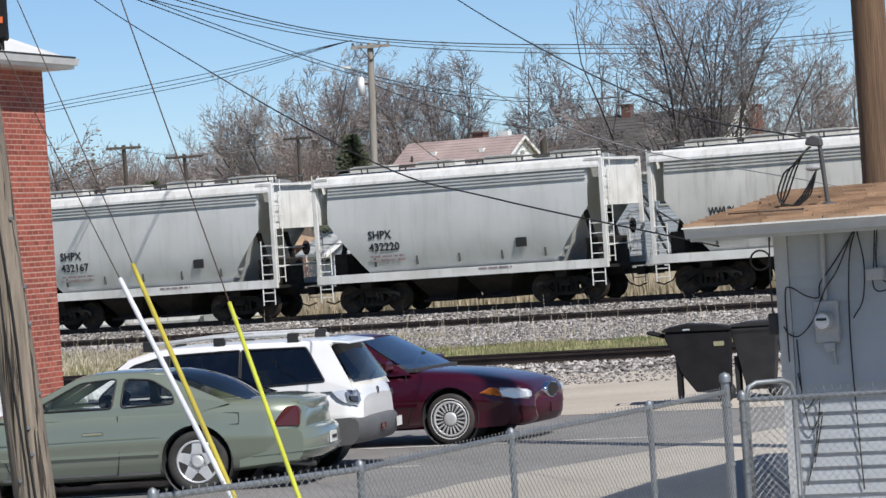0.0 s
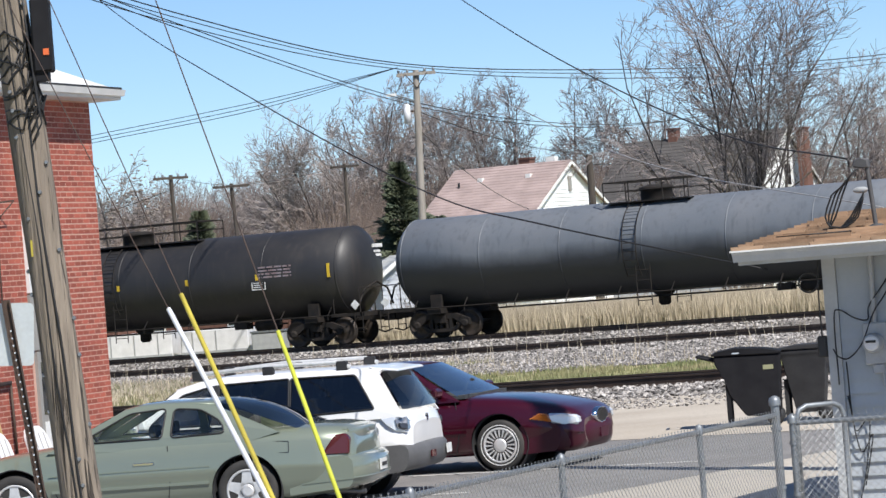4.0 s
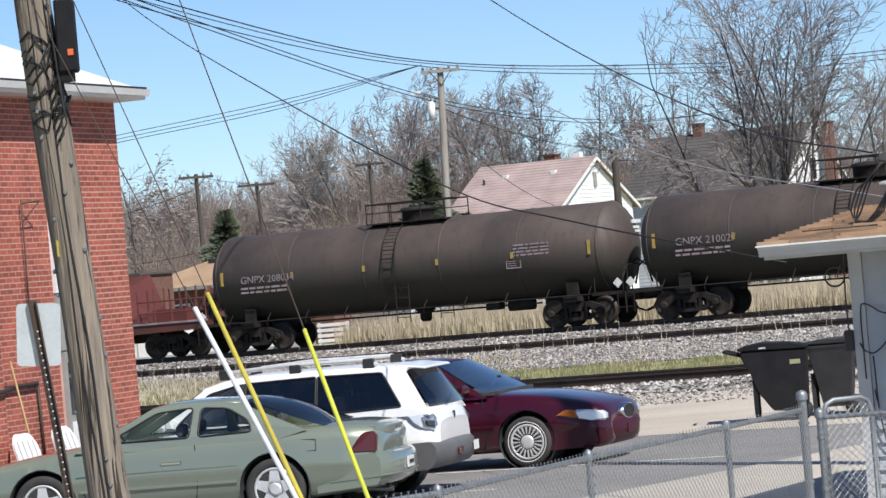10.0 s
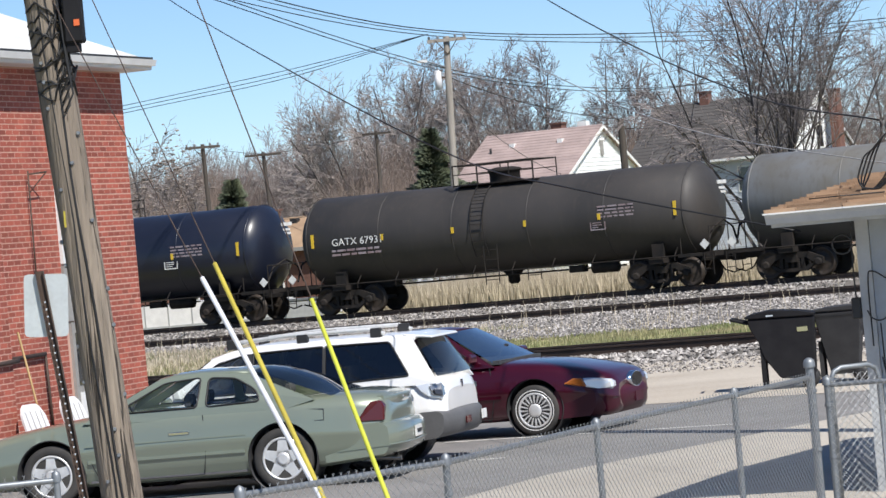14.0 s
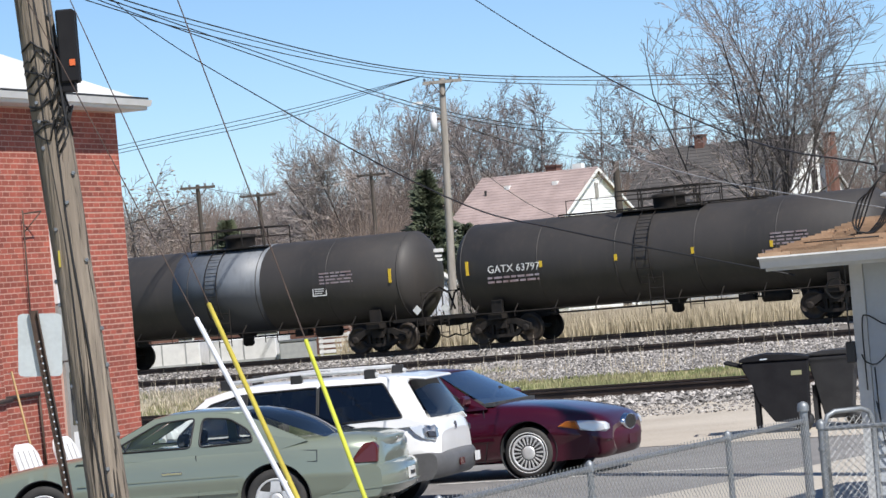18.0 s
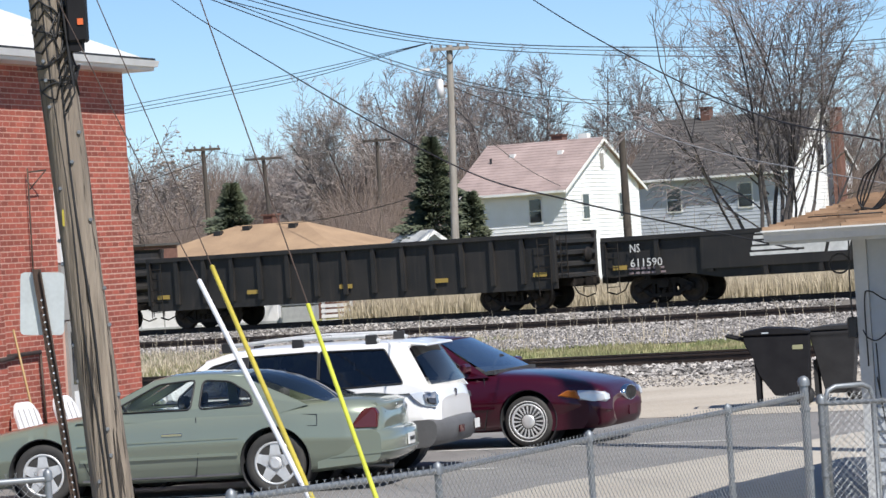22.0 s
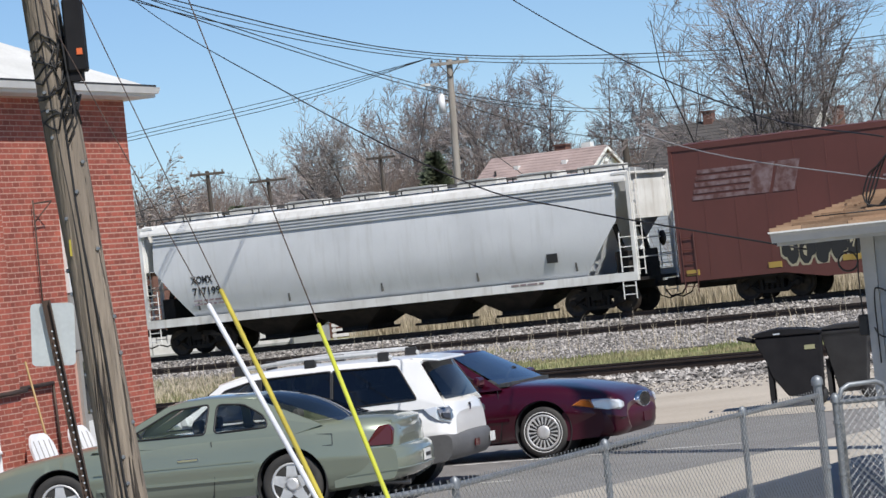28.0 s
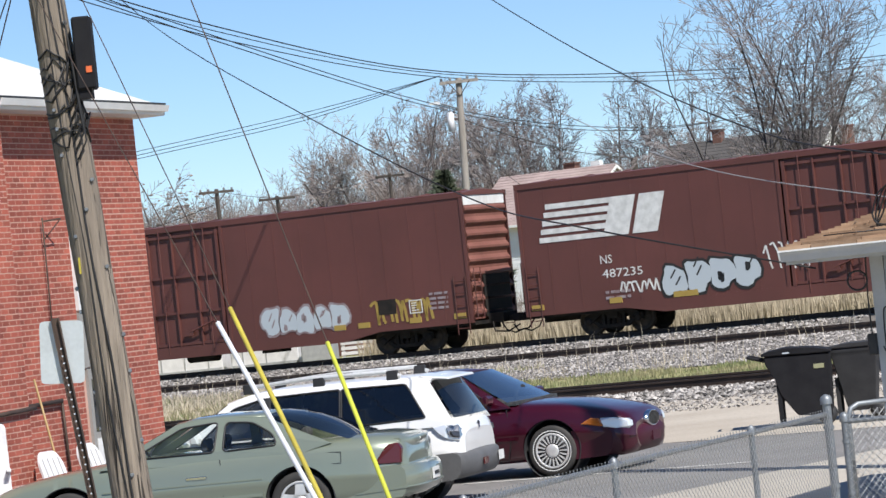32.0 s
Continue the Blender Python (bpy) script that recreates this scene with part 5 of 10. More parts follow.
def smooth_rows(rows, n):
    """n stations along x, eased between the given ones; each row is (x, ...)."""
    rows = sorted(rows)
    xs = np.array([r[0] for r in rows])
    k = len(rows)
    m = np.zeros((k, len(rows[0])))
    a = np.array(rows)
    for j in range(1, a.shape[1]):
        d = np.diff(a[:, j]) / np.diff(xs)
        m[0, j], m[-1, j] = d[0], d[-1]
        for i in range(1, k - 1):
            m[i, j] = 0 if d[i - 1] * d[i] <= 0 else 2 * d[i - 1] * d[i] / (d[i - 1] + d[i])
    out = []
    for x in np.linspace(xs[0], xs[-1], n):
        i = min(max(int(np.searchsorted(xs, x)) - 1, 0), k - 2)
        h = xs[i + 1] - xs[i]
        t = (x - xs[i]) / h
        b = ((1 + 2 * t) * (1 - t) ** 2, t * (1 - t) ** 2, t * t * (3 - 2 * t), t * t * (t - 1))
        out.append((x, *(b[0] * a[i, j] + b[1] * h * m[i, j] + b[2] * a[i + 1, j] + b[3] * h * m[i + 1, j] for j in range(1, a.shape[1]))))
    return out


def car_shell(rows, n=64):
    """Lower body. Rows: x, bottom z, top z, half width, shoulder z."""
    bm = nbm()
    rings = []
    for x, zb, zt, w, zs in smooth_rows(rows, n):
        half = [(0.0, zb), (w * 0.80, zb), (w * 0.905, zb + 0.05), (w * 0.955, zb + 0.17), (w, zs * 0.72 + zb * 0.28), (w * 0.972, zs), (w * 0.945, zs + (zt - zs) * 0.45), (w * 0.90, zs + (zt - zs) * 0.80), (w * 0.72, zt - 0.004), (w * 0.4, zt + 0.012), (0.0, zt + 0.016)]
        dense = []
        for q_, ((ya, za), (yb, zb_)) in enumerate(zip(half, half[1:])):
            m = 5 if 1 < q_ < 5 else 1
            dense += [(ya + (yb - ya) * q / m, za + (zb_ - za) * q / m) for q in range(m)]
        half = dense + [half[-1]]
        pts = half + [(-y, z) for y, z in half[-2:0:-1]]
        rings.append([bm.verts.new((x, y, z)) for y, z in pts])
    k = len(rings[0])
    for a, b in zip(rings, rings[1:]):
        for i in range(k):
            bm.faces.new((a[i], b[i], b[(i + 1) % k], a[(i + 1) % k])).smooth = True
    cap(bm, rings[0])
    cap(bm, rings[-1][::-1])
    return bm


def cut_wells(ob, axles, r, zc):
    """Wheel openings through the sides of a body, their rims drawn to a true circle."""
    bm = nbm()
    bm.from_mesh(ob.data)
    for x in axles:
        gone = []
        for f in bm.faces:
            c = f.calc_center_median()
            if abs(c.y) > 0.5 and math.hypot(c.x - x, c.z - zc) < r:
                gone.append(f)
        bmesh.ops.delete(bm, geom=gone, context="FACES")
        for v in bm.verts:
            d = math.hypot(v.co.x - x, v.co.z - zc)
            if v.is_boundary and abs(v.co.y) > 0.5 and 0.02 < d < r + 0.12 and v.co.z > zc - 0.12:
                v.co.x, v.co.z = x + (v.co.x - x) * r / d, zc + (v.co.z - zc) * r / d
    bm.to_mesh(ob.data)
    bm.free()


def pane_poly(poly, yf, t, sy):
    """A flat polygon in x, z wrapped onto the cabin side, where yf(z) is the half width; t: outset."""
    return [(x, sy * (yf(z) + t), z) for x, z in poly]


def side_frame(outer, holes, yf, sy, material, parent, name="cabin_side", thick=0.035):
    bm = nbm()
    edges = []
    for loop in [outer] + holes:
        v = [bm.verts.new((x, 0, z)) for x, z in loop]
        edges += [bm.edges.new((v[i], v[(i + 1) % len(v)])) for i in range(len(v))]
    bmesh.ops.triangle_fill(bm, use_beauty=True, use_dissolve=False, edges=edges)
    geo = bmesh.ops.extrude_face_region(bm, geom=bm.faces[:])
    back = [g for g in geo["geom"] if isinstance(g, bmesh.types.BMVert)]
    bset = set(back)
    for v in bm.verts:
        v.co.y = sy * (yf(v.co.z) - (thick if v in bset else 0))
    return part(name, bm, material, parent)


def pane(poly3, material, parent, name, label=""):
    bm = nbm()
    bm.faces.new([bm.verts.new(p) for p in poly3])
    ob = part(name, bm, material, parent, label)
    ob.visible_shadow = False
    return ob


def round_poly(poly, r, n=4):
    """Rounds the corners of a polygon."""
    out = []
    k = len(poly)
    for i in range(k):
        p, a, b = Vector(poly[i]), Vector(poly[i - 1]), Vector(poly[(i + 1) % k])
        u, w = (a - p), (b - p)
        rr = min(r, u.length * 0.45, w.length * 0.45)
        p0, p1 = p + u.normalized() * rr, p + w.normalized() * rr
        for j in range(n + 1):
            t = j / n
            q = p0 * (1 - t) ** 2 + p * 2 * t * (1 - t) + p1 * t * t
            out.append((q.x, q.y))
    return out


def wheel(parent, x, y, r, w, kind, face):
    """A tyre with its wheel. face: +1 or -1, the side that looks out."""
    bm = nbm()
    s = face
    lathe(bm, [(-w / 2 * s, r * 0.62), (-w / 2 * s, r * 0.9), (-w * 0.4 * s, r * 0.985), (-w * 0.2 * s, r), (w * 0.2 * s, r), (w * 0.4 * s, r * 0.985), (w / 2 * s, r * 0.92), (w / 2 * s, r * 0.74), (w * 0.42 * s, r * 0.69)], "y", 36)
    ob = part("wheel", bm, TYRE, parent)
    ob.location = (x, y, r)
    ri = r * 0.70
    bm = nbm()
    if kind == "star":
        lathe(bm, [(w * 0.40 * s, ri), (w * 0.47 * s, ri), (w * 0.47 * s, ri * 0.90), (w * 0.25 * s, ri * 0.86), (w * 0.2 * s, ri * 0.86)], "y", 36)
        for i in range(5):
            a = math.pi / 2 + 2 * math.pi * i / 5
            c, sn = math.cos(a), math.sin(a)
            pts = [(-0.34, 0.10), (-0.24, 0.55), (-0.19, 0.93), (0.19, 0.93), (0.24, 0.55), (0.34, 0.10)]
            prism(bm, [(ri * (px * -sn + pz * c), ri * (px * c + pz * sn)) for px, pz in pts], min(w * 0.30 * s, w * 0.44 * s), max(w * 0.30 * s, w * 0.44 * s))
        lathe(bm, [(w * 0.3 * s, ri * 0.34), (w * 0.47 * s, ri * 0.30), (w * 0.50 * s, ri * 0.2)], "y", 16)
    else:
        lathe(bm, [(w * 0.36 * s, ri), (w * 0.48 * s, ri), (w * 0.46 * s, ri * 0.90), (w * 0.40 * s, ri * 0.86), (w * 0.40 * s, ri * 0.4), (w * 0.46 * s, ri * 0.36), (w * 0.5 * s, ri * 0.26), (w * 0.5 * s, 0.01)], "y", 36)
        for i in range(20):
            a = 2 * math.pi * i / 20
            c, sn = math.cos(a), math.sin(a)
            pts = [(-0.028, 0.44), (-0.05, 0.86), (0.05, 0.86), (0.028, 0.44)]
            prism(bm, [(ri * (px * -sn + pz * c), ri * (px * c + pz * sn)) for px, pz in pts], min(w * 0.39 * s, w * 0.475 * s), max(w * 0.39 * s, w * 0.475 * s))
        part("cover_dish", lathe(nbm(), [(w * 0.40 * s, ri * 0.88), (w * 0.425 * s, ri * 0.88), (w * 0.425 * s, ri * 0.44), (w * 0.40 * s, ri * 0.44)], "y", 36, caps=False), BLACK_TRIM, ob, "dark dish between the ribs")
    part("rim", bm, ALLOY, ob, "silver wheel")
    if kind != "star":
        part("whitewall", lathe(nbm(), [(w * 0.5 * s, r * 0.80), (w * 0.512 * s, r * 0.80), (w * 0.512 * s, r * 0.765), (w * 0.5 * s, r * 0.765)], "y", 36, caps=False), INK_WHITE, ob, "thin white ring on the tyre")
    bm = nbm()
    lathe(bm, [(-w * 0.3 * s, ri * 0.97), (w * 0.18 * s, ri * 0.97), (w * 0.19 * s, 0.02)], "y", 24)
    part("brake_disc", bm, BLACK_TRIM, ob)
    return ob


def curved_bumper(profile, half, bow, material, parent, label, n=18):
    """A bumper swept across the car: its profile (x, z) falls back towards the corners; bow > 0 at a nose."""
    bm = nbm()
    rows = []
    for i in range(n + 1):
        v = -1 + 2 * i / n
        back = bow * (0.35 * v * v + 0.65 * abs(v) ** 5)
        rows.append([bm.verts.new((x - back, v * half, z)) for x, z in profile])
    k = len(profile)
    for a, b in zip(rows, rows[1:]):
        for j in range(k):
            bm.faces.new((a[j], a[(j + 1) % k], b[(j + 1) % k], b[j])).smooth = True
    cap(bm, rows[0])
    cap(bm, rows[-1][::-1])
    return part("bumper", bm, material, parent, label)


def strip_on(parent, name, x0, x1, z0, z1, y, t, material, label=""):
    """A thin strip along a body side at half width y."""
    a, b = sorted((y, y + t))
    return part(name, box(nbm(), x0, x1, a, b, z0, z1), material, parent, label)


def seat(parent, x, y, z):
    bm = nbm()
    prism(bm, [(x - 0.32, z - 0.05), (x - 0.16, z - 0.05), (x - 0.24, z + 0.27), (x - 0.34, z + 0.27)], y - 0.23, y + 0.23)
    prism(bm, [(x - 0.37, z + 0.33), (x - 0.30, z + 0.32), (x - 0.29, z + 0.40), (x - 0.31, z + 0.46), (x - 0.37, z + 0.47), (x - 0.39, z + 0.41)], y - 0.11, y + 0.11)
    tube(bm, (x - 0.33, y, z + 0.28), (x - 0.34, y, z + 0.36), 0.02, n=5)
    return part("seat", bm, CABIN, parent, bevel=0.015)


def steering(parent, x, y, z):
    bm = nbm()
    pts = [(x + 0.10 * math.sin(radians(a)) * 0.6, y + 0.19 * math.cos(radians(a)), z + 0.17 * math.sin(radians(a))) for a in range(0, 361, 24)]
    path_tube(bm, pts, 0.017)
    tube(bm, (x, y, z), (x + 0.3, y, z - 0.12), 0.025, n=6)
    return part("steering_wheel", bm, BLACK_TRIM, parent)


def door_line(parent, pts, yside, material=None):
    """A dark shut line along points (x, z) on the side; yside: function of z."""
    bm = nbm()
    for (xa, za), (xb, zb) in zip(pts, pts[1:]):
        tube(bm, (xa, yside(za), za), (xb, yside(zb), zb), 0.006, n=4)
    return part("shut_line", bm, material or BLACK_TRIM, parent)


def cabin(car, paint, side_outer, holes, w0, w1, z0, z1, roof, front, rear, glass_side, glass_front, glass_rear, crown=0.03):
    """The upper body: two pillared sides, roof panel, windscreen and rear window."""
    def yf(z):
        t = min(1, max(0, (z - z0) / (z1 - z0)))
        return w0 + (w1 - w0) * (t ** 1.25)
    for sy in (-1, 1):
        side_frame(side_outer, holes, yf, sy, paint, car)
        for h in holes:
            pane(pane_poly(h, yf, -0.012, sy), glass_side, car, "window")
            bm = nbm()
            ring = pane_poly(h, yf, 0.002, sy)
            path_tube(bm, ring + ring[:1], 0.011, 4)
            part("window_seal", bm, BLACK_TRIM, car)
    # roof panel: rows of points from rear to front
    bm = nbm()
    rows = []
    for x, z in roof:
        w = yf(z)
        pts = [(-w, z - 0.004), (-w * 0.93, z + 0.014), (-w * 0.5, z + crown * 0.9), (0, z + crown), (w * 0.5, z + crown * 0.9), (w * 0.93, z + 0.014), (w, z - 0.004)]
        rows.append([bm.verts.new((x, y, zz)) for y, zz in pts] + [bm.verts.new((x, y, zz - 0.035)) for y, zz in pts[::-1]])
    for a, b in zip(rows, rows[1:]):
        for i in range(14):
            bm.faces.new((a[i], b[i], b[(i + 1) % 14], a[(i + 1) % 14])).smooth = i < 6
    bm.faces.new(rows[0])
    bm.faces.new(rows[-1][::-1])
    part("roof", bm, paint, car)
    for (xa, za), (xb, zb), g, nm in ((*front, glass_front, "windscreen"), (*rear, glass_rear, "rear_window")):
        bm = nbm()
        n, k = 6, 5
        grid = []
        for i in range(k + 1):
            t = i / k
            row = []
            for j in range(n + 1):
                v = -1 + 2 * j / n
                x = xa + (xb - xa) * t
                z = za + (zb - za) * t
                w = (yf(z) - 0.035)
                bow = (1 - v * v) * 0.07 * (1 if nm == "windscreen" else -1)
                row.append(bm.verts.new((x + bow, v * w, z + 0.012 + (0.0 if nm == "windscreen" else 0.075 * (1 - v * v) * math.sin(math.pi * min(1, t * 0.9))))))
            grid.append(row)
        for a, b in zip(grid, grid[1:]):
            for j in range(n):
                bm.faces.new((a[j], a[j + 1], b[j + 1], b[j])).smooth = True
        ob = part(nm, bm, g, car)
        ob.visible_shadow = False
    return yf


def set_by_wheel(ang, wheel_xy, local):
    c, s = math.cos(radians(ang)), math.sin(radians(ang))
    return pose(wheel_xy[0] - (c * local[0] - s * local[1]), wheel_xy[1] - (s * local[0] + c * local[1]), 0, 0, 0, ang)


def green_coupe():
    car = thing("coupe", set_by_wheel(168.0, (-1.92, 37.45), (-1.18, 0.80)), "sage green two-door coupe parked on the asphalt lot", "car")
    rows = [(-2.34, 0.40, 0.74, 0.66, 0.58), (-2.31, 0.32, 0.92, 0.75, 0.62), (-2.22, 0.27, 0.975, 0.80, 0.68), (-1.9, 0.24, 1.005, 0.885, 0.72), (-1.2, 0.20, 0.995, 0.92, 0.77), (0.0, 0.19, 0.975, 0.92, 0.77), (1.0, 0.19, 0.955, 0.915, 0.75), (1.6, 0.20, 0.895, 0.90, 0.70), (2.1, 0.20, 0.82, 0.87, 0.63), (2.4, 0.21, 0.745, 0.82, 0.56), (2.55, 0.25, 0.66, 0.70, 0.50)]
    body = part("body", car_shell(rows, 190), SAGE, car)
    cut_wells(body, (-1.14, 1.55), 0.400, 0.355)
    outer = [(1.14, 0.90), (0.25, 1.325), (-0.25, 1.355), (-0.76, 1.31), (-1.54, 0.97), (-1.2, 0.89), (0.0, 0.86)]
    h1 = round_poly([(0.78, 0.985), (0.20, 1.275), (-0.22, 1.305), (-0.19, 0.985)], 0.05)
    h2 = round_poly([(-0.29, 0.985), (-0.31, 1.297), (-0.62, 1.27), (-0.86, 1.13), (-0.92, 1.0)], 0.06)
    yf = cabin(car, SAGE, outer, [h1, h2], 0.86, 0.60, 0.90, 1.355, [(-0.80, 1.322), (-0.55, 1.34), (-0.2, 1.352), (0.1, 1.342), (0.27, 1.318)], ((1.10, 0.90), (0.26, 1.32)), ((-1.72, 0.985), (-0.80, 1.325)), GLASS_CLEAR, GLASS_CLEAR, GLASS_TINT)
    for sy in (-1, 1):
        y = 0.890 * sy
        door_line(car, [(-0.26, 0.90), (-0.27, 0.5), (-0.22, 0.24), (0.98, 0.24), (1.06, 0.45), (1.02, 0.88)], lambda z: sy * (0.917 - max(0, z - 0.61) * 0.17 - max(0, 0.61 - z) * 0.165))
        strip_on(car, "side_moulding", -0.72, 1.10, 0.455, 0.49, 0.892 * sy, 0.020 * sy, SAGE, "body-coloured rubbing strip")
        strip_on(car, "side_crease", -0.74, 1.12, 0.640, 0.652, 0.908 * sy, 0.012 * sy, SAGE)
        strip_on(car, "sill_trim", -0.72, 1.10, 0.235, 0.26, 0.835 * sy, 0.016 * sy, GREY_PLASTIC)
        bm = box(nbm(), -0.10, 0.14, min(y, y + 0.025 * sy), max(y, y + 0.025 * sy), 0.70, 0.735)
        part("door_handle", bm, CHROME, car, "chrome door handle", bevel=0.006)
        bm = nbm()
        prism(bm, [(0.62, 0.93), (0.72, 0.93), (0.74, 1.03), (0.66, 1.05)], min(sy * 0.84, sy * 1.06), max(sy * 0.84, sy * 1.06))
        part("wing_mirror", bm, SAGE, car, bevel=0.02)
        for x in (-1.14, 1.55):
            wheel(car, x, 0.775 * sy, 0.345, 0.215, "star", sy)
            bm = nbm()
            lathe(bm, [(sy * 0.42, 0.400), (sy * 0.885, 0.400), (sy * 0.885, 0.390), (sy * 0.42, 0.390)], "y", 30, (x, 0, 0.355))
            part("wheel_well", bm, BLACK_TRIM, car)
        # tail lamp wrapping round the corner
        bm = nbm()
        lens = [((x, sy * y, z), (x - 0.03, sy * 0.46, z)) for x, y, z in ((-2.29, 0.775, 0.672), (-2.00, 0.868, 0.68), (-2.05, 0.862, 0.75), (-2.10, 0.842, 0.82), (-2.16, 0.818, 0.89), (-2.26, 0.770, 0.90), (-2.30, 0.765, 0.84))]
        out, inn = ([bm.verts.new(q[e]) for q in lens] for e in (0, 1))
        for i in range(len(lens)):
            j = (i + 1) % len(lens)
            bm.faces.new((out[i], out[j], inn[j], inn[i]))
        bm.faces.new(out[::-1])
        bm.faces.new(inn)
        bmesh.ops.recalc_face_normals(bm, faces=bm.faces)
        part("tail_lamp", bm, LAMP_RED, car, "red wrap-around tail lamp", bevel=0.012)
        bm = nbm()
        prism(bm, [(2.30, 0.50), (2.44, 0.50), (2.36, 0.61), (2.16, 0.63)], min(0.50 * sy, 0.80 * sy), max(0.50 * sy, 0.80 * sy))
        part("headlamp", bm, LAMP_CLEAR, car, bevel=0.02)
    curved_bumper([(-2.305, 0.755), (-2.05, 0.755), (-2.05, 0.90), (-2.28, 0.945), (-2.345, 0.945), (-2.362, 0.925)], 0.67, -0.07, SAGE, car, "undercut trunk lid edge").name = "trunk_lid"
    curved_bumper([(-2.318, 0.672), (-2.05, 0.672), (-2.05, 0.748), (-2.318, 0.748)], 0.70, -0.08, LENS_GREY, car, "dull grey reflector strip").name = "reflector"
    curved_bumper([(-2.42, 0.31), (-1.75, 0.26), (-1.75, 0.645), (-2.36, 0.66), (-2.43, 0.645), (-2.475, 0.60), (-2.485, 0.52), (-2.48, 0.42), (-2.46, 0.35)], 0.846, -0.14, SAGE, car, "rear bumper")
    curved_bumper([(-2.492, 0.40), (-1.90, 0.37), (-1.90, 0.385), (-2.492, 0.418)], 0.854, -0.14, SAGE, car, "").name = "bumper_moulding"
    part("trunk_emblem", lathe(nbm(), [(-2.362, 0.022), (-2.33, 0.022)], "x", 10, (0, 0, 0.89)), CHROME, car)
    part("number_plate", box(nbm(), -2.505, -2.488, -0.15, 0.15, 0.44, 0.56), INK_WHITE, car)
    part("number_plate_bar", box(nbm(), -2.51, -2.506, -0.11, 0.11, 0.48, 0.52), INK_BLACK, car)
    part("exhaust", tube(nbm(), (-2.40, 0.55, 0.24), (-2.05, 0.55, 0.26), 0.03, n=10), MAST_STEEL, car)
    bm = nbm()
    for (xa, za), (xb, zb) in (((-1.44, 0.74), (-1.64, 0.74)), ((-1.64, 0.74), (-1.64, 0.86)), ((-1.64, 0.86), (-1.46, 0.87)), ((-1.46, 0.87), (-1.44, 0.74))):
        tube(bm, (xa, 0.885 - max(0, za - 0.74) * 0.2, za), (xb, 0.885 - max(0, zb - 0.74) * 0.2, zb), 0.004, n=4)
    part("fuel_flap", bm, BLACK_TRIM, car)
    for x, y in ((0.35, 0.38), (0.35, -0.38), (-0.62, 0.36), (-0.62, -0.36)):
        seat(car, x, y, 0.66)
    steering(car, 0.72, 0.38, 0.90)
    part("dashboard", prism(nbm(), [(0.78, 0.85), (1.1, 0.85), (1.05, 0.93), (0.80, 0.94)], -0.78, 0.78), CABIN, car)
    part("cabin_floor", box(nbm(), -1.5, 0.85, -0.75, 0.75, 0.885, 0.935), CABIN, car)
    return car


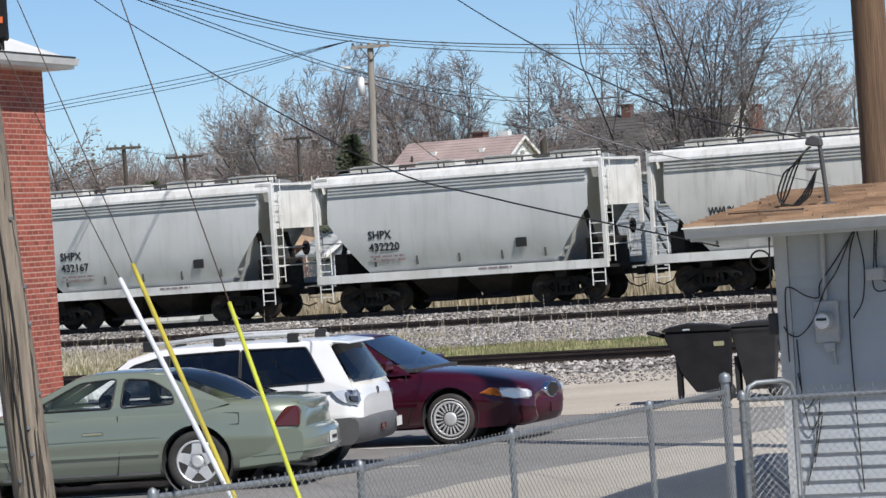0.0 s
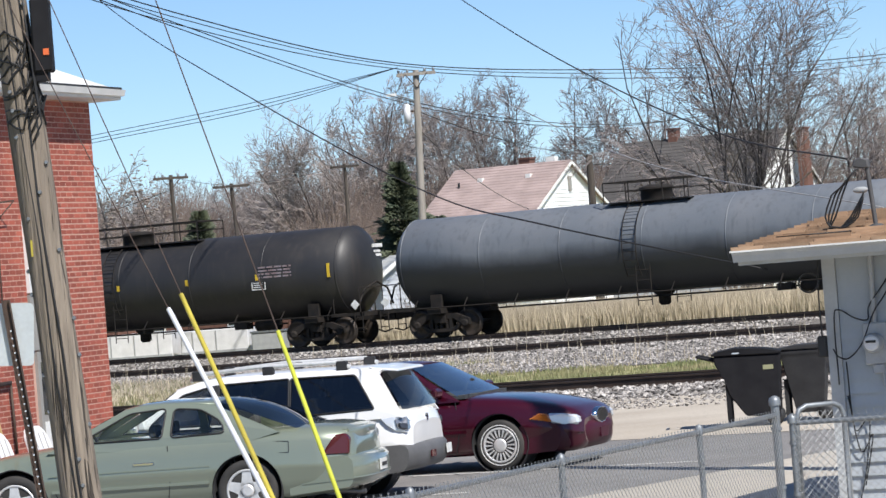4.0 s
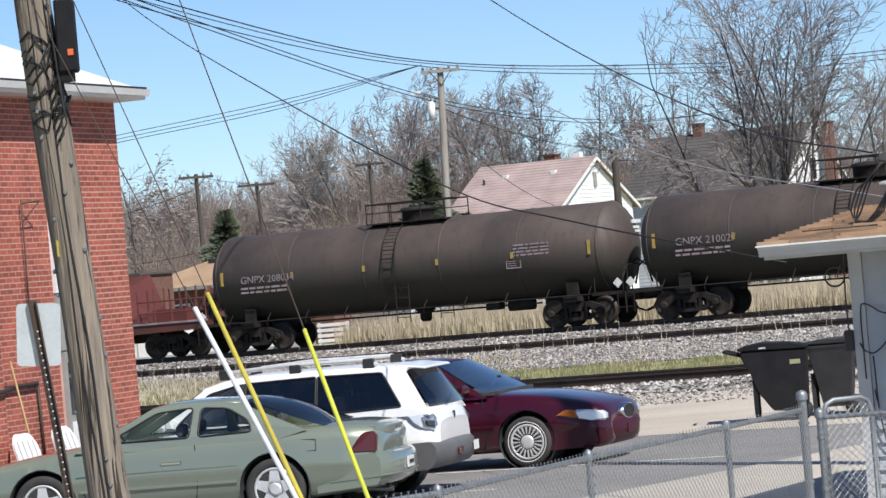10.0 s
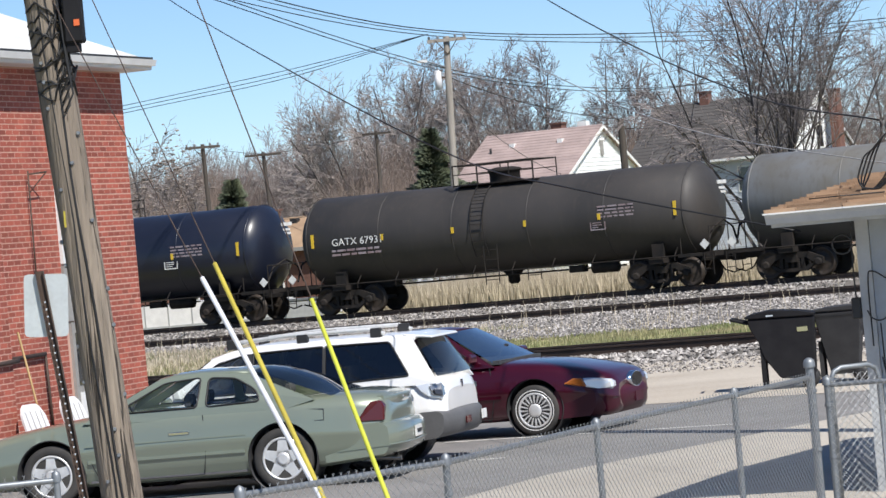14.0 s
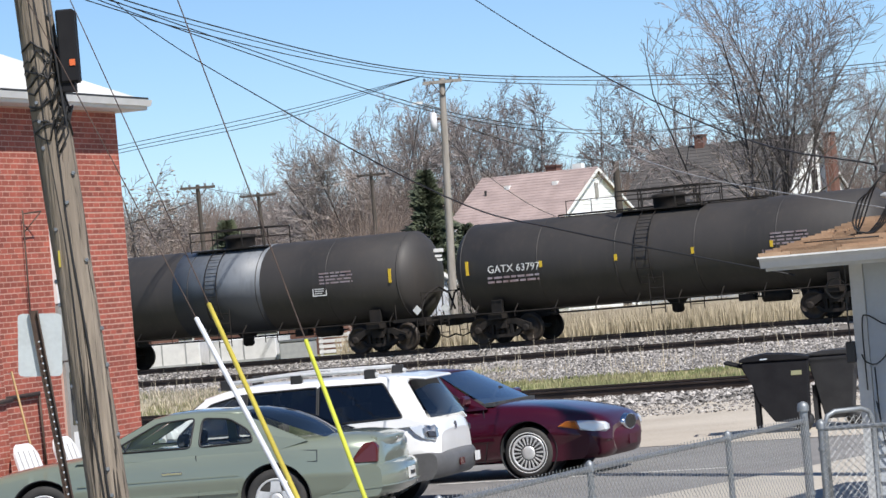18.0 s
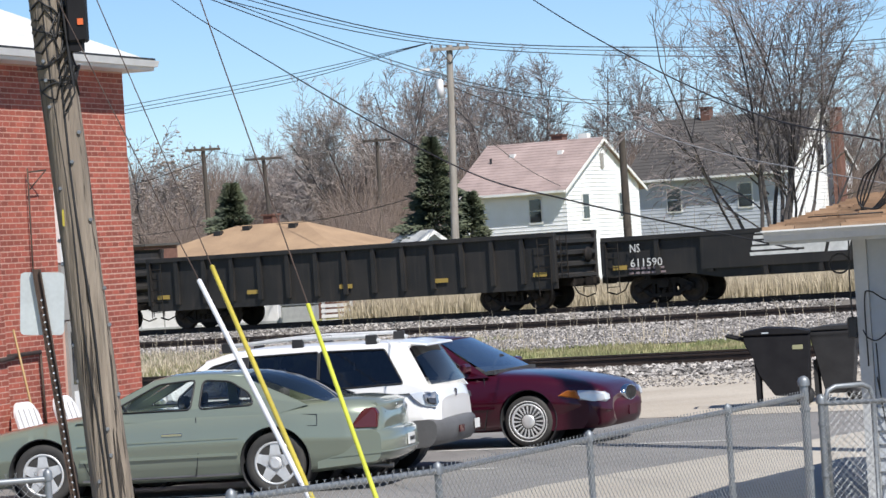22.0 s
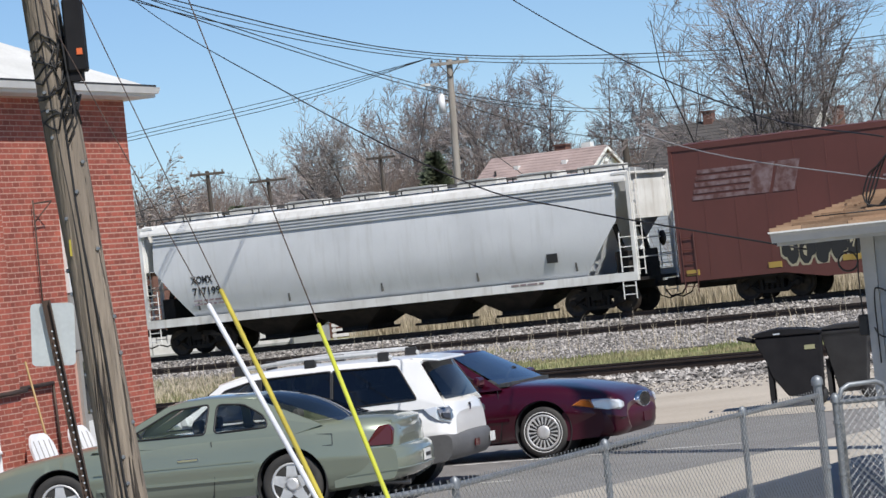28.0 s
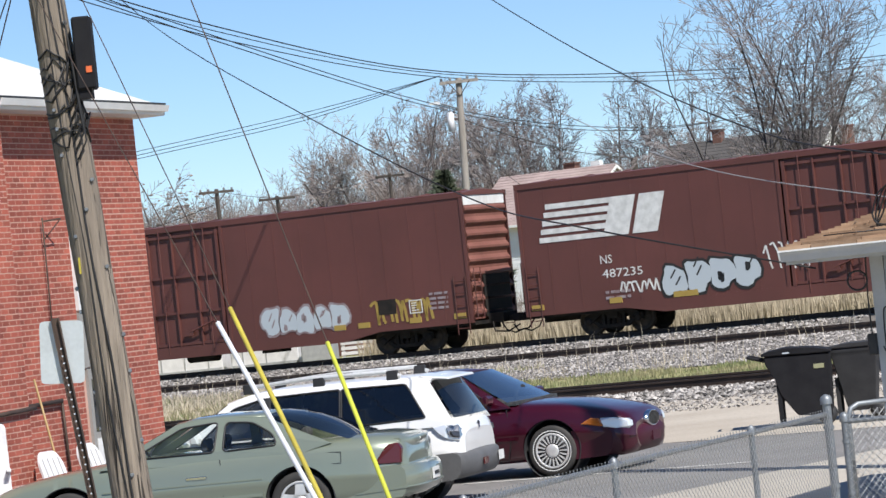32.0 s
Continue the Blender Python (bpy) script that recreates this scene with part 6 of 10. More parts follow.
def white_suv():
    car = thing("suv", set_by_wheel(165.0, (-0.20, 39.2), (-2.2, 0.78)), "white compact sport utility vehicle parked on the lot", "car")
    rows = [(-2.26, 0.42, 0.86, 0.70, 0.66), (-2.20, 0.34, 0.98, 0.80, 0.74), (-2.05, 0.30, 1.02, 0.85, 0.78), (-1.3, 0.26, 1.02, 0.875, 0.80), (0.0, 0.24, 0.98, 0.875, 0.78), (1.0, 0.24, 1.02, 0.87, 0.78), (1.7, 0.27, 0.99, 0.855, 0.76), (2.1, 0.30, 0.92, 0.80, 0.70), (2.28, 0.38, 0.80, 0.66, 0.60)]
    body = part("body", car_shell(rows, 190), WHITE_CAR, car)
    cut_wells(body, (-1.30, 1.32), 0.398, 0.355)
    outer = [(1.30, 0.92), (0.55, 1.44), (0.0, 1.525), (-1.2, 1.535), (-1.88, 1.50), (-2.20, 0.95), (-1.3, 0.93), (0.0, 0.90)]
    h1 = round_poly([(0.92, 1.01), (0.50, 1.37), (0.12, 1.455), (0.12, 1.01)], 0.05)
    h2 = round_poly([(0.05, 1.01), (0.05, 1.46), (-0.812, 1.475), (-0.812, 1.03)], 0.025)
    h3 = round_poly([(-0.832, 1.03), (-0.832, 1.475), (-1.62, 1.465), (-1.86, 1.06)], 0.035)
    yf = cabin(car, WHITE_CAR, outer, [h1, h2, h3], 0.835, 0.64, 0.96, 1.535, [(-1.92, 1.495), (-1.6, 1.522), (-0.8, 1.535), (0.0, 1.53), (0.3, 1.50), (0.58, 1.435)], ((1.28, 0.965), (0.56, 1.435)), ((-2.19, 1.02), (-1.93, 1.46)), GLASS_TINT, GLASS_CLEAR, GLASS_TINT)
    for sy in (-1, 1):
        pane(pane_poly([(0.135, 1.0), (0.135, 1.46), (0.035, 1.465), (0.035, 1.0)], yf, 0.006, sy), BLACK_TRIM, car, "pillar_trim")
    part("spoiler", prism(nbm(), [(-2.12, 1.47), (-1.85, 1.50), (-1.75, 1.545), (-2.10, 1.50)], -0.60, 0.60), WHITE_CAR, car, "roof spoiler", bevel=0.012)
    for sy in (-1, 1):
        bm = nbm()
        path_tube(bm, [(-1.55, sy * 0.60, 1.56), (-1.40, sy * 0.60, 1.625), (-0.4, sy * 0.60, 1.635), (0.25, sy * 0.60, 1.60), (0.42, sy * 0.60, 1.53)], 0.026, 8)
        r = part("roof_rail", bm, ALLOY, car, "silver roof rail")
        for x in (-1.45, -0.55, 0.32):
            part("rail_foot", box(nbm(), x - 0.07, x + 0.07, sy * 0.60 - 0.03, sy * 0.60 + 0.03, 1.52, 1.64), BLACK_TRIM, r, "black rail foot", bevel=0.01)
        # tail lamps wrapping round the rear corners: clear tip, silver reflector bowl, red core
        for nm, mt, lb, pts, inner in (
                ("tail_lamp", LAMP_CLEAR, "clear wrap-around tail lamp", [(-1.93, 0.846, 0.94), (-2.00, 0.855, 0.86), (-2.08, 0.85, 0.80), (-2.23, 0.79, 0.76), (-2.235, 0.62, 0.80), (-2.22, 0.58, 0.90), (-2.20, 0.70, 0.965), (-2.10, 0.835, 0.965)], 0.45),
                ("reflector_bowl", LAMP_SMOKE, "silver reflector bowl", [(-2.10, 0.862, 0.925), (-2.13, 0.862, 0.82), (-2.24, 0.80, 0.785), (-2.245, 0.66, 0.81), (-2.235, 0.63, 0.89), (-2.215, 0.72, 0.945)], 0.5),
                ("tail_lamp_core", MAST_STEEL, "", [(-2.15, 0.868, 0.885), (-2.17, 0.864, 0.825), (-2.245, 0.80, 0.80), (-2.238, 0.79, 0.87)], 0.55)):
            bm = nbm()
            out = [bm.verts.new((x, sy * y, z)) for x, y, z in pts]
            inn = [bm.verts.new((x + 0.12, sy * inner, z)) for x, y, z in pts]
            for i in range(len(pts)):
                j = (i + 1) % len(pts)
                bm.faces.new((out[i], out[j], inn[j], inn[i]))
            bm.faces.new(out[::-1])
            bm.faces.new(inn)
            bmesh.ops.triangulate(bm, faces=[f for f in bm.faces if len(f.verts) > 4])
            bmesh.ops.recalc_face_normals(bm, faces=bm.faces)
            part(nm, bm, mt, car, lb, bevel=0.008)
        door_line(car, [(-0.84, 1.0), (-0.86, 0.6), (-0.8, 0.34), (0.95, 0.34), (1.0, 0.96)], lambda z: sy * (0.873 - max(0, z - 0.63) * 0.16 - max(0, 0.63 - z) * 0.13))
        strip_on(car, "lower_cladding", -0.90, 0.92, 0.25, 0.42, 0.822 * sy, 0.030 * sy, GREY_PLASTIC)
        for x in (-0.25, 0.62):
            a, b = sorted((0.820 * sy, 0.868 * sy))
            part("door_handle", box(nbm(), x - 0.1, x + 0.1, a, b, 0.84, 0.875), WHITE_CAR, car, bevel=0.006)
        part("wing_mirror", prism(nbm(), [(0.86, 1.0), (0.98, 1.0), (0.98, 1.12), (0.9, 1.13)], min(sy * 0.82, sy * 1.03), max(sy * 0.82, sy * 1.03)), WHITE_CAR, car, bevel=0.02)
        for x in (-1.30, 1.32):
            wheel(car, x, 0.76 * sy, 0.345, 0.215, "star", sy)
            bm = nbm()
            lathe(bm, [(sy * 0.42, 0.398), (sy * 0.82, 0.398), (sy * 0.82, 0.388), (sy * 0.42, 0.388)], "y", 30, (x, 0, 0.355))
            part("wheel_well", bm, BLACK_TRIM, car)
    curved_bumper([(-2.28, 0.33), (-1.86, 0.27), (-1.86, 0.62), (-2.26, 0.63), (-2.32, 0.61), (-2.35, 0.57), (-2.355, 0.48), (-2.33, 0.38)], 0.872, -0.11, GREY_PLASTIC, car, "grey plastic rear bumper")
    part("number_plate", box(nbm(), -2.375, -2.362, -0.62, -0.42, 0.44, 0.55), INK_WHITE, car)
    part("reflector", box(nbm(), -2.372, -2.36, 0.1, 0.3, 0.44, 0.52), LAMP_RED, car)
    part("emblem", lathe(nbm(), [(-2.27, 0.05), (-2.255, 0.05)], "x", 6, (0, 0, 0.90)), CHROME, car)
    bm = tube(nbm(), (-2.215, 0.05, 1.06), (-2.16, -0.32, 1.12), 0.012, n=5)
    part("rear_wiper", bm, BLACK_TRIM, car)
    for x, y in ((0.25, 0.38), (0.25, -0.38), (-0.75, 0.38), (-0.75, -0.38)):
        seat(car, x, y, 0.95)
    part("cabin_floor", box(nbm(), -2.0, 1.0, -0.78, 0.78, 0.98, 1.02), CABIN, car)
    return car


def maroon_sedan():
    car = thing("sedan", set_by_wheel(-21.0, (1.0, 43.25), (1.45, -0.79)), "dark maroon four-door sedan parked nose to the street", "car")
    rows = [(-2.54, 0.42, 0.72, 0.62, 0.58), (-2.46, 0.32, 0.95, 0.80, 0.66), (-2.1, 0.25, 1.04, 0.89, 0.74), (-1.4, 0.21, 1.04, 0.925, 0.76), (0.0, 0.20, 0.97, 0.935, 0.75), (0.9, 0.20, 0.955, 0.93, 0.74), (1.5, 0.21, 0.915, 0.915, 0.72), (2.0, 0.19, 0.835, 0.885, 0.65), (2.35, 0.19, 0.745, 0.82, 0.57), (2.45, 0.22, 0.68, 0.74, 0.51), (2.50, 0.28, 0.60, 0.62, 0.46)]
    body = part("body", car_shell(rows, 190), MAROON, car)
    cut_wells(body, (-1.40, 1.45), 0.385, 0.345)
    outer = [(0.95, 0.91), (0.18, 1.39), (-0.3, 1.43), (-0.85, 1.415), (-1.25, 1.36), (-2.0, 0.99), (-1.4, 0.95), (0.0, 0.89)]
    h1 = round_poly([(0.66, 1.0), (0.15, 1.32), (-0.12, 1.365), (-0.14, 1.0)], 0.05)
    h2 = round_poly([(-0.23, 1.0), (-0.21, 1.37), (-0.85, 1.355), (-1.08, 1.25), (-1.12, 1.03)], 0.05)
    yf = cabin(car, MAROON, outer, [h1, h2], 0.885, 0.62, 0.95, 1.43, [(-1.27, 1.355), (-0.9, 1.40), (-0.5, 1.425), (-0.15, 1.42), (0.20, 1.38)], ((0.93, 0.955), (0.19, 1.385)), ((-1.97, 1.04), (-1.27, 1.36)), GLASS_TINT, GLASS_SCREEN, GLASS_TINT)
    for sy in (-1, 1):
        door_line(car, [(-0.18, 0.98), (-0.18, 0.5), (-0.15, 0.24), (0.85, 0.24), (0.92, 0.5), (0.88, 0.94)], lambda z: sy * (0.929 - max(0, z - 0.60) * 0.17 - max(0, 0.60 - z) * 0.165))
        door_line(car, [(-1.14, 1.0), (-1.1, 0.6), (-0.95, 0.24), (-0.15, 0.24)], lambda z: sy * (0.929 - max(0, z - 0.60) * 0.17 - max(0, 0.60 - z) * 0.165))
        strip_on(car, "side_moulding", -1.0, 1.02, 0.50, 0.54, 0.908 * sy, 0.018 * sy, MAROON)
        part("wing_mirror", prism(nbm(), [(0.60, 0.98), (0.72, 0.98), (0.73, 1.09), (0.64, 1.11)], min(sy * 0.86, sy * 1.09), max(sy * 0.86, sy * 1.09)), MAROON, car, bevel=0.025)
        for x in (0.12, -0.85):
            a, b = sorted((0.880 * sy, 0.915 * sy))
            part("door_handle", box(nbm(), x - 0.1, x + 0.1, a, b, 0.80, 0.83), MAROON, car, bevel=0.006)
        bm = prism(nbm(), [(2.13, 0.565), (2.33, 0.53), (2.485, 0.525), (2.47, 0.645), (2.30, 0.68), (2.10, 0.69)], min(0.40 * sy, 0.90 * sy), max(0.40 * sy, 0.90 * sy))
        for v in bm.verts:
            if abs(v.co.y) > 0.8:
                w = 0.885 - (v.co.x - 2.0) * 0.19 if v.co.x < 2.35 else 0.82 - (v.co.x - 2.35) * 0.77
                v.co.y = sy * (w + 0.02)
        part("headlamp", bm, LAMP_CLEAR, car, "clear headlamp", bevel=0.03)
        bm = prism(nbm(), [(1.86, 0.63), (2.17, 0.58), (2.12, 0.69), (2.0, 0.70)], min(0.55 * sy, 0.902 * sy), max(0.55 * sy, 0.902 * sy))
        part("turn_signal", bm, LAMP_AMBER, car, "amber turn signal", bevel=0.015)
        part("fog_lamp", box(nbm(), 2.36, 2.45, min(0.42 * sy, 0.62 * sy), max(0.42 * sy, 0.62 * sy), 0.40, 0.45), BLACK_TRIM, car)
        for x in (-1.40, 1.45):
            wheel(car, x, 0.785 * sy, 0.325, 0.215, "cover", sy)
            bm = nbm()
            lathe(bm, [(sy * 0.42, 0.385), (sy * 0.875, 0.385), (sy * 0.875, 0.375), (sy * 0.42, 0.375)], "y", 30, (x, 0, 0.345))
            part("wheel_well", bm, BLACK_TRIM, car)
    bm = lathe(nbm(), [(2.47, 0.10), (2.535, 0.10), (2.54, 0.085), (2.50, 0.08)], "x", 20)
    bm.transform(Matrix.Translation((0.02, 0, 0.60)) @ Matrix.Diagonal((1, 2.4, 1.05, 1)))
    g = part("grille", bm, CHROME, car, "oval chrome grille")
    bm = nbm()
    for i in range(-6, 7):
        y = i * 0.034
        h = 0.084 * math.sqrt(max(0, 1 - (y / 0.22) ** 2))
        part("grille_bar", box(nbm(), 2.555, 2.565, y - 0.006, y + 0.006, 0.60 - h, 0.60 + h), MAST_STEEL, g)
    lathe(bm, [(2.48, 0.082), (2.536, 0.082)], "x", 20)
    bm.transform(Matrix.Translation((0.02, 0, 0.60)) @ Matrix.Diagonal((1, 2.4, 1.05, 1)))
    part("grille_back", bm, BLACK_TRIM, g)
    curved_bumper([(2.48, 0.21), (2.02, 0.19), (2.02, 0.55), (2.46, 0.565), (2.53, 0.54), (2.565, 0.49), (2.57, 0.40), (2.54, 0.28)], 0.862, 0.30, MAROON_DULL, car, "front bumper")
    part("number_plate", box(nbm(), 2.558, 2.576, -0.15, 0.15, 0.32, 0.44), MAROON_DULL, car)
    for x, y in ((0.2, 0.38), (0.2, -0.38), (-0.85, 0.38), (-0.85, -0.38)):
        seat(car, x, y, 0.86)
    steering(car, 0.62, 0.38, 0.98)
    part("cabin_floor", box(nbm(), -1.6, 1.0, -0.8, 0.8, 0.94, 0.99), CABIN, car)
    return car


green_coupe()
white_suv()
maroon_sedan()


# ---- brick building, with its chimney, beside the lot ----
MORTAR = mat("mortar", (0.54, 0.335, 0.265), (0.45, 0.275, 0.215), scale=3, rough=0.95, fine=0.1)
BRICK = mat("red_brick", (0.35, 0.090, 0.057), (0.26, 0.064, 0.043), scale=1.3, rough=0.85, rand=0.25, bump=0.002, bscale=60)
BRICK_FIELD = mat("red_brick_field", (0.35, 0.090, 0.057), (0.26, 0.064, 0.043), scale=1.3, rough=0.85, island=0.25, bump=0.002, bscale=60)
WHITE_TRIM = mat("white_trim", (0.76, 0.76, 0.74), (0.66, 0.66, 0.64), scale=2, rough=0.55, fine=0.04)
PALE_ROOF = mat("pale_roof_shingle", (0.62, 0.62, 0.60), (0.52, 0.52, 0.50), scale=1.2, rough=0.85, bump=0.01, bscale=20)
WINDOW_DARK = plain("window_dark_glass", (0.02, 0.025, 0.03), 0.05, coat=1.0)
DOOR_GREY = mat("grey_door_paint", (0.30, 0.29, 0.27), (0.26, 0.25, 0.23), scale=2, rough=0.6)
IRON = mat("dark_iron", (0.05, 0.035, 0.028), (0.09, 0.06, 0.045), scale=5, rough=0.7, metal=0.3)


def split_wood(name, light, dark, crack):
    """Old pole wood: long grain, deep dark checks along it, pale weathered patches."""
    m = bpy.data.materials.new(name)
    m.use_nodes = True
    N, Lk = m.node_tree.nodes, m.node_tree.links.new
    p = N["Principled BSDF"]
    tc = N.new("ShaderNodeTexCoord")

    def grain(scale, stretch, detail, warp, lo, hi):
        mp, n, r = N.new("ShaderNodeMapping"), N.new("ShaderNodeTexNoise"), N.new("ShaderNodeMapRange")
        mp.inputs["Scale"].default_value = stretch
        n.inputs["Scale"].default_value, n.inputs["Detail"].default_value, n.inputs["Distortion"].default_value = scale, detail, warp
        r.inputs[1].default_value, r.inputs[2].default_value = lo, hi
        Lk(tc.outputs["Object"], mp.inputs[0])
        Lk(mp.outputs[0], n.inputs[0])
        Lk(n.outputs[0], r.inputs[0])
        return r.outputs[0]

    def mixed(fac, a, b):
        x = N.new("ShaderNodeMix")
        x.data_type = "RGBA"
        Lk(fac, x.inputs[0])
        for src, i in ((a, 6), (b, 7)):
            if isinstance(src, tuple):
                x.inputs[i].default_value = (*src, 1)
            else:
                Lk(src, x.inputs[i])
        return x.outputs[2]

    broad = grain(1.1, (2.5, 2.5, 0.5), 4, 0.5, 0.35, 0.65)
    fine = grain(9.0, (3.2, 3.2, 0.16), 6, 0.3, 0.3, 0.7)
    check = grain(6.5, (3.4, 3.4, 0.13), 4, 0.6, 0.60, 0.66)
    c = mixed(broad, light, dark)
    c = mixed(fine, c, tuple(0.5 * (a + b) for a, b in zip(light, crack)))
    c = mixed(check, c, crack)
    Lk(c, p.inputs["Base Color"])
    p.inputs["Roughness"].default_value = 0.92
    hgt = N.new("ShaderNodeMath")
    hgt.operation = "MULTIPLY_ADD"
    hgt.inputs[1].default_value = -2.2
    Lk(check, hgt.inputs[0])
    Lk(fine, hgt.inputs[2])
    bp = N.new("ShaderNodeBump")
    bp.inputs["Distance"].default_value = 0.02
    Lk(hgt.outputs[0], bp.inputs["Height"])
    Lk(bp.outputs[0], p.inputs["Normal"])
    return m


WOOD_POLE = split_wood("weathered_pole_wood", (0.30, 0.25, 0.195), (0.205, 0.168, 0.132), (0.045, 0.037, 0.030))
GALV = mat("galvanised_steel", (0.25, 0.27, 0.285), (0.20, 0.215, 0.23), scale=6, rough=0.5, metal=0.55)
WIRE_GALV = plain("fence_wire", (0.36, 0.37, 0.37), 0.55, 0.5)
CABLE = plain("cable_black", (0.012, 0.012, 0.013), 0.6)
CABLE_GREY = plain("cable_grey", (0.30, 0.30, 0.30), 0.5)
YELLOW_GUARD = mat("yellow_guard_plastic", (0.50, 0.52, 0.05), (0.42, 0.43, 0.04), scale=3, rough=0.45)
OLD_GUARD = mat("old_guard_plastic", (0.46, 0.38, 0.05), (0.36, 0.29, 0.04), scale=3, rough=0.5)
WHITE_GUARD = mat("white_guard_plastic", (0.62, 0.63, 0.66), (0.52, 0.53, 0.56), scale=3, rough=0.5)
WHITE_PLASTIC = mat("white_plastic", (0.70, 0.70, 0.71), (0.60, 0.60, 0.61), scale=3, rough=0.45)
BLUE_PLASTIC = mat("blue_plastic", (0.06, 0.07, 0.20), (0.05, 0.05, 0.15), scale=3, rough=0.5)
BROOM_WOOD = mat("broom_handle_wood", (0.50, 0.34, 0.16), (0.42, 0.27, 0.12), scale=6, rough=0.6)
GARAGE_TRIM = mat("garage_trim_paint", (0.46, 0.475, 0.48), (0.38, 0.39, 0.395), scale=2, rough=0.6, fine=0.08)
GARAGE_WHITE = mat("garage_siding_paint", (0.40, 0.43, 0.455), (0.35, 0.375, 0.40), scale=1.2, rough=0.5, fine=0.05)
SIDING_WHITE = mat("white_siding", (0.84, 0.85, 0.85), (0.78, 0.79, 0.79), scale=1.2, rough=0.5, fine=0.03)
TAN_SHINGLE = mat("tan_shingle", (0.39, 0.262, 0.165), (0.25, 0.162, 0.10), scale=2.5, rough=0.9, island=0.42, bump=0.004, bscale=60)
BIN_DARK = mat("dark_bin_plastic", (0.008, 0.008, 0.010), (0.013, 0.013, 0.015), scale=4, rough=0.75, spec=0.2)
BIN_GREY = mat("grey_bin_plastic", (0.035, 0.035, 0.037), (0.026, 0.026, 0.028), scale=4, rough=0.75, spec=0.25)
MAST_GREY = mat("mast_dark_grey", (0.09, 0.09, 0.092), (0.06, 0.06, 0.062), scale=5, rough=0.6, metal=0.2)
STICKER = plain("olive_sticker", (0.26, 0.26, 0.15), 0.6)
METER_GREY = mat("meter_grey", (0.36, 0.37, 0.38), (0.30, 0.31, 0.32), scale=5, rough=0.5)
ORANGE_TAG = plain("orange_tag", (0.6, 0.12, 0.03), 0.6)

W_ANG = -108.0
HOUSE_AT = pose(-4.48, 49.5, 0, 0, 0, W_ANG)     # x runs along the wall, towards the street; y points out of it
building = thing("brick_building", HOUSE_AT, "two-storey red brick building with white eaves and chimney", "building")
WALL_L, WALL_H = 13.0, 5.475
wall = part("wall", box(nbm(), 0, WALL_L, -0.3, 0, 0, WALL_H), MORTAR, building, "red brick wall with pale mortar joints")
for x0, x1, y0, y1 in ((0, 0.3, -8, -0.3), (WALL_L - 0.3, WALL_L, -8, -0.3), (0.3, WALL_L - 0.3, -8, -7.7)):
    part("wall", box(nbm(), x0, x1, y0, y1, 0, WALL_H), BRICK_FIELD, building)
CH0, CH1, CHY = 5.3, 6.45, 0.38
chim = part("chimney", box(nbm(), CH0, CH1, 0.0, CHY, 0, 8.2), MORTAR, building, "square red brick chimney on the wall")
# eaves: soffit, fascia gutter and hip roof
OV = 0.34
for x0, x1 in ((-OV, CH0 - 0.002), (CH1 + 0.002, WALL_L + OV)):
    part("soffit", box(nbm(), x0, x1, -0.1, OV, WALL_H, WALL_H + 0.04), WHITE_TRIM, building, "white soffit")
    part("fascia", box(nbm(), x0, x1, OV, OV + 0.03, WALL_H + 0.005, WALL_H + 0.145), WHITE_TRIM, building, "white fascia board")
    bm = nbm()
    extrude_x(bm, [(OV + 0.03, WALL_H + 0.05), (OV + 0.09, WALL_H + 0.05), (OV + 0.12, WALL_H + 0.14), (OV + 0.10, WALL_H + 0.14), (OV + 0.08, WALL_H + 0.07), (OV + 0.03, WALL_H + 0.07)], x0, x1)
    part("gutter", bm, WHITE_TRIM, building, "white rain gutter")
part("end_fascia", box(nbm(), -OV - 0.03, -OV, -8.0, OV, WALL_H, WALL_H + 0.145), WHITE_TRIM, building)
bm = nbm()
zr, zb, yi = WALL_H + 2.35, WALL_H + 0.15, -4.0
c = [bm.verts.new(p) for p in ((-OV, OV, zb), (WALL_L + OV, OV, zb), (WALL_L + OV, -8 - OV, zb), (-OV, -8 - OV, zb), (4.0, yi, zr), (WALL_L - 4, yi, zr))]
for f in ((0, 1, 5, 4), (1, 2, 5), (2, 3, 4, 5), (3, 0, 4), (3, 2, 1, 0)):
    bm.faces.new([c[i] for i in f])
part("roof", bm, PALE_ROOF, building, "pale weathered hip roof")
part("roof_edge", box(nbm(), -OV, WALL_L + OV, OV - 0.02, OV + 0.06, zb + 0.003, zb + 0.03), BLACK_TRIM, building, "dark roof edge")
# window and door stack on the wall
part("window", box(nbm(), 2.05, 2.68, 0.0, 0.05, 2.75, 4.35), WHITE_TRIM, building, "white framed tall window")
part("window_pane", box(nbm(), 2.12, 2.61, 0.04, 0.056, 2.85, 4.25), WHITE_PLASTIC, building, "white blind behind the glass")
part("spandrel", box(nbm(), 2.05, 2.68, 0.0, 0.04, 1.95, 2.72), DOOR_GREY, building, "grey panel")
door = part("door", box(nbm(), 1.90, 2.60, 0.0, 0.045, 0.12, 1.93), DOOR_GREY, building, "grey side door with a dark pane")
part("door_pane", box(nbm(), 2.0, 2.5, 0.04, 0.052, 1.05, 1.78), WINDOW_DARK, door)
part("door_panel", box(nbm(), 2.0, 2.5, 0.04, 0.055, 0.25, 0.95), WHITE_TRIM, door)
part("window", box(nbm(), 6.75, 7.85, 0.0, 0.06, 2.1, 3.6), WHITE_TRIM, building, "white framed window")
part("window_pane", box(nbm(), 6.85, 7.75, 0.05, 0.066, 2.2, 3.5), WINDOW_DARK, building)
bm = nbm()
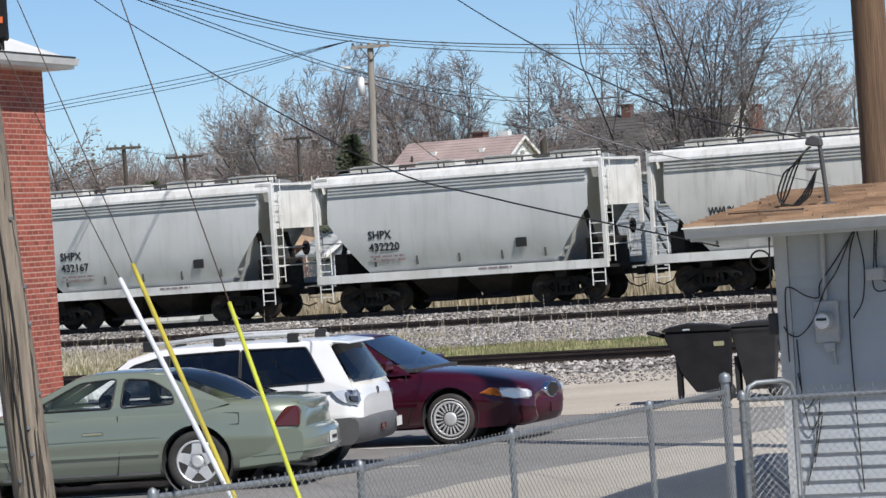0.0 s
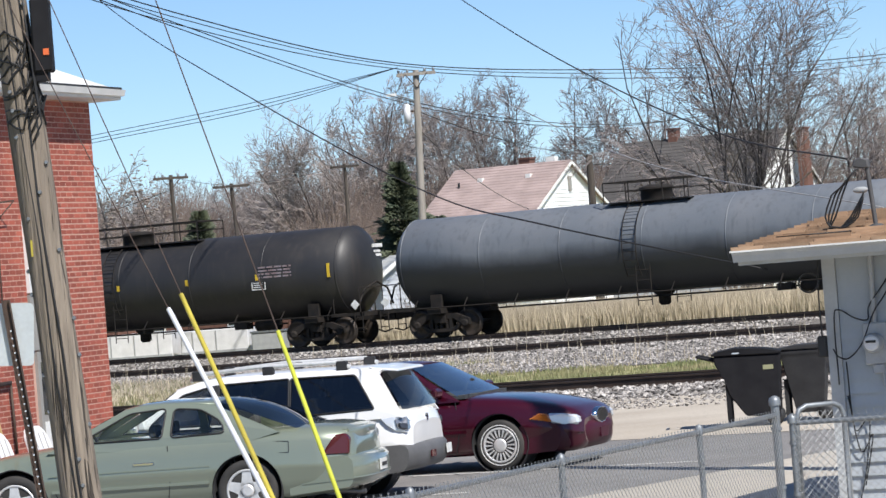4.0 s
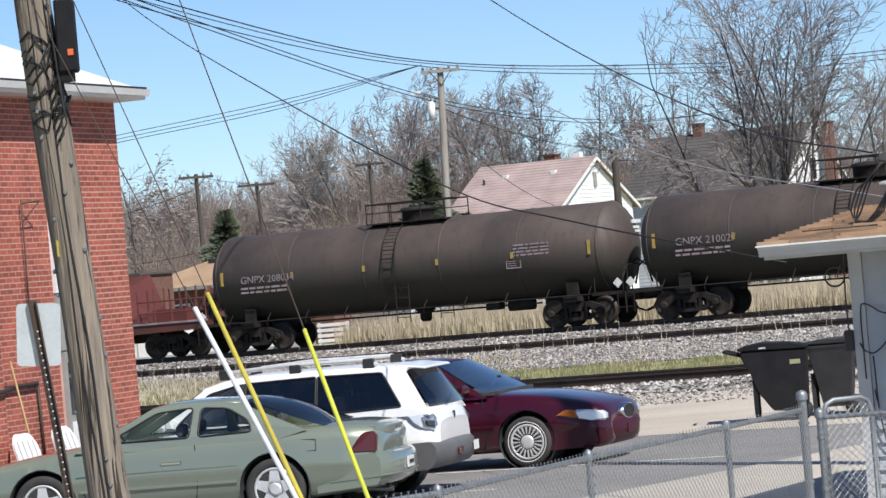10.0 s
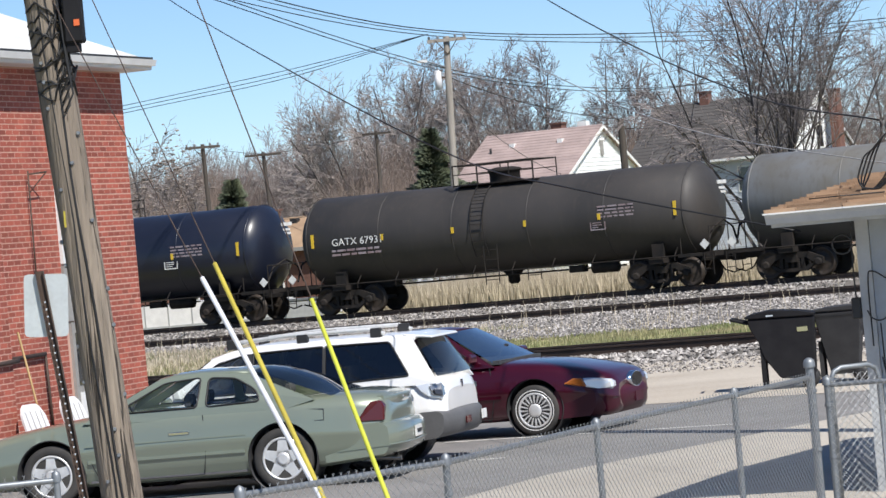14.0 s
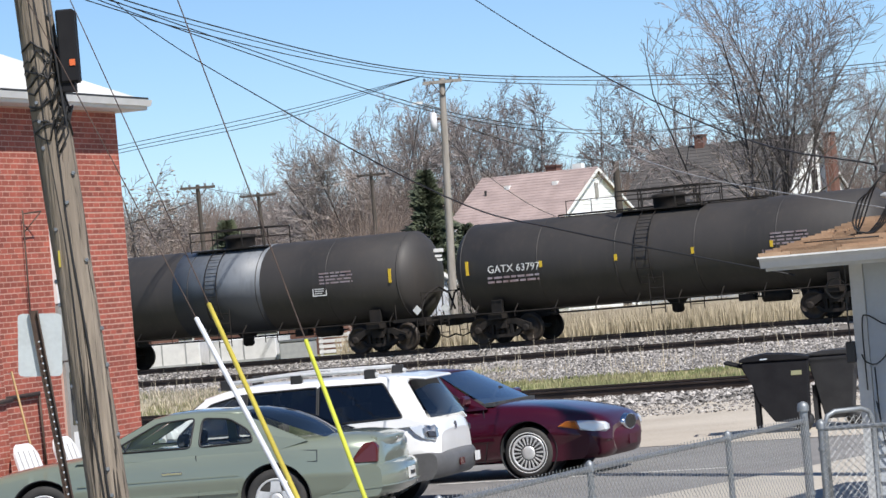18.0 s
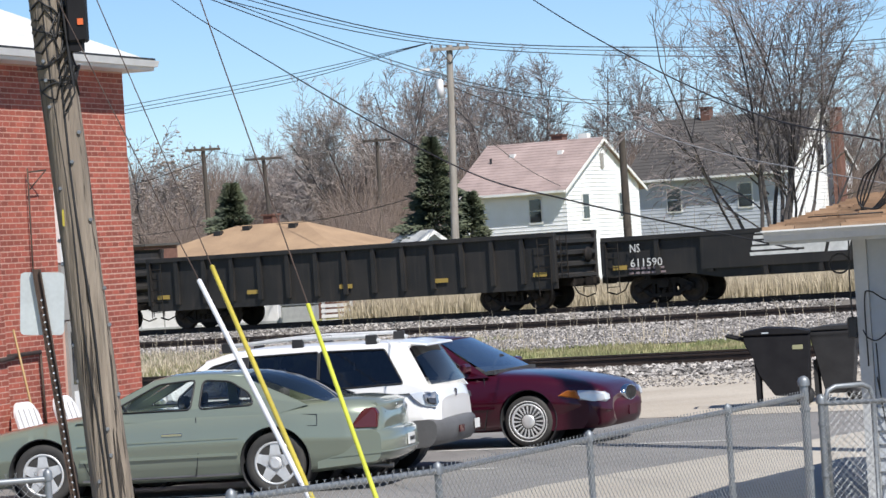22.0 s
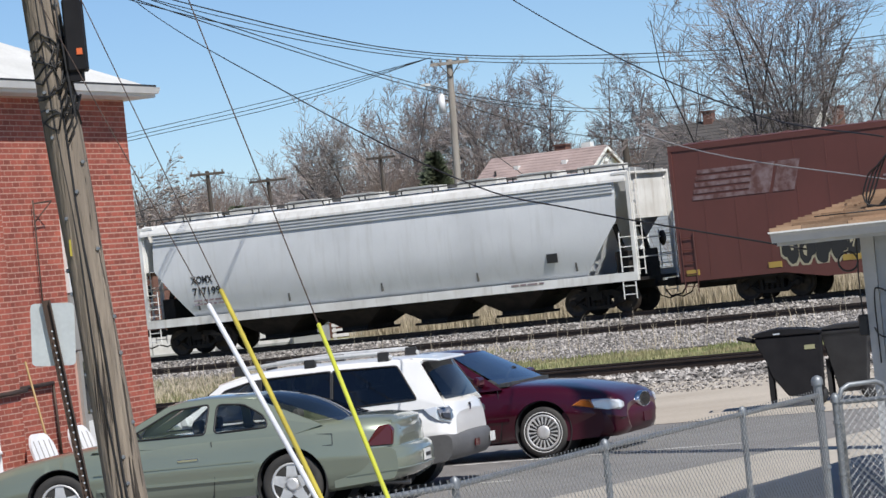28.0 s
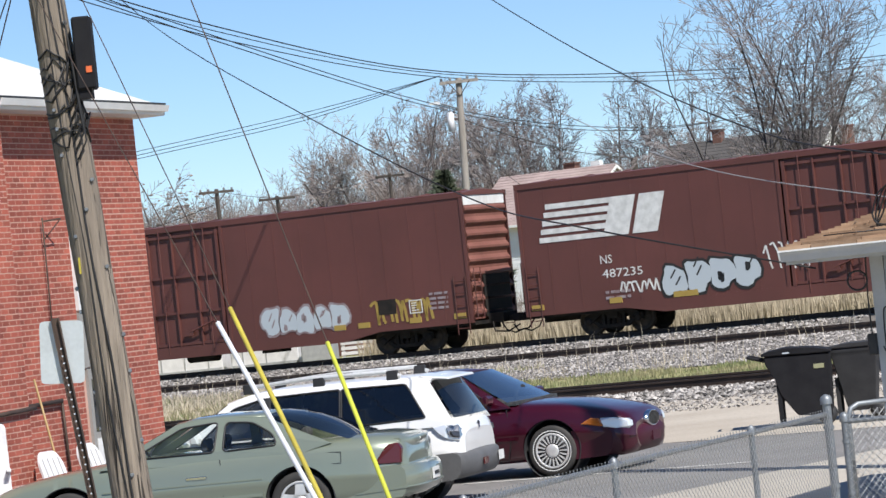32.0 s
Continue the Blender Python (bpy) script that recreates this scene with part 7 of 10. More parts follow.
path_tube(bm, [(3.55, 0.05, 1.55), (5.2, 0.05, 1.53), (5.22, 0.43, 1.53), (6.53, 0.43, 1.50), (6.55, 0.06, 1.50), (8.0, 0.05, 1.48)], 0.03)
path_tube(bm, [(3.55, 0.05, 1.58), (3.50, 0.05, 0.4)], 0.02)
part("pipe", bm, IRON, building, "rusty conduit along the wall")
bm = nbm()
path_tube(bm, [(3.6, 0.06, 4.05), (3.6, 0.04, 2.0)], 0.012)
path_tube(bm, [(3.6, 0.06, 4.0), (3.35, 0.22, 4.02)], 0.012)
path_tube(bm, [(3.6, 0.06, 3.75), (3.35, 0.22, 4.02)], 0.01)
part("bracket", bm, IRON, building, "thin iron bracket")


def brick_rows(x0, x1, z0, z1, skip):
    """Running bond: the middles of the bricks and their lengths."""
    L, Hc = 0.2135, 0.0765
    out = []
    k = 0
    z = z0
    while z + Hc <= z1 + 0.001:
        x = x0 - (L / 2 if k % 2 else 0)
        while x < x1 - 0.02:
            a, b = max(x, x0) + 0.0075, min(x + L, x1) - 0.0075
            spans = [(a, b)]
            for sx0, sx1, sz0, sz1 in skip:
                if sz0 < z + Hc and z < sz1:
                    spans = [q for p, e in spans for q in ((p, min(e, sx0)), (max(p, sx1), e)) if q[1] > q[0]]
            out += [(p, e, z + 0.0075, z + Hc - 0.0075) for p, e in spans if e - p > 0.015]
            x += L
        z += Hc
        k += 1
    return out


def brick_field(bricks, to_world, depth, name, parent, material, jitter=0.0006, seed=2):
    rnd = random.Random(seed)
    verts, faces = [], []
    for a, b, z0, z1 in bricks:
        d = depth + rnd.uniform(-jitter, jitter)
        i = len(verts)
        verts += [to_world(x, y, z) for y in (0.0, d) for x, z in ((a, z0), (b, z0), (b, z1), (a, z1))]
        faces += [(i + 4, i + 5, i + 6, i + 7), (i, i + 1, i + 5, i + 4), (i + 1, i + 2, i + 6, i + 5), (i + 2, i + 3, i + 7, i + 6), (i + 3, i, i + 4, i + 7)]
    me = bpy.data.meshes.new(name)
    me.from_pydata(verts, [], faces)
    me.materials.append(material)
    ob = new(name, me)
    ob.parent = parent
    return tagged(ob, kind="stuff")


def brick_mesh(L, Hc, d):
    bm = nbm()
    box(bm, -L / 2, L / 2, 0, d, -Hc / 2, Hc / 2)
    return mesh_of("brick", bm, BRICK)


# ---- frame house (shed) with the electric meter ----
S_ANG = -24.0
shed = thing("garage", pose(3.68, 30.0, 0, 0, 0, S_ANG), "white clapboard garage with a tan shingle roof", "garage")
SL, SW, SH = 7.5, 5.0, 2.42
for x0, x1, y0, y1 in ((0, SL, 0, 0.12), (0, 0.12, 0.12, SW), (SL - 0.12, SL, 0.12, SW), (0.12, SL - 0.12, SW - 0.12, SW)):
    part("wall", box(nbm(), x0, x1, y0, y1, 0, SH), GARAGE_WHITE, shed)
n = int(SH / 0.121)
for i in range(n):
    bm = nbm()
    z = 0.121 * i
    extrude_x(bm, [(-0.030, z), (0.0, z), (0.0, z + 0.121), (-0.004, z + 0.121)], 0.09, SL)
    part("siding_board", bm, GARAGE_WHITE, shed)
part("corner_board", box(nbm(), -0.035, 0.085, -0.035, 0.05, 0, SH), GARAGE_TRIM, shed, "white corner board")
part("corner_board", box(nbm(), -0.035, 0.0, 0.05, 0.14, 0, SH), GARAGE_TRIM, shed)
OVS = 0.62
part("soffit", box(nbm(), -0.6, SL + 0.3, -OVS, SW + OVS, SH, SH + 0.03), GARAGE_TRIM, shed, "white soffit")
part("fascia", box(nbm(), -0.6, SL + 0.3, -OVS - 0.025, -OVS, SH + 0.0, SH + 0.115), GARAGE_TRIM, shed)
bm = nbm()
extrude_x(bm, [(-OVS - 0.025, SH + 0.03), (-OVS - 0.10, SH + 0.03), (-OVS - 0.12, SH + 0.085), (-OVS - 0.14, SH + 0.115), (-OVS - 0.12, SH + 0.115), (-OVS - 0.09, SH + 0.045), (-OVS - 0.025, SH + 0.045)], -0.62, SL + 0.3)
part("gutter", bm, GARAGE_TRIM, shed, "white rain gutter")
# white strip added as the sunlit lip of the greyer gutter
part("drip_edge", box(nbm(), -0.63, SL + 0.3, -OVS - 0.155, -OVS - 0.02, SH + 0.116, SH + 0.131), WHITE_TRIM, shed, "bright white strip painted in for the sunlit gutter lip")
ZR = SH + 0.13
RISE, MID = 0.27, SW / 2
bm = nbm()
extrude_x(bm, [(-OVS - 0.08, ZR - 0.03), (MID, ZR + RISE - 0.03), (SW + OVS, ZR - 0.03), (SW + OVS, ZR), (MID, ZR + RISE), (-OVS - 0.08, ZR)], -0.62, SL + 0.3)
part("roof_deck", bm, BLACK_TRIM, shed)
slope = math.hypot(MID + OVS + 0.08, RISE)
nc = int(slope / 0.21)
rnd = random.Random(8)
for k in range(nc + 1):
    verts, faces = [], []
    s0, s1 = k * 0.21, min(k * 0.21 + 0.24, slope)
    def on_roof(x, s, lift):
        t = s / slope
        return (x, -OVS - 0.08 + (MID + OVS + 0.08) * t, ZR + RISE * t + lift)
    x = -0.64 - (0.15 if k % 2 else 0)
    while x < SL + 0.3:
        w = rnd.choice((0.30, 0.42, 0.55))
        a, b = max(x, -0.64), min(x + w - 0.008, SL + 0.32)
        if b - a > 0.02:
            i = len(verts)
            lf = 0.030 + rnd.uniform(0, 0.010)
            verts += [on_roof(a, s0, lf), on_roof(b, s0, lf), on_roof(b, s1, 0.006), on_roof(a, s1, 0.006), on_roof(a, s0, 0.0), on_roof(b, s0, 0.0)]
            faces += [(i, i + 1, i + 2, i + 3), (i + 4, i + 5, i + 1, i), (i + 4, i, i + 3), (i + 5, i + 2, i + 1)]
        x += w
    me = bpy.data.meshes.new("shingle_course")
    me.from_pydata(verts, [], faces)
    me.materials.append(TAN_SHINGLE)
    shared("shingle_course", me, shed, label="tan asphalt shingles")
bm = nbm()
path_tube(bm, [(-0.15 + 0.09 * math.cos(q * math.pi / 10), -0.08, 2.22 + 0.085 * math.sin(q * math.pi / 10)) for q in range(21)], 0.009, 6)
path_tube(bm, smooth([(-0.06, -0.06, SH), (-0.065, -0.07, 2.25), (-0.075, -0.06, 2.0), (-0.07, -0.06, 1.72)], 6), 0.008, 6)
part("coiled_cable", bm, BLACK_TRIM, shed, "black cable looped at the corner")
part("corner_box", box(nbm(), -0.12, -0.037, -0.07, 0.0, 1.55, 1.74), BLACK_TRIM, shed, "small black box on the corner", bevel=0.01)
MX = 0.41
m_ = part("meter", lathe(nbm(), [(-0.09, 0.075), (-0.06, 0.088), (0.02, 0.088), (0.05, 0.08)], "y", 22, (MX, -0.10, 1.65)), METER_GREY, shed, "round grey electric meter")
part("meter_dial", lathe(nbm(), [(-0.205, 0.058), (-0.185, 0.070)], "y", 22, (MX, 0, 1.65)), WHITE_PLASTIC, m_)
part("meter_slot", box(nbm(), MX - 0.045, MX + 0.045, -0.212, -0.206, 1.655, 1.678), INK_BLACK, m_)
part("meter_box", box(nbm(), MX - 0.10, MX + 0.12, -0.09, -0.022, 1.46, 1.83), METER_GREY, shed, "grey meter box", bevel=0.012)
part("meter_latch", box(nbm(), MX - 0.03, MX + 0.07, -0.095, -0.03, 1.38, 1.46), METER_GREY, shed, bevel=0.008)
part("junction_box", box(nbm(), 0.80, 0.97, -0.10, -0.022, 1.98, 2.09), METER_GREY, shed, bevel=0.01)
part("conduit", tube(nbm(), (MX, -0.05, 1.83), (MX + 0.01, -0.05, SH), 0.026, n=8), METER_GREY, shed)
part("drain_pipe", tube(nbm(), (MX + 0.05, -0.05, 1.38), (MX + 0.06, -0.05, 1.26), 0.018, n=8), METER_GREY, shed)
for pts in ([(0.72, -0.05, SH), (0.66, -0.06, 2.20), (0.62, -0.05, 1.7), (0.62, -0.05, 1.1), (0.65, -0.05, 0.15)],
            [(0.74, -0.05, SH), (0.79, -0.07, 2.12), (0.76, -0.07, 1.82), (0.66, -0.06, 1.66)],
            [(0.70, -0.05, SH), (0.55, -0.07, 2.10), (0.42, -0.08, 1.92), (0.30, -0.09, 1.66), (0.16, -0.07, 1.53), (0.06, -0.06, 1.55), (0.02, -0.06, 1.62)],
            [(0.71, -0.05, SH), (0.52, -0.06, 2.16), (0.38, -0.07, 1.98), (0.36, -0.08, 1.86), (0.24, -0.07, 1.88), (0.10, -0.06, 1.96), (0.05, -0.06, 1.88), (0.05, -0.06, 1.3)],
            [(0.90, -0.05, SH), (0.88, -0.07, 2.15), (0.86, -0.07, 1.94), (0.92, -0.07, 1.88), (1.05, -0.06, 1.92)],
            [(0.92, -0.05, SH), (0.90, -0.06, 2.1), (1.0, -0.07, 1.95), (1.2, -0.06, 2.05)],
            [(0.13, -0.06, 1.5), (0.16, -0.06, 0.9), (0.3, -0.06, 1.0), (0.24, -0.06, 0.55), (0.14, -0.06, 0.2)],
            [(0.12, -0.06, 1.2), (0.20, -0.06, 0.7), (0.32, -0.06, 0.85), (0.22, -0.06, 0.4)]):
    part("wall_cable", path_tube(nbm(), [tuple(q) for q in smooth(pts, 5)], 0.0068, 5), CABLE, shed, "loose black cable on the wall")
mast_x, mast_y = 0.36, 0.45
MZ = ZR + RISE * (mast_y + OVS + 0.08) / (MID + OVS + 0.08)
bm = nbm()
tube(bm, (mast_x, mast_y, MZ - 0.05), (mast_x - 0.05, mast_y, MZ + 0.58), 0.021, n=10)
lathe(bm, [(MZ - 0.03, 0.11), (MZ + 0.02, 0.09), (MZ + 0.05, 0.04)], "z", 14, (mast_x, mast_y, 0))
part("service_mast", bm, MAST_GREY, shed, "dark grey service mast with weatherhead")
bm = prism(nbm(), [(-0.13, 0.0), (-0.11, 0.06), (-0.05, 0.085), (0.02, 0.06), (0.03, -0.02), (-0.04, -0.02)], -0.04, 0.04)
bm.transform(Matrix.Translation((mast_x - 0.05, mast_y, MZ + 0.57)))
part("weatherhead", bm, MAST_GREY, shed, bevel=0.012)
part("insulator", lathe(nbm(), [(-0.16, 0.012), (-0.12, 0.03), (-0.06, 0.03), (-0.02, 0.012)], "x", 10, (mast_x - 0.03, mast_y, MZ + 0.36)), METER_GREY, shed)
bm = nbm()
for k in range(4):
    hook = ((-0.12, 0.55), (-0.20 - 0.03 * k, 0.50 - 0.04 * k), (-0.28 - 0.03 * k, 0.34), (-0.36 - 0.03 * k, 0.14), (-0.44 + 0.01 * k, 0.02 + 0.01 * k), (-0.40 + 0.05 * k, -0.03 + 0.02 * k), (-0.22 + 0.03 * k, 0.12), (-0.08, 0.34 - 0.02 * k))
    pts = [Vector((mast_x + x, mast_y - 0.04 - 0.02 * k, MZ + z)) for x, z in hook]
    run = [pts[0]]
    for p, q, r in zip(pts, pts[1:], pts[2:] + [pts[-1]]):
        run += [p.lerp(q, 0.6), q.lerp(p.lerp(r, 0.5), 0.15)]
    path_tube(bm, run + [pts[-1]], 0.0085, 5)
for k in range(3):
    pts = []
    for j in range(7):
        a = j * 0.9 + k
        pts.append((mast_x - 0.75 + 0.09 * j + 0.08 * math.cos(a * 1.7), mast_y - 0.45 + 0.10 * math.sin(a), MZ - 0.06 + 0.03 * (k % 3)))
    path_tube(bm, pts, 0.007, 4)
tagged(part("drip_loop", bm, CABLE, shed, "black drip loops of cable"), kind="stuff")

# ---- wheeled bins ----
def bin_cart(m, material, label, wide=1.0):
    b = thing("trash_bin", m, label, "trash bin", "wheeled bins")
    bm = nbm()
    rings = []
    for z, hx, hy in ((0.12, 0.20, 0.22), (0.25, 0.22, 0.24), (0.95, 0.33, 0.33), (1.0, 0.36, 0.35), (1.04, 0.36, 0.35)):
        rings.append([bm.verts.new((sx * hx + (z - 0.12) * -0.05, sy * hy, z)) for sx, sy in ((-1, -1), (1, -1), (1, 1), (-1, 1))])
    for a, c2 in zip(rings, rings[1:]):
        for i in range(4):
            bm.faces.new((a[i], a[(i + 1) % 4], c2[(i + 1) % 4], c2[i]))
    bm.faces.new(rings[0][::-1])
    bm.faces.new(rings[-1])
    bm.transform(Matrix.Diagonal((wide, 1, 1, 1)))
    part("bin_body", bm, material, b, bevel=0.012)
    bm = prism(nbm(), [(-0.50, 1.05), (0.34, 1.045), (0.38, 1.08), (0.25, 1.12), (-0.2, 1.11), (-0.48, 1.07)], -0.37, 0.37)
    bm.transform(Matrix.Diagonal((wide, 1, 1, 1)))
    part("lid", bm, material, b, "closed dark lid", bevel=0.012)
    bm = nbm()
    tube(bm, (0.42, -0.28, 1.03), (0.42, 0.28, 1.03), 0.02, n=8)
    for y in (-0.28, 0.28):
        tube(bm, (0.33, y, 1.0), (0.42, y, 1.03), 0.02, n=6)
    part("handle", bm, material, b)
    for y in (-0.27, 0.27):
        part("wheel", lathe(nbm(), [(y - 0.03, 0.02), (y - 0.03, 0.13), (y + 0.03, 0.13), (y + 0.03, 0.02)], "y", 18, (0.24, 0, 0.13)), BLACK_TRIM, b)
    for y in (-0.2, 0.2):
        part("foot", box(nbm(), -0.36, -0.30, y - 0.025, y + 0.025, 0.0, 0.62), material, b)
    return b


def tilt_cart(m, label):
    """A wide cart whose belly slopes up to a lip at one end, on a leg and a pair of wheels."""
    b = thing("trash_bin", m, label, "trash bin", "wheeled bins")
    part("bin_body", prism(nbm(), [(-0.20, 0.17), (0.30, 0.12), (0.34, 1.03), (-0.62, 1.05), (-0.60, 0.93), (-0.46, 0.70), (-0.42, 0.48)], -0.36, 0.36), BIN_DARK, b, bevel=0.015)
    part("lid", prism(nbm(), [(-0.64, 1.055), (0.35, 1.035), (0.36, 1.075), (0.10, 1.125), (-0.30, 1.155), (-0.56, 1.115), (-0.66, 1.085)], -0.385, 0.385), BIN_DARK, b, "closed dark lid", bevel=0.012)
    bm = nbm()
    for y in (-0.27, 0.27):
        tube(bm, (-0.58, y, 0.98), (-0.85, y, 1.06), 0.022, n=8)
    tube(bm, (-0.85, -0.27, 1.06), (-0.85, 0.27, 1.06), 0.022, n=8)
    part("handle", bm, BIN_DARK, b, "bar handle at the lip")
    for y in (-0.31, 0.31):
        part("foot", box(nbm(), -0.47, -0.405, y - 0.03, y + 0.03, 0.0, 0.70), BIN_DARK, b)
        part("wheel", lathe(nbm(), [(y - 0.03, 0.02), (y - 0.03, 0.13), (y + 0.03, 0.13), (y + 0.03, 0.02)], "y", 18, (0.22, 0, 0.13)), BLACK_TRIM, b)
    part("label_sticker", box(nbm(), 0.09, 0.24, -0.368, -0.36, 0.82, 0.885), STICKER, b, "faded olive sticker")
    part("lid_latch", box(nbm(), -0.34, -0.24, -0.39, -0.385, 1.07, 1.09), INK_SILVER, b, "pale latch")
    return b


tilt_cart(pose(4.92, 49.2, 0, 0, 0, -8), "wide dark trash cart with a sloping belly, lid shut")
bin_cart(pose(5.72, 49.7, 0, 0, 0, -12), BIN_GREY, "grey wheeled trash bin beside the dark one")

# ---- chain-link fence ----
def fence_panel(fence, a, b, ht, mesh_top):
    """One bay between two posts: top rail, woven wire with knuckled top."""
    a, b = Vector(a), Vector(b)
    L = (b - a).length
    d = (b - a) / L
    bm = nbm()
    tube(bm, (a.x, a.y, ht), (b.x, b.y, ht), 0.021, n=10)
    part("top_rail", bm, GALV, fence)
    verts, faces = [], []
    s, r = 0.066, 0.0022
    off = Vector((d.y, -d.x)) * 0.03
    hgt = mesh_top - 0.05

    def wire(p, q):
        i = len(verts)
        ax = (Vector(q) - Vector(p)).normalized()
        u = ax.orthogonal().normalized() * r
        w = ax.cross(u)
        for e in (p, q):
            for k in range(3):
                t = 2 * math.pi * k / 3
                verts.append(tuple(Vector(e) + u * math.cos(t) + w * math.sin(t)))
        for k in range(3):
            faces.append((i + k, i + (k + 1) % 3, i + 3 + (k + 1) % 3, i + 3 + k))
    n = int((L + hgt) / s)
    for k in range(n):
        for sg in (1, -1):
            x0, x1 = k * s - hgt, k * s
            z0, z1 = 0.05, mesh_top
            if x0 < 0:
                z0 += -x0 * (mesh_top - 0.05) / hgt
                x0 = 0
            if x1 > L:
                z1 -= (x1 - L) * (mesh_top - 0.05) / hgt
                x1 = L
            if z1 - z0 < 0.03:
                continue
            xa, xb = (x0, x1) if sg > 0 else (L - x0, L - x1)
            pa, pb = a + d * xa + off, a + d * xb + off
            wire((pa.x, pa.y, z0), (pb.x, pb.y, z1))
    for k in range(int(L / s)):
        p = a + d * (k * s + 0.01) + off
        q = p + d * 0.016
        wire((p.x, p.y, mesh_top), (q.x, q.y, mesh_top + 0.035))
        wire((q.x, q.y, mesh_top), (p.x, p.y, mesh_top + 0.035))
    me = bpy.data.meshes.new("wire_mesh")
    me.from_pydata(verts, [], faces)
    me.materials.append(WIRE_GALV)
    tagged(shared("wire_mesh", me, fence, label="woven diamond wire"), kind="stuff")


def fence_post(fence, x, y, ht, r=0.024, cap=True):
    bm = nbm()
    tube(bm, (x, y, 0), (x, y, ht), r, n=12)
    p = part("post", bm, GALV, fence)
    bm = nbm()
    lathe(bm, [(ht - 0.03, r * 1.35), (ht + 0.01, r * 1.4), (ht + 0.035, r * 1.1), (ht + 0.05, r * 0.3)], "z", 12, (x, y, 0))
    part("post_cap", bm, GALV, p)
    bm = nbm()
    for z in (ht * 0.82, ht * 0.45):
        lathe(bm, [(z, r * 1.25), (z + 0.025, r * 1.25)], "z", 12, (x, y, 0))
    tagged(part("band", bm, GALV, p), kind="stuff")


fence = thing("chain_link_fence", pose(0, 0, 0), "grey galvanised chain-link fence along the driveway", "fence")
FP = [(-1.32, 19.83), (-0.11, 21.11), (0.94, 23.52), (2.11, 25.97), (2.88, 27.65)]
for p in FP[:-1]:
    fence_post(fence, p[0], p[1], 1.2)
fence_post(fence, *FP[-1], 1.30, 0.036)
for a, b in zip(FP, FP[1:]):
    fence_panel(fence, a, b, 1.19, 1.2)
fence2 = thing("chain_link_fence", pose(0, 0, 0), "grey chain-link fence in front of the garage", "fence")
FQ = [(3.02, 27.72), (5.4, 27.1), (7.8, 26.5)]
for p in FQ:
    fence_post(fence2, p[0], p[1], 1.14, 0.03)
for a, b in zip(FQ, FQ[1:]):
    fence_panel(fence2, a, b, 1.11, 1.16)
fence3 = thing("chain_link_fence", pose(0, 0, 0), "grey chain-link fence beside the utility pole", "fence")
FR = [(-2.78, 23.15), (-5.2, 22.6)]
for p in FR:
    fence_post(fence3, p[0], p[1], 1.2)
fence_panel(fence3, FR[0], FR[1], 1.18, 1.2)
gate = thing("fence_gate", pose(3.08, 27.95, 0, 0, 0, 25), "small chain-link gate with rounded corners, standing open", "gate")
bm = nbm()
loop = [(0.0, 0, 0.1), (0.0, 0, 1.13), (0.03, 0, 1.2), (0.10, 0, 1.23), (0.36, 0, 1.23), (0.43, 0, 1.2), (0.46, 0, 1.13), (0.46, 0, 0.1), (0.0, 0, 0.1)]
path_tube(bm, loop, 0.022, 8)
part("gate_frame", bm, GALV, gate)
verts, faces = [], []
for k in range(-18, 9):
    for sg in (1, -1):
        x0, x1, z0, z1 = k * 0.066, k * 0.066 + 1.08, 0.1, 1.18
        if x0 < 0:
            z0, x0 = z0 - x0, 0
        if x1 > 0.46:
            z1, x1 = z1 - (x1 - 0.46), 0.46
        if z1 - z0 < 0.03:
            continue
        xa, xb = (x0, x1) if sg > 0 else (0.46 - x0, 0.46 - x1)
        i = len(verts)
        for x, z in ((xa, z0), (xb, z1)):
            verts += [(x - 0.002, 0, z), (x + 0.002, -0.002, z), (x, 0.003, z + 0.002)]
        faces += [(i, i + 1, i + 4, i + 3), (i + 1, i + 2, i + 5, i + 4), (i + 2, i, i + 3, i + 5)]
me = bpy.data.meshes.new("wire_mesh")
me.from_pydata(verts, [], faces)
me.materials.append(WIRE_GALV)
tagged(shared("wire_mesh", me, gate), kind="stuff")

# ---- near utility pole with its box, cables and guys ----
pole = thing("utility_pole", pose(-2.68, 27.0, 0), "leaning weathered wooden utility pole with cables stapled down it", "utility pole")
def pole_at(z):
    return Vector((-0.0675 * z, 0, z))
bm = nbm()
prev = None
rnd = random.Random(4)
rings = []
for i in range(26):
    z = 11.0 * i / 25
    c = pole_at(z)
    r = 0.163 - 0.0038 * z
    rings.append([bm.verts.new((c.x + (r + 0.006 * math.sin(5 * k + z * 2)) * math.cos(2 * math.pi * k / 20), (r + 0.006 * math.cos(7 * k - z)) * math.sin(2 * math.pi * k / 20), z)) for k in range(20)])
for a, b in zip(rings, rings[1:]):
    for k in range(20):
        bm.faces.new((a[k], a[(k + 1) % 20], b[(k + 1) % 20], b[k])).smooth = True
bm.faces.new(rings[-1])
part("pole_shaft", bm, WOOD_POLE, pole)
for dx, w in ((-0.03, 0.009), (0.028, 0.012)):
    pts = [pole_at(z) + Vector((dx + 0.012 * math.sin(z * 3 + dx * 50), -0.158 + 0.0038 * z, 0)) for z in np.arange(0.2, 11, 0.35)]
    part("riser_cable", path_tube(nbm(), [tuple(p) for p in pts], w, 5), CABLE, pole, "dark cable running down the pole")
bm = nbm()
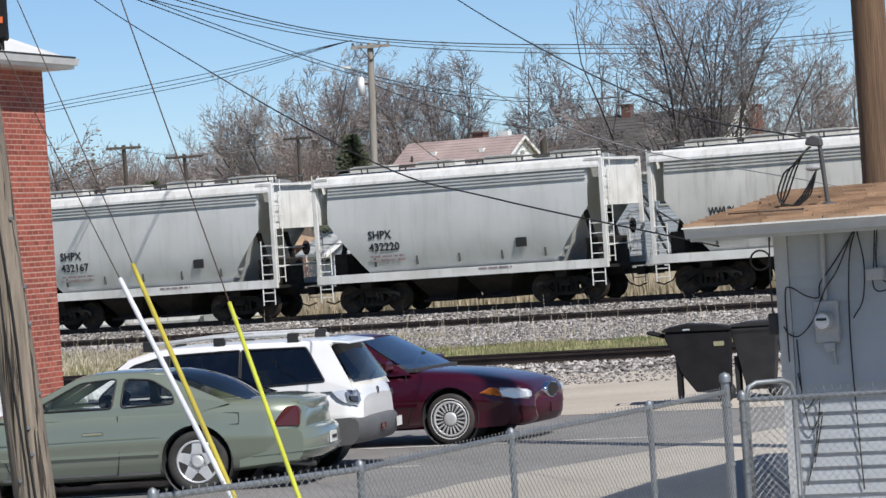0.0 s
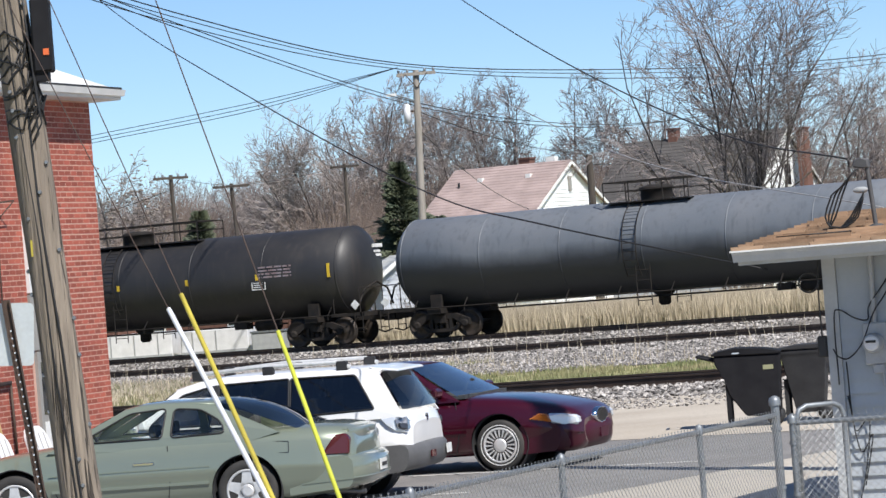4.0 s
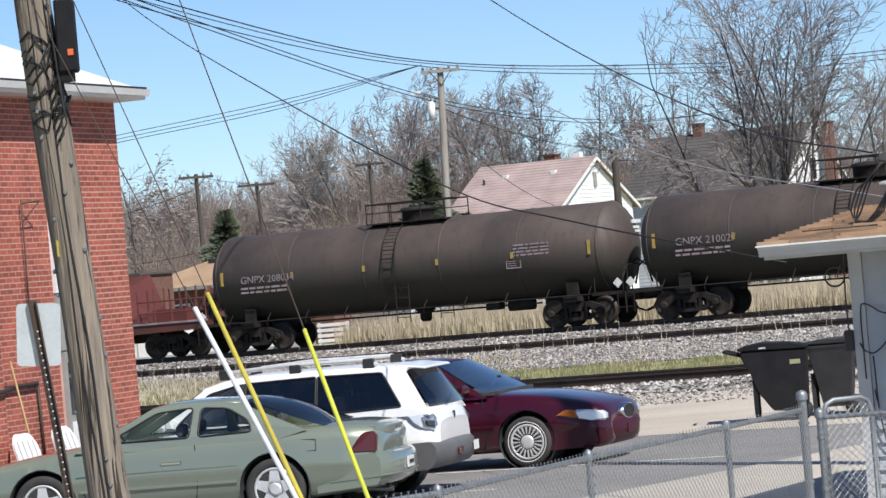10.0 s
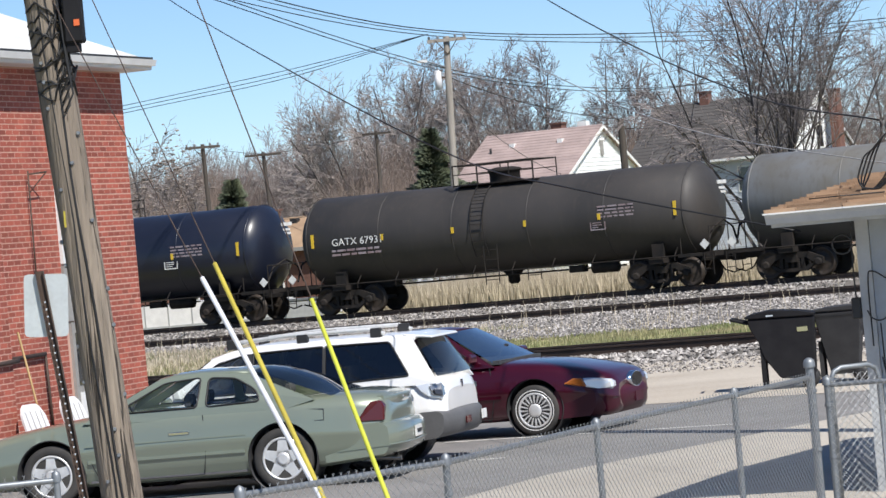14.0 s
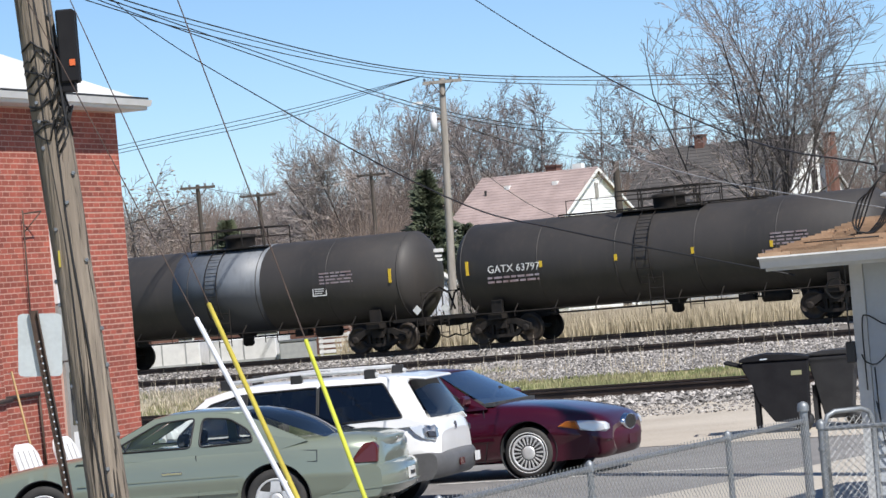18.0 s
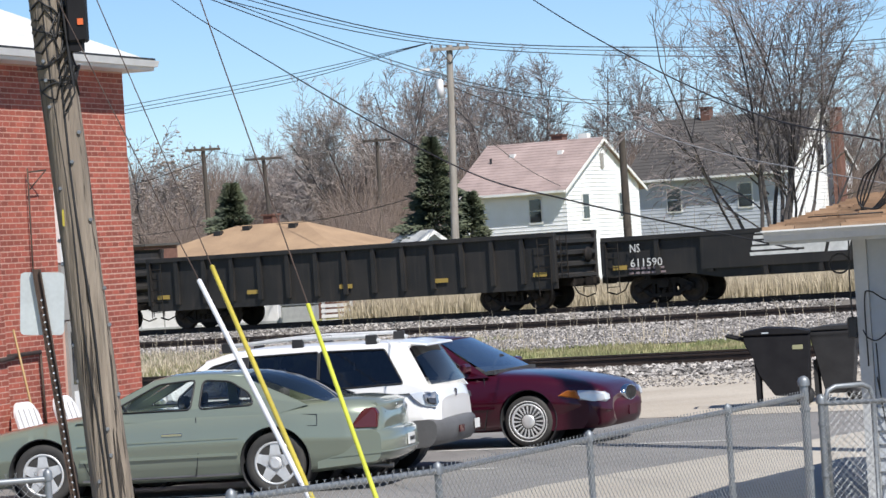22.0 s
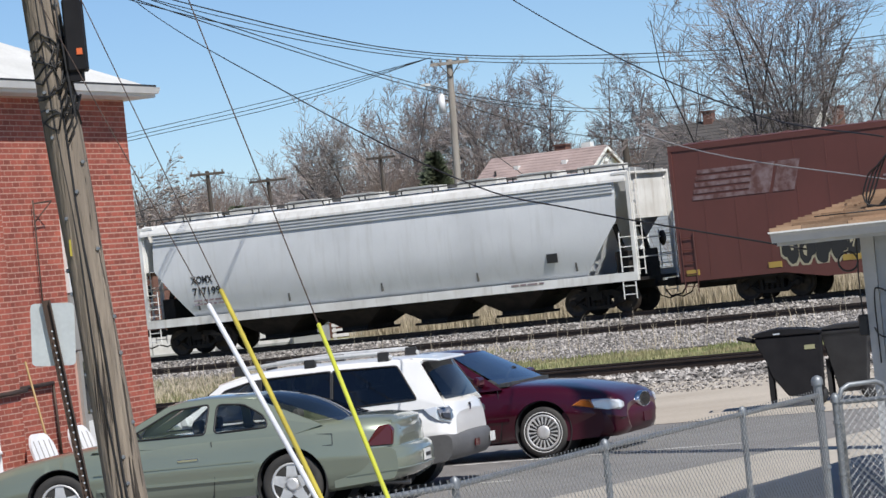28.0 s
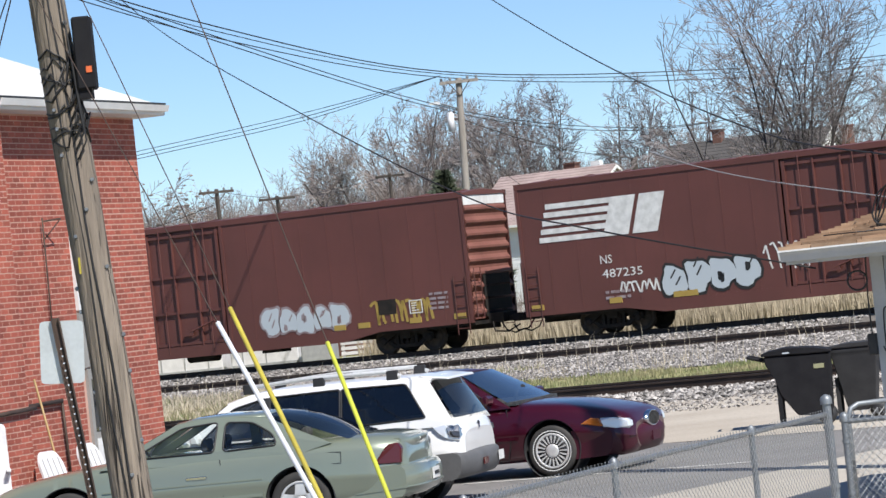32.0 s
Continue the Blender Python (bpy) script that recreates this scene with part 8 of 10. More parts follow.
for k in range(11):
    z = 4.0 + 0.065 * k + rnd.uniform(-0.03, 0.03)
    c = pole_at(z)
    pts = []
    for j in range(8):
        a = radians(190 + j * 24 + rnd.uniform(-8, 8))
        pts.append((c.x + (0.150 + 0.012 * rnd.random()) * math.cos(a) + 0.012, 0.165 * math.sin(a), z + 0.035 * j * rnd.uniform(-0.6, 1.2)))
    path_tube(bm, pts, 0.010, 4)
for k in range(6):
    c = pole_at(3.85 + 0.08 * k)
    path_tube(bm, [(c.x + 0.05, -0.18, c.z), (c.x + 0.13, -0.16, c.z + 0.15), (c.x + 0.10, -0.17, c.z + 0.42), (c.x + 0.06, -0.15, c.z + 1.0)], 0.009, 4)
tagged(part("cable_loop", bm, CABLE, pole, "tangled black cable loops"), kind="stuff")
bm = nbm()
for k in range(22):
    z = 0.5 + 0.21 * k + rnd.uniform(-0.05, 0.05)
    c = pole_at(z)
    a = radians(rnd.choice((200, 240, 285, 320, 345)))
    lathe(bm, [(0, 0.012), (0.02, 0.02), (0.035, 0.012)], "y", 6, (c.x + 0.158 * math.cos(a), 0.158 * math.sin(a) - 0.015, z))
tagged(part("staple", bm, GALV, pole, "grey staples and knobs"), kind="stuff")
cb = pole_at(4.68)
tb = part("terminal_box", box(nbm(), cb.x + 0.16, cb.x + 0.31, -0.20, 0.02, 4.40, 4.98), BIN_DARK, pole, "dark terminal box with an orange tag", bevel=0.015)
part("terminal_tag", box(nbm(), cb.x + 0.245, cb.x + 0.29, -0.208, -0.2, 4.53, 4.58), ORANGE_TAG, tb)
part("terminal_foot", box(nbm(), cb.x + 0.17, cb.x + 0.27, -0.17, 0.0, 4.33, 4.40), BIN_DARK, tb)
part("pole_tag", box(nbm(), -0.295, -0.28, -0.16, -0.14, 2.95, 3.08), OLD_GUARD, pole)


def guy(name, anchor, top, glen, material, rad, label):
    """A guy wire from an anchor in the ground to the pole, sheathed in plastic at its foot."""
    g = thing(name, pose(*anchor), label, "guy wire")
    d = Vector(top) - Vector(anchor)
    u = d.normalized()
    part("strand", tube(nbm(), (0, 0, 0), tuple(d), 0.0042, n=5), IRON, g, "steel strand")
    bm = nbm()
    tube(bm, tuple(u * 0.1), tuple(u * glen), rad, rad * 0.9, n=10)
    part("guard", bm, material, g)
    return g


guy("guy_wire", (-0.44, 21.0, -0.03), (-3.453, 27.0, 6.0), 3.73, WHITE_GUARD, 0.020, "guy wire sheathed in a scuffed white plastic guard")
guy("guy_wire", (-0.50, 21.0, -0.03), (-3.08, 27.0, 6.06), 3.79, OLD_GUARD, 0.019, "guy wire sheathed in a faded yellow plastic guard")
guy("guy_wire", (-0.013, 17.0, -0.05), (-3.361, 27.0, 10.28), 3.36, YELLOW_GUARD, 0.0145, "guy wire sheathed in a bright yellow plastic guard")

sign = thing("street_sign", pose(-2.76, 25.4, 0), "back of a bare metal sign on a drilled post", "sign")
bm = nbm()
for sx in (-1, 1):
    box(bm, sx * 0.028 - 0.004, sx * 0.028 + 0.004, -0.02, 0.02, 0, 2.62)
box(bm, -0.028, 0.028, 0.012, 0.02, 0, 2.62)
bm.transform(Matrix(((1, 0, -0.105, 0), (0, 1, 0, 0), (0, 0, 1, 0), (0, 0, 0, 1))))
part("sign_post", bm, IRON, sign, "rusty drilled channel post")
bm = nbm()
for i in range(28):
    z = 0.9 + i * 0.055
    tube(bm, (-0.105 * z, -0.021, z), (-0.105 * z, -0.014, z), 0.007, n=6)
tagged(part("post_hole", bm, INK_SILVER, sign), kind="stuff")
bm = prism(nbm(), round_poly([(-0.165, 2.13), (0.165, 2.13), (0.165, 2.60), (-0.165, 2.60)], 0.04), 0.0, 0.004)
bm.transform(Matrix.Translation((-0.255, 0.026, 0)) @ Matrix.Rotation(radians(4), 4, "Y"))
bm.transform(Matrix.Translation((-0.16, 0, 0)))
part("sign_plate", bm, mat("sign_back", (0.56, 0.60, 0.60), (0.50, 0.53, 0.53), scale=3, rough=0.4, metal=0.3), sign, "bare aluminium plate")

# ---- chairs and broom by the wall ----
def patio_chair(m, label):
    ch = thing("patio_chair", m, label, "chair", "white chairs by the wall")
    bm = prism(nbm(), round_poly([(-0.26, 0.30), (0.26, 0.30), (0.25, 0.80), (0.16, 0.95), (-0.16, 0.95), (-0.25, 0.80)], 0.05), 0.20, 0.235)
    bm.transform(Matrix(((1, 0, 0, 0), (0, 1, 0.35, -0.12), (0, 0, 1, 0), (0, 0, 0, 1))))
    part("backrest", bm, WHITE_PLASTIC, ch, bevel=0.008)
    for i in range(4):
        x = -0.165 + 0.11 * i
        bm = box(nbm(), x - 0.008, x + 0.008, 0.195, 0.199, 0.42, 0.86)
        bm.transform(Matrix(((1, 0, 0, 0), (0, 1, 0.35, -0.12), (0, 0, 1, 0), (0, 0, 0, 1))))
        part("back_groove", bm, DOOR_GREY, ch)
    part("seat", prism(nbm(), [(-0.27, 0.34), (0.27, 0.34), (0.27, 0.37), (-0.27, 0.37)], -0.35, 0.22), BLUE_PLASTIC, ch, "blue cushion seat")
    for sx in (-1, 1):
        part("armrest", box(nbm(), sx * 0.30 - 0.06, sx * 0.30 + 0.06, -0.40, 0.28, 0.55, 0.58), WHITE_PLASTIC, ch)
        for y in (-0.34, 0.22):
            part("leg", box(nbm(), sx * 0.28 - 0.03, sx * 0.28 + 0.03, y - 0.03, y + 0.03, 0, 0.55), WHITE_PLASTIC, ch)
    return ch


patio_chair(pose(-5.22, 44.1, 0, 0, 0, 60), "white moulded patio chair by the brick wall")
patio_chair(pose(-4.88, 45.6, 0, 0, 0, 60), "white moulded patio chair by the brick wall")


def stack_chair(m, h, label):
    """A white moulded chair stood on end: panel with a slot, a diamond cut-out and side rims."""
    ch = thing("plastic_chair", m, label, "chair", "folded white chairs")
    part("back_panel", prism(nbm(), round_poly([(-0.25, 0.0), (0.25, 0.0), (0.24, h), (-0.24, h)], 0.07), -0.03, 0.03), WHITE_PLASTIC, ch, bevel=0.008)
    part("back_opening", box(nbm(), -0.09, 0.10, -0.036, -0.031, h - 0.42, h - 0.26), TAIL_BLACK, ch)
    d = h - 0.17
    part("diamond", prism(nbm(), [(-0.06, d), (0, d - 0.06), (0.06, d), (0, d + 0.06)], -0.037, -0.031), DOOR_GREY, ch)
    for sx in (-1, 1):
        part("armrest", box(nbm(), sx * 0.23 - 0.03, sx * 0.23 + 0.03, -0.16, -0.03, h * 0.35, h * 0.40), WHITE_PLASTIC, ch, bevel=0.01)
        part("leg", box(nbm(), sx * 0.22 - 0.03, sx * 0.22 + 0.03, -0.22, -0.03, 0, 0.05), WHITE_PLASTIC, ch)
    return ch


stack_chair(pose(-6.12, 42.78, 0.45, -4, 0, 8), 0.96, "white moulded plastic chair stood on end against the wall")
stack_chair(pose(-6.25, 42.35, 0.45, -6, 0, 6), 0.58, "smaller white moulded plastic chair stood on end")
broom = thing("broom", pose(-5.42, 44.45, 0), "broom with a wooden handle leaning on the wall", "broom")
part("broom_handle", tube(nbm(), (0.06, 0, 0.12), (-0.26, 0.12, 1.90), 0.016, n=8), BROOM_WOOD, broom)
part("broom_head", box(nbm(), -0.1, 0.2, -0.06, 0.06, 0, 0.14), BROOM_WOOD, broom)

# far right utility pole behind the garage
rp = thing("utility_pole", pose(5.64, 36.6, 0), "brown wooden utility pole behind the garage", "utility pole")
part("pole_shaft", tube(nbm(), (0.0, 0, 0), (0.0, 0, 11), 0.20, 0.165, n=18), mat("brown_pole_wood", (0.17, 0.105, 0.06), (0.11, 0.065, 0.04), scale=3, rough=0.9, stretch=(9, 9, 0.5), bump=0.01, bscale=9, fine=0.3), rp)


# ---- loose ground cover: stones, grass, reeds ----
def scatter_mesh(name, verts, faces, material, label, category):
    me = bpy.data.meshes.new(name)
    me.from_pydata(verts, [], faces)
    me.materials.append(material)
    return tagged(new(name, me), label, category, kind="stuff")


STONE_SHAPE = ((1, 0, 0), (0, 1, 0), (-1, 0, 0), (0, -1, 0), (0.1, 0.1, 0.8), (-0.1, 0, -0.6))
STONE_FACES = ((0, 1, 4), (1, 2, 4), (2, 3, 4), (3, 0, 4), (1, 0, 5), (2, 1, 5), (3, 2, 5), (0, 3, 5))


def stones(u0, u1, v, height_at, count, lo, hi, seed, half=2.6):
    rnd = random.Random(seed)
    verts, faces = [], []
    for _ in range(count):
        dv = rnd.uniform(-half, half)
        u, s = rnd.uniform(u0, u1), rnd.uniform(lo, hi)
        x, y, _z = uv(u, v + dv)
        z = height_at(dv) + s * 0.2
        a, e, f = rnd.uniform(0, 6.28), rnd.uniform(0.6, 1.3), rnd.uniform(0.6, 1.2)
        ca, sa = math.cos(a), math.sin(a)
        i = len(verts)
        tx, ty = rnd.uniform(-0.5, 0.5), rnd.uniform(-0.5, 0.5)
        for px, py, pz in STONE_SHAPE:
            qx, qy, qz = px * s, py * s * e, pz * s * f + (px * tx + py * ty) * s
            verts.append((x + qx * ca - qy * sa, y + qx * sa + qy * ca, z + qz))
        faces += [tuple(i + k for k in f_) for f_ in STONE_FACES]
    return verts, faces


def bed_height(z):
    zb = z - 0.2
    return lambda dv: zb if abs(dv) < 1.6 else zb + (abs(dv) - 1.6) / 1.3 * (-0.05 - zb)


for v, z, u0, u1, n, seed in ((V_A, 0.46, -72, -40, 17000, 1), (V_B, 0.24, -68, -34, 17000, 2), (V_C, 0.34, -42, -18, 15000, 3)):
    vs, fs = stones(u0, u1, v, bed_height(z), n, 0.024, 0.075, seed)
    scatter_mesh("ballast_stones", vs, fs, BALLAST_STONE, "loose grey and white crushed ballast stones by the rails", "gravel")
vs, fs = stones(-40, -16, 54.2, lambda dv: 0.02, 5000, 0.012, 0.04, 7, 2.2)
scatter_mesh("loose_gravel", vs, fs, BALLAST_STONE, "loose gravel spilled over the dirt", "gravel")
bm = strip(nbm(), 74.5, 88.6, -0.012, -0.008)
tagged(part("gravel_strip", bm, BALLAST_BED), "grey gravel apron beside the middle track", "gravel", kind="structure")
vs, fs = stones(-66, -30, 81.5, lambda dv: -0.01, 17000, 0.02, 0.05, 9, 7.0)
scatter_mesh("loose_gravel", vs, fs, BALLAST_STONE, "loose grey stones of the gravel apron", "gravel")
for v, z, u0, u1 in ((V_A, 0.46, -72, -40), (V_B, 0.24, -68, -34), (V_C, 0.34, -42, -18)):
    bed = {V_A: BED_A, V_B: BED_B, V_C: BED_C}[v]
    tie = mesh_of("tie", box(nbm(), -0.11, 0.11, -1.3, 1.3, -0.16, 0), TIE)
    for k in range(int((u1 - u0) / 0.55)):
        p = uv(u0 + 0.55 * k, v)
        shared("tie", tie, bed, pose(p[0], p[1], z - 0.182, 0, 0, -29.0 + random.Random(k).uniform(-1, 1)))


def blades(u0, u1, v0, v1, count, hlo, hhi, width, seed, lean=0.35, clump=0.0, z0=0.0):
    """Bent blades, each a tapered strip with a kink."""
    rnd = random.Random(seed)
    verts, faces = [], []
    for _ in range(count):
        u, v = rnd.uniform(u0, u1), rnd.uniform(v0, v1)
        if clump and math.sin(u * 1.9 + v * 0.7) + math.sin(v * 1.3 - u * 0.8 + 1) + rnd.uniform(-1, 1) < clump:
            continue
        x, y, _z = uv(u, v)
        h, a = rnd.uniform(hlo, hhi), rnd.uniform(0, 6.28)
        b = rnd.uniform(-0.7, 0.7)
        wx, wy = width * math.cos(b), width * math.sin(b)
        lx, ly = lean * h * math.cos(a) * rnd.random(), lean * h * math.sin(a) * rnd.random()
        i = len(verts)
        verts += [(x - wx, y - wy, z0), (x + wx, y + wy, z0), (x + wx * 0.8 + lx * 0.35, y + wy * 0.8 + ly * 0.35, z0 + h * 0.6),
                  (x - wx * 0.8 + lx * 0.35, y - wy * 0.8 + ly * 0.35, z0 + h * 0.6), (x + lx, y + ly, z0 + h)]
        faces += [(i, i + 1, i + 2, i + 3), (i + 3, i + 2, i + 4)]
    return verts, faces


vs, fs = blades(-62, -24, 61.6, 74, 48000, 0.04, 0.16, 0.012, 11, clump=-0.35, z0=-0.03)
scatter_mesh("grass", vs, fs, GRASS, "short bright green spring grass between the tracks", "grass")
vs, fs = blades(-64, -30, 72, 84, 3500, 0.04, 0.16, 0.010, 12, clump=0.2, z0=-0.03)
scatter_mesh("thin_grass", vs, fs, DRY_GRASS, "thin dry grass beside the middle track", "grass")
vs, fs = blades(-60, -44, 60.5, 84, 24000, 0.06, 0.32, 0.010, 13, lean=0.8, clump=-0.2, z0=-0.03)
vs2, fs2 = blades(-60, -44, 60.5, 84, 9000, 0.06, 0.24, 0.010, 17, lean=0.6, z0=-0.03)
scatter_mesh("green_weeds", vs2, fs2, GRASS, "thin green weeds among the dry ones", "weeds")
scatter_mesh("weeds", vs, fs, DRY_GRASS, "tall straw-coloured dry weeds beside the siding", "weeds")
vs, fs = blades(-66, -34, 70, 96, 260, 0.3, 0.9, 0.006, 14, lean=0.4, z0=0.0)
scatter_mesh("weed_stalks", vs, fs, DRY_GRASS, "scattered thin weed stalks along the ballast", "weeds")
vs, fs = blades(-62, -36, 104, 116, 70000, 0.7, 1.35, 0.014, 15, lean=0.3, z0=-0.03)
scatter_mesh("reeds", vs, fs, DRY_GRASS, "dense tan dry reeds behind the main track", "reeds")
vs, fs = [], []
rnd = random.Random(16)
for _ in range(16000):
    x, y = rnd.uniform(-9.5, -5.9), rnd.uniform(39.6, 41.6)
    h, a = rnd.uniform(0.03, 0.09), rnd.uniform(0, 6.28)
    i = len(vs)
    vs += [(x - 0.009, y, 0.35), (x + 0.009, y, 0.35), (x + 0.04 * math.cos(a), y + 0.04 * math.sin(a), 0.35 + h)]
    fs.append((i, i + 1, i + 2))
LAWN = mat("lawn_green", (0.075, 0.15, 0.03), (0.11, 0.17, 0.04), scale=1.5, rough=0.8, island=0.3)
scatter_mesh("lawn_grass", vs, fs, LAWN, "patch of bright green lawn by the lot", "grass")
bm = nbm()
box(bm, -9.5, -5.85, 39.5, 41.6, -0.02, 0.355)
tagged(part("lawn", bm, LAWN), "small raised green lawn at the corner of the lot", "lawn", kind="structure")
part("kerb_top", box(nbm(), -9.5, -5.78, 41.6, 43.7, 0, 0.45), CONCRETE, tagged(new("kerb"), "pale concrete kerb and walk by the brick wall", "kerb", kind="structure"), bevel=0.02)
PAINT_WHITE = mat("worn_white_paint", (0.62, 0.61, 0.58), (0.40, 0.39, 0.37), scale=6, rough=0.8, fine=0.25)
for x, y, L, a in ((-4.3, 38.3, 2.6, -14), (-1.6, 40.1, 2.2, -20), (1.6, 42.6, 2.0, -25)):
    ob = alone("parking_line", box(nbm(), -L, L, -0.05, 0.05, 0.004, 0.009), PAINT_WHITE, "worn white painted line on the asphalt", "parking line", kind="structure", m=pose(x, y, 0, 0, 0, a))


# ---- bare trees ----
BARK = mat("grey_brown_bark", (0.165, 0.147, 0.135), (0.105, 0.093, 0.086), scale=2, rough=0.9, fine=0.3)
TWIG = mat("fine_twigs", (0.265, 0.230, 0.218), (0.185, 0.160, 0.152), scale=0.25, rough=0.9, fine=0.2)
TWIG_PALE = mat("pale_twigs", (0.35, 0.305, 0.281), (0.26, 0.223, 0.206), scale=0.3, rough=0.9, fine=0.2)
BRUSH = mat("brown_brush", (0.245, 0.190, 0.158), (0.165, 0.126, 0.106), scale=0.15, rough=0.95, island=0.3)


class Limbs:
    """Collects tapered limbs as three-sided tubes: thick ones and thin ones apart."""
    def __init__(self, seed, limit):
        self.r, self.limit, self.least = random.Random(seed), limit, 0.011
        self.thick, self.thin = ([], []), ([], [])

    def seg(self, p, q, r0, r1):
        vs, fs = self.thick if r0 > self.limit else self.thin
        d = (q - p).normalized()
        u = d.orthogonal().normalized()
        w = d.cross(u)
        n = 6 if r0 > 0.07 else 3
        i = len(vs)
        for c, r in ((p, r0), (q, r1)):
            for k in range(n):
                a = 2 * math.pi * k / n
                vs.append(tuple(c + (u * math.cos(a) + w * math.sin(a)) * r))
        for k in range(n):
            fs.append((i + k, i + (k + 1) % n, i + n + (k + 1) % n, i + n + k))

    def grow(self, p, d, length, rad, level, kids, up=0.25, wob=0.16, split=0.75, tips=None, clear=0.22, env=None):
        r = self.r
        n = 6 if level == 0 else 4 if level < 3 else 2
        step = length / n
        q = p
        for k in range(n):
            d = (d + Vector((r.gauss(0, wob), r.gauss(0, wob), r.gauss(0, wob * 0.6) + up * 0.3))).normalized()
            q2 = q + d * step
            if env and (level or q2.z > env[3]) and ((q2.x - env[0]) / env[2]) ** 2 + ((q2.y - env[1]) / env[2]) ** 2 + ((q2.z - env[3]) / env[4]) ** 2 > 1:
                break
            t0, t1 = k / n, (k + 1) / n
            r0, r1 = rad * (1 - 0.75 * t0), rad * (1 - 0.75 * t1)
            self.seg(q, q2, max(r0, self.least), max(r1, self.least * 0.7))
            if level < len(kids):
                want = kids[level] / n
                if t1 > (clear if level == 0 else 0.22):
                    m = int(want) + (r.random() < want - int(want))
                    for _ in range(m):
                        side = Vector((r.gauss(0, 1), r.gauss(0, 1), r.gauss(0, 0.5)))
                        side = (side - d * side.dot(d)).normalized()
                        nd = (d * r.uniform(0.55, 0.95) + side * split * r.uniform(0.5, 1.1)).normalized()
                        self.grow(q + (q2 - q) * r.random(), nd, min(length * r.uniform(0.32, 0.58) * (1 - 0.35 * t0), env[2] * 1.15 / (level + 1) if env else 99), r1 * 0.62, level + 1, kids, up, wob, split, tips, clear, env)
            q = q2
        if tips is not None and level >= len(kids) - 1:
            tips.append(q)

    def meshes(self, thick_mat, thin_mat):
        out = []
        for (vs, fs), m, nm in ((self.thick, thick_mat, "trunk"), (self.thin, thin_mat, "crown")):
            me = bpy.data.meshes.new(nm)
            me.from_pydata(vs, [], fs)
            me.materials.append(m)
            out.append(me)
        return out


def wood_tree(seed, stems, kids, limit=0.05, up=0.25, split=0.75, spread=0.4, thin=TWIG, rad=0.17, length=9.0, fork=1.5):
    L = Limbs(seed, limit)
    r = L.r
    L.seg(Vector((0, 0, -0.2)), Vector((0, 0, fork)), rad * 1.5, rad * 1.25)
    for k in range(stems):
        a = 6.28 * k / stems + r.uniform(-0.5, 0.5)
        s = spread * r.uniform(0.4, 1.2) if k else 0.05
        d = Vector((math.cos(a) * s, math.sin(a) * s, 1)).normalized()
        L.grow(Vector((0, 0, fork - 0.1)), d, length * r.uniform(0.75, 1.0), rad * r.uniform(0.7, 1.0), 0, kids, up, 0.13, split)
    zmax = max(v[2] for v in L.thick[0] + L.thin[0])
    return L.meshes(BARK, thin), zmax


TREES = [wood_tree(21, 5, (11, 8, 8), spread=0.42), wood_tree(22, 4, (13, 8, 8), spread=0.32), wood_tree(23, 6, (10, 8, 8), spread=0.5, thin=TWIG_PALE), wood_tree(24, 5, (11, 8, 8), spread=0.38, thin=TWIG_PALE)]


def plant_tree(k, x, y, h, wide, turn, label, group="bare trees behind the houses"):
    (a, b), zm = TREES[k]
    s = h / zm
    tr = thing("tree", pose(x, y, -0.05, 0, 0, turn), label, "tree", group)
    for nm, me in (("trunk", a), ("crown", b)):
        ob = shared(nm, me, tr, label="fine bare twigs" if nm == "crown" else "")
        ob.matrix_basis = Matrix.Diagonal((s * wide, s * wide, s, 1))
    return tr


WOODS = [(-20.5, 205, 10.0), (-18.4, 202, 9.6), (-13.6, 212, 9.6), (-12.2, 206, 9.9), (-10.8, 210, 9.7), (-9.6, 205, 10.2), (-8.2, 212, 10.4),
         (-6.6, 214, 10.2), (-4.8, 210, 10.6), (-3.0, 214, 10.8), (-1.0, 211, 10.8), (0.9, 215, 11.0), (2.8, 212, 10.6), (4.9, 214, 10.4), (6.6, 212, 9.6), (8.4, 216, 9.2),
         (10.2, 214, 9.8), (12.8, 213, 11.2), (15.0, 206, 11.4), (17.2, 212, 11.8), (19.4, 205, 12.6), (21.8, 210, 13.0), (24.5, 205, 13.6), (27.0, 200, 14.0), (29.5, 206, 14.0),
         (-7.4, 188, 6.6), (2.4, 189, 7.6), (-15.6, 206, 10.2), (-14.6, 213, 10.8), (-11.6, 201, 10.6), (-9.0, 207, 11.0), (-7.4, 203, 11.4), (-10.2, 214, 11.2), (9.2, 209, 10.2)]
rnd = random.Random(31)
for i, (x, y, h) in enumerate(WOODS):
    k = rnd.randrange(4)
    plant_tree(k, x, y, h, rnd.uniform(0.85, 1.15), rnd.uniform(0, 360), "bare grey-brown tree in early spring behind the houses" if k < 2 else "bare pale-twigged tree in early spring behind the houses")

